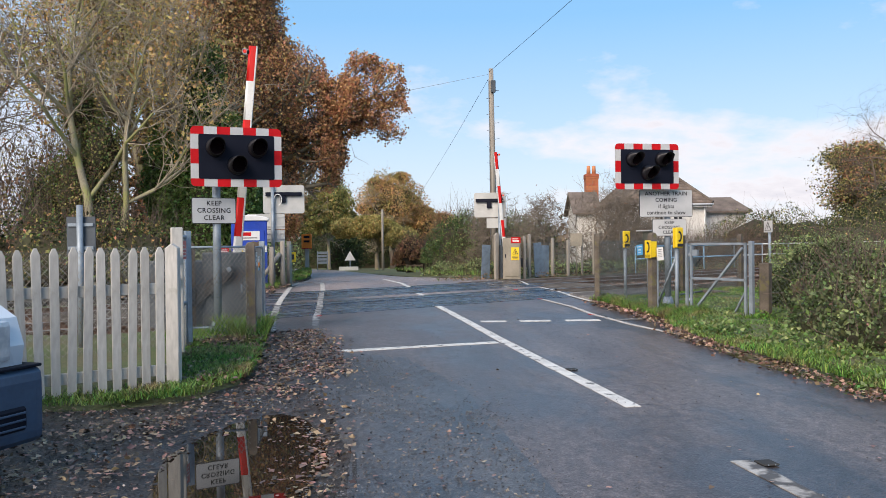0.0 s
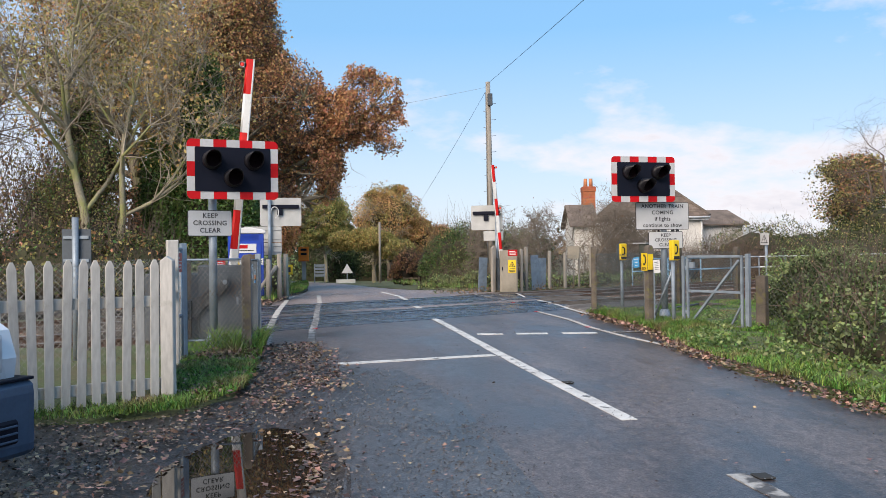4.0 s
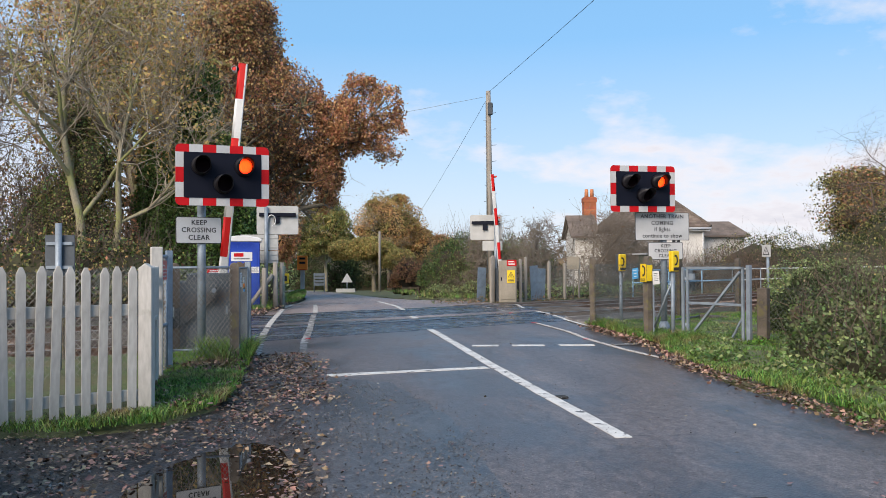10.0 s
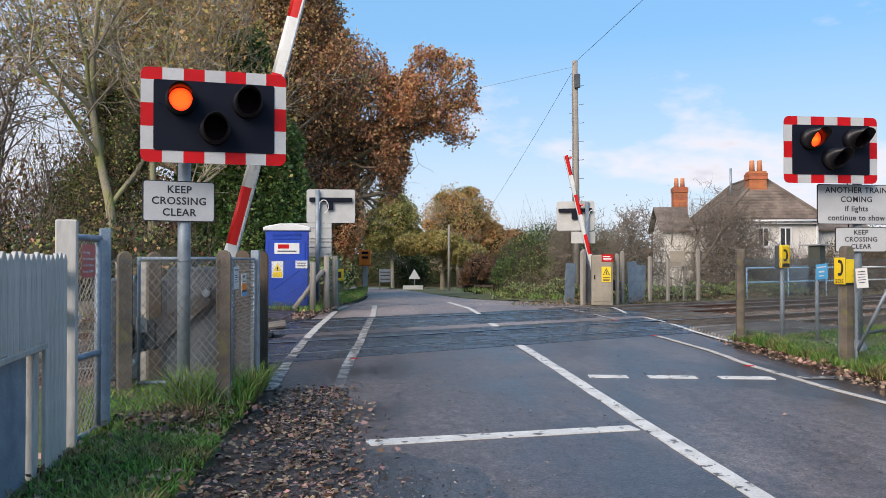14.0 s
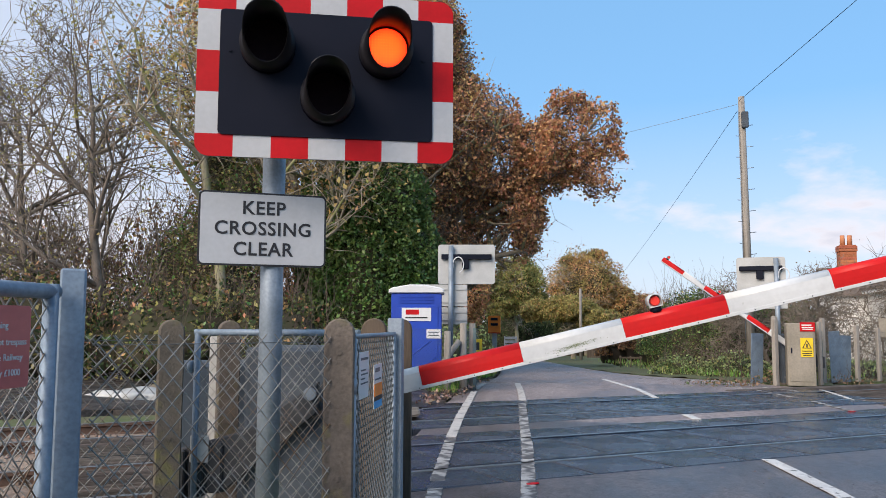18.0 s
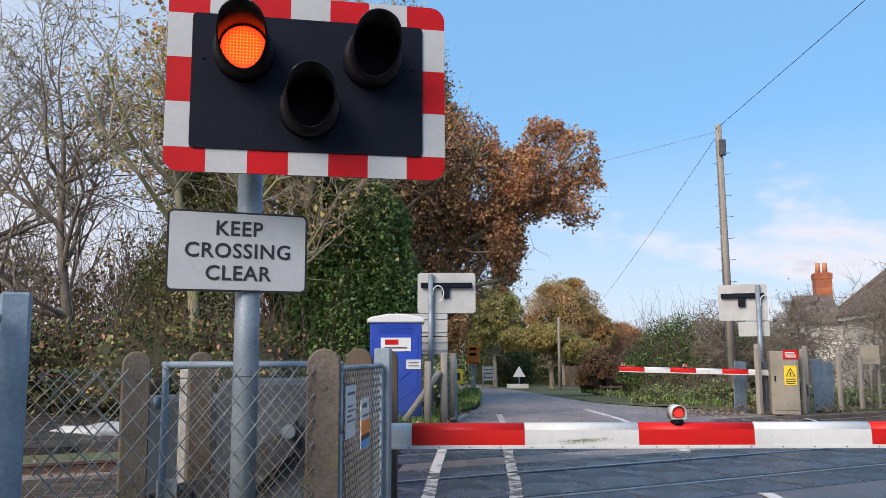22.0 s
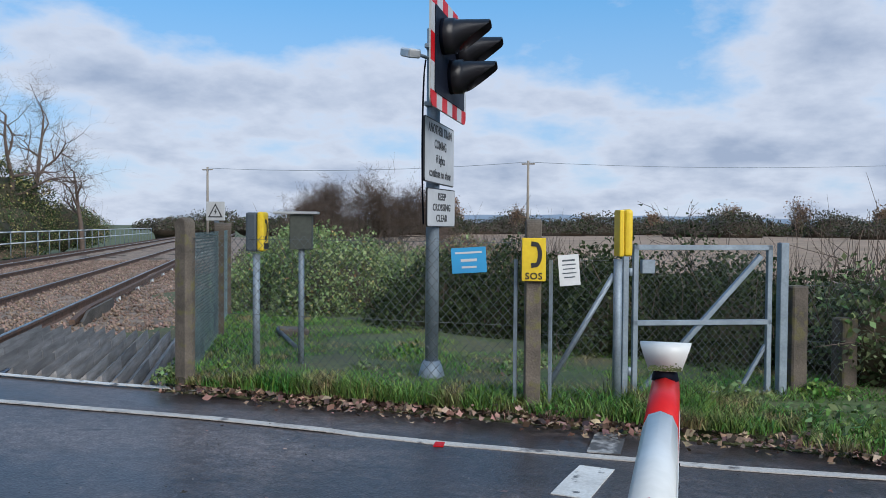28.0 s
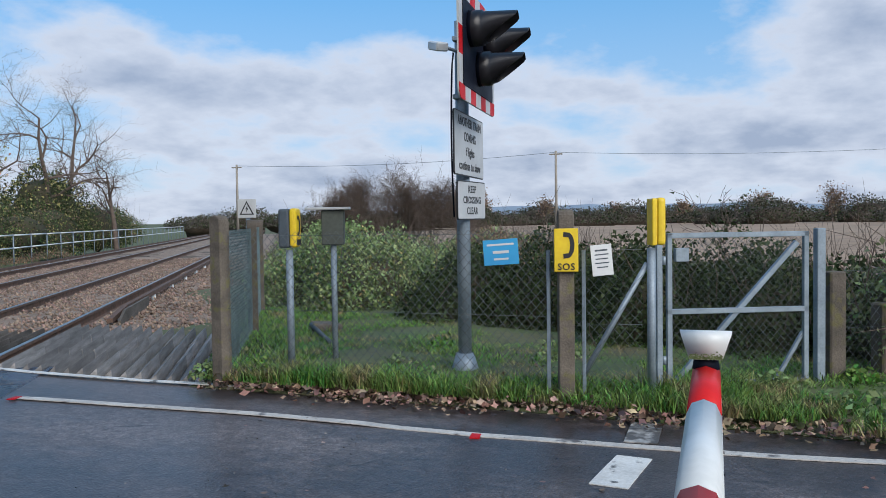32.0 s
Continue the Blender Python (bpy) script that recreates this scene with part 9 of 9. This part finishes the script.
def fallen(P, size, rng, flat):
    """Curled, lobed leaves: an uneven eight-cornered outline round each point."""
    n = len(P)
    a = rng.normal(size=(n, 3))
    b = rng.normal(size=(n, 3))
    a[:, 2] *= 1 - flat
    b[:, 2] *= 1 - flat
    a /= np.linalg.norm(a, axis=1)[:, None] + 1e-9
    b -= (a * b).sum(1)[:, None] * a
    b /= np.linalg.norm(b, axis=1)[:, None] + 1e-9
    nrm = np.cross(a, b)
    s = (size * rng.uniform(0.45, 1.35, n))[:, None]
    V = np.empty((n, 8, 3))
    for k in range(8):
        t = 2 * math.pi * k / 8
        r = (rng.uniform(0.42, 0.62, (n, 1)) if k % 2 == 0 else rng.uniform(0.22, 0.46, (n, 1))) * s
        V[:, k] = P + a * r * math.cos(t) + b * r * 0.72 * math.sin(t) + nrm * s * (0.10 * abs(math.sin(t)) + rng.uniform(-0.05, 0.08, (n, 1)))
    return V.reshape(-1, 3), np.arange(n * 8).reshape(n, 8)


def litter(name, pts, n, size, label, seed, z=0.012, mat=None, dry=False, flat=0.85):
    rng = np.random.default_rng(seed)
    poly = np.array(pts, float)
    lo, hi = poly.min(0), poly.max(0)
    P = rng.uniform(lo, hi, (n * 4, 2))
    inside = np.zeros(len(P), bool)
    for p, q in zip(poly, np.roll(poly, -1, 0)):
        cond = (p[1] > P[:, 1]) != (q[1] > P[:, 1])
        with np.errstate(divide="ignore", invalid="ignore"):
            inside ^= cond & (P[:, 0] < (q[0] - p[0]) * (P[:, 1] - p[1]) / (q[1] - p[1]) + p[0])
    P = P[inside]
    if dry:
        wet = np.zeros(len(P), bool)
        for p, q in zip(PUDDLE, np.roll(PUDDLE, -1, 0)):
            cond = (p[1] > P[:, 1]) != (q[1] > P[:, 1])
            with np.errstate(divide="ignore", invalid="ignore"):
                wet ^= cond & (P[:, 0] < (q[0] - p[0]) * (P[:, 1] - p[1]) / (q[1] - p[1]) + p[0])
        P = P[~wet]
    keep = np.array([noise.noise((x * 1.3, y * 1.3, seed)) * 0.9 + rng.uniform(-0.5, 0.5) > -0.05 for x, y in P])
    P = P[keep][:n]
    P = P + rng.normal(0, 0.11, P.shape)     # ragged edges
    Q = np.column_stack([P, z + rng.uniform(0, 0.012, len(P)) + (0 if z < 0 else np.array([dip(x, y) for x, y in P]))])
    V, F = fallen(Q, size, rng, flat) if size > 0.03 else leaf_quads(Q, size, rng, flat, 0.5, 0.75)
    low = np.repeat(Q[:, 2], len(V) // len(Q)) - abs(z) * 0.5
    V[:, 2] = np.maximum(V[:, 2], low)
    return tagged(raw(name, V, F, mat or M["dry"]), label, "fallen leaves", kind="stuff")


litter("fallen_leaves", [(-0.65, 8.0), (-0.15, 7.4), (0.25, 8.3), (0.15, 10.2), (-0.2, 12.6), (-0.9, 12.6), (-0.72, 10.2)], 3200, 0.046, "brown fallen leaves along the road edge", 11, z=0.016)
litter("fallen_leaves", [(-5, 6.9), (-1.2, 7.0), (-0.3, 7.9), (0.2, 7.2), (0.4, 5.6), (0.3, 3.0), (-0.9, 2.5), (-5, 3)], 8500, 0.044, "brown leaves trodden into the wet yard", 12, z=0.02, dry=True)
litter("fallen_leaves", [(0.12, 7.0), (0.35, 5.7), (0.2, 4.6), (-0.02, 4.7), (0.0, 5.8), (-0.2, 6.6), (-0.35, 7.0)], 240, 0.045, "pale leaves floating at the puddle edge", 13, z=-0.049, flat=0.98)
litter("fallen_leaves", [(0.3, 2.0), (1.4, 2.0), (1.3, 7.4), (0.8, 9.5), (0.2, 9.6), (0.4, 6.0)], 420, 0.036, "small leaves scattered on wet asphalt", 14, z=0.008, flat=0.95)
litter("fallen_leaves", [(4.95, 16.8), (4.98, 14.0), (4.9, 12.0), (4.6, 11.0), (4.45, 9.5), (4.5, 6.5), (4.75, 6.0), (4.75, 9.4), (4.9, 11.2), (5.15, 12.2), (5.25, 14.0), (5.3, 16.8)], 4600, 0.045, "brown leaves along the right road edge", 15, z=0.02, flat=0.7)
litter("fallen_leaves", [(-1.0, 7.3), (-0.65, 8.2), (-0.72, 9.4), (-0.9, 11.4), (-1.8, 10.8), (-1.3, 8.0)], 900, 0.05, "brown leaves caught in the verge grass", 16, z=0.10, flat=0.5)
litter("fallen_leaves", [(1.0, 3.0), (4.4, 3.0), (4.2, 11.0), (4.2, 16.0), (1.0, 16.0)], 170, 0.036, "odd leaves on the open asphalt", 17, z=0.008, flat=0.95)
litter("fallen_leaves", [(-2.2, 23.4), (-1.9, 23.5), (-1.9, 27.0), (-3.2, 27), (-4.0, 24.0)], 900, 0.07, "leaves in the far verge", 18, z=0.08, flat=0.6)
litter("fallen_leaves", [(-2.15, 21.5), (-2.05, 23.4), (-3.0, 24.0), (-6.5, 22.6), (-6.5, 20.6), (-4.0, 21.0)], 2600, 0.075, "brown leaves drifted over the far trackside", 28, z=0.05, flat=0.6)
litter("fallen_leaves", [(-1.50, 10.25), (-1.02, 10.55), (-0.95, 10.95), (-1.20, 11.05), (-1.55, 10.6)], 700, 0.055, "brown leaves heaped below the mesh fence", 29, z=0.13, flat=0.5)
litter("fallen_leaves", [(5.1, 14.5), (5.15, 13.5), (6.0, 13.3), (6.4, 14.6), (6.0, 15.6)], 300, 0.05, "dry leaves and earth below the signal", 19, z=0.10, flat=0.6)
litter("fallen_leaves", [(4.98, 16.8), (5.0, 14.0), (4.93, 12.2), (4.68, 11.0), (4.55, 9.5), (4.8, 9.5), (4.95, 11.1), (5.15, 12.1), (5.2, 14.0), (5.2, 16.8)], 2600, 0.06, "curled brown leaves drifted against the grass", 27, z=0.05, flat=0.45)
litter("gravel_chips", [(-5, 6.9), (-1.3, 7.0), (-0.4, 8.0), (0.2, 7.4), (0.4, 5.6), (0.4, 2.4), (-1.2, 2.0), (-5, 3)], 9000, 0.020, "small wet stones trodden into the yard", 21, z=0.010, dry=True, flat=0.3, mat=M["chip"])
litter("gravel_chips", [(0.2, 2.0), (1.5, 2.0), (1.5, 7.0), (1.0, 9.4), (0.1, 9.8), (-0.2, 8.4), (0.3, 6.6)], 9000, 0.013, "loose chippings on the wet road edge", 22, z=0.006, flat=0.4, mat=M["chip"])
litter("gravel_chips", [(1.2, 1.5), (4.6, 1.5), (4.5, 12.0), (5.0, 16.0), (0.6, 16.0), (0.6, 10.5)], 1300, 0.013, "odd pale grit on the asphalt", 23, z=0.005, flat=0.5, mat=M["chip"])
for k, (x, y, r) in enumerate(((5.35, 16.6, 0.20), (5.38, 15.9, 0.16), (5.42, 15.1, 0.2), (5.45, 14.5, 0.14), (5.6, 13.1, 0.2), (5.9, 12.6, 0.24), (6.3, 12.0, 0.22), (6.6, 14.4, 0.26), (5.9, 15.6, 0.2), (7.0, 15.6, 0.24), (5.25, 17.0, 0.22))):
    bush("weed", [(x, y, 0.05, r, r * 0.8, r * 0.8), (x + r * 0.6, y - r * 0.7, 0.04, r * 0.6, r * 0.6, r * 0.55)], 420, 0.045, M["leaf_bramble"] if k % 3 else M["grass"], "leafy green weed among the grass", 200 + k, core=False, category="weed", shell=0.3)
cover = [(5.25 + 0.22 * math.sin(k * 1.9) + 0.25 * (k % 2), 3.2 + k * 0.62, -0.05, 0.50, 0.55, 0.26 + 0.08 * math.sin(k * 2.7)) for k in range(15)]
bush("ground_ivy", cover, 11000, 0.045, M["leaf_ivy"], "low leafy ground ivy spreading over the verge", 231, core=False, shell=0.25, category="ground cover", more=((4500, 0.055, M["leaf_bramble"]),))
# rubber road studs on the centre line
for x, y in ((2.80, 4.86), (2.52, 8.40)):
    s = thing("road_stud", pose(x, y, 0.004, 0, 0, 6), "dark rubber road stud with glass eyes", "road stud", "road studs")
    bm = B()
    box(bm, -0.05, -0.055, 0, 0.05, 0.055, 0.011, 0.004)
    part("housing", bm, M["tyre"], s)
    for sx in (-0.022, 0.022):
        bm = B()
        tube(bm, (sx, -0.056, 0.007), (sx, -0.052, 0.007), 0.004, n=8)
        part("glass_eye", bm, M["galv"], s)
edge = [(*uv_to_xy(17.6 + k * 1.75, 20.9 + 0.25 * math.sin(k * 2.3)), -0.12, 0.95, 0.50, 0.34 + 0.10 * math.sin(k * 1.7)) for k in range(18)]
bush("undergrowth", edge, 2600, 0.07, M["leaf_sage"], "low weeds and brambles along the far track", 241, core=False, shell=0.3, twigs=500, twig_len=0.4, more=((3500, 0.07, M["leaf_far"]),))


def motions():
    """Lamps' lenses and barrier booms."""
    for ob, rows in MOVES:
        walk(ob, rows)


motions()
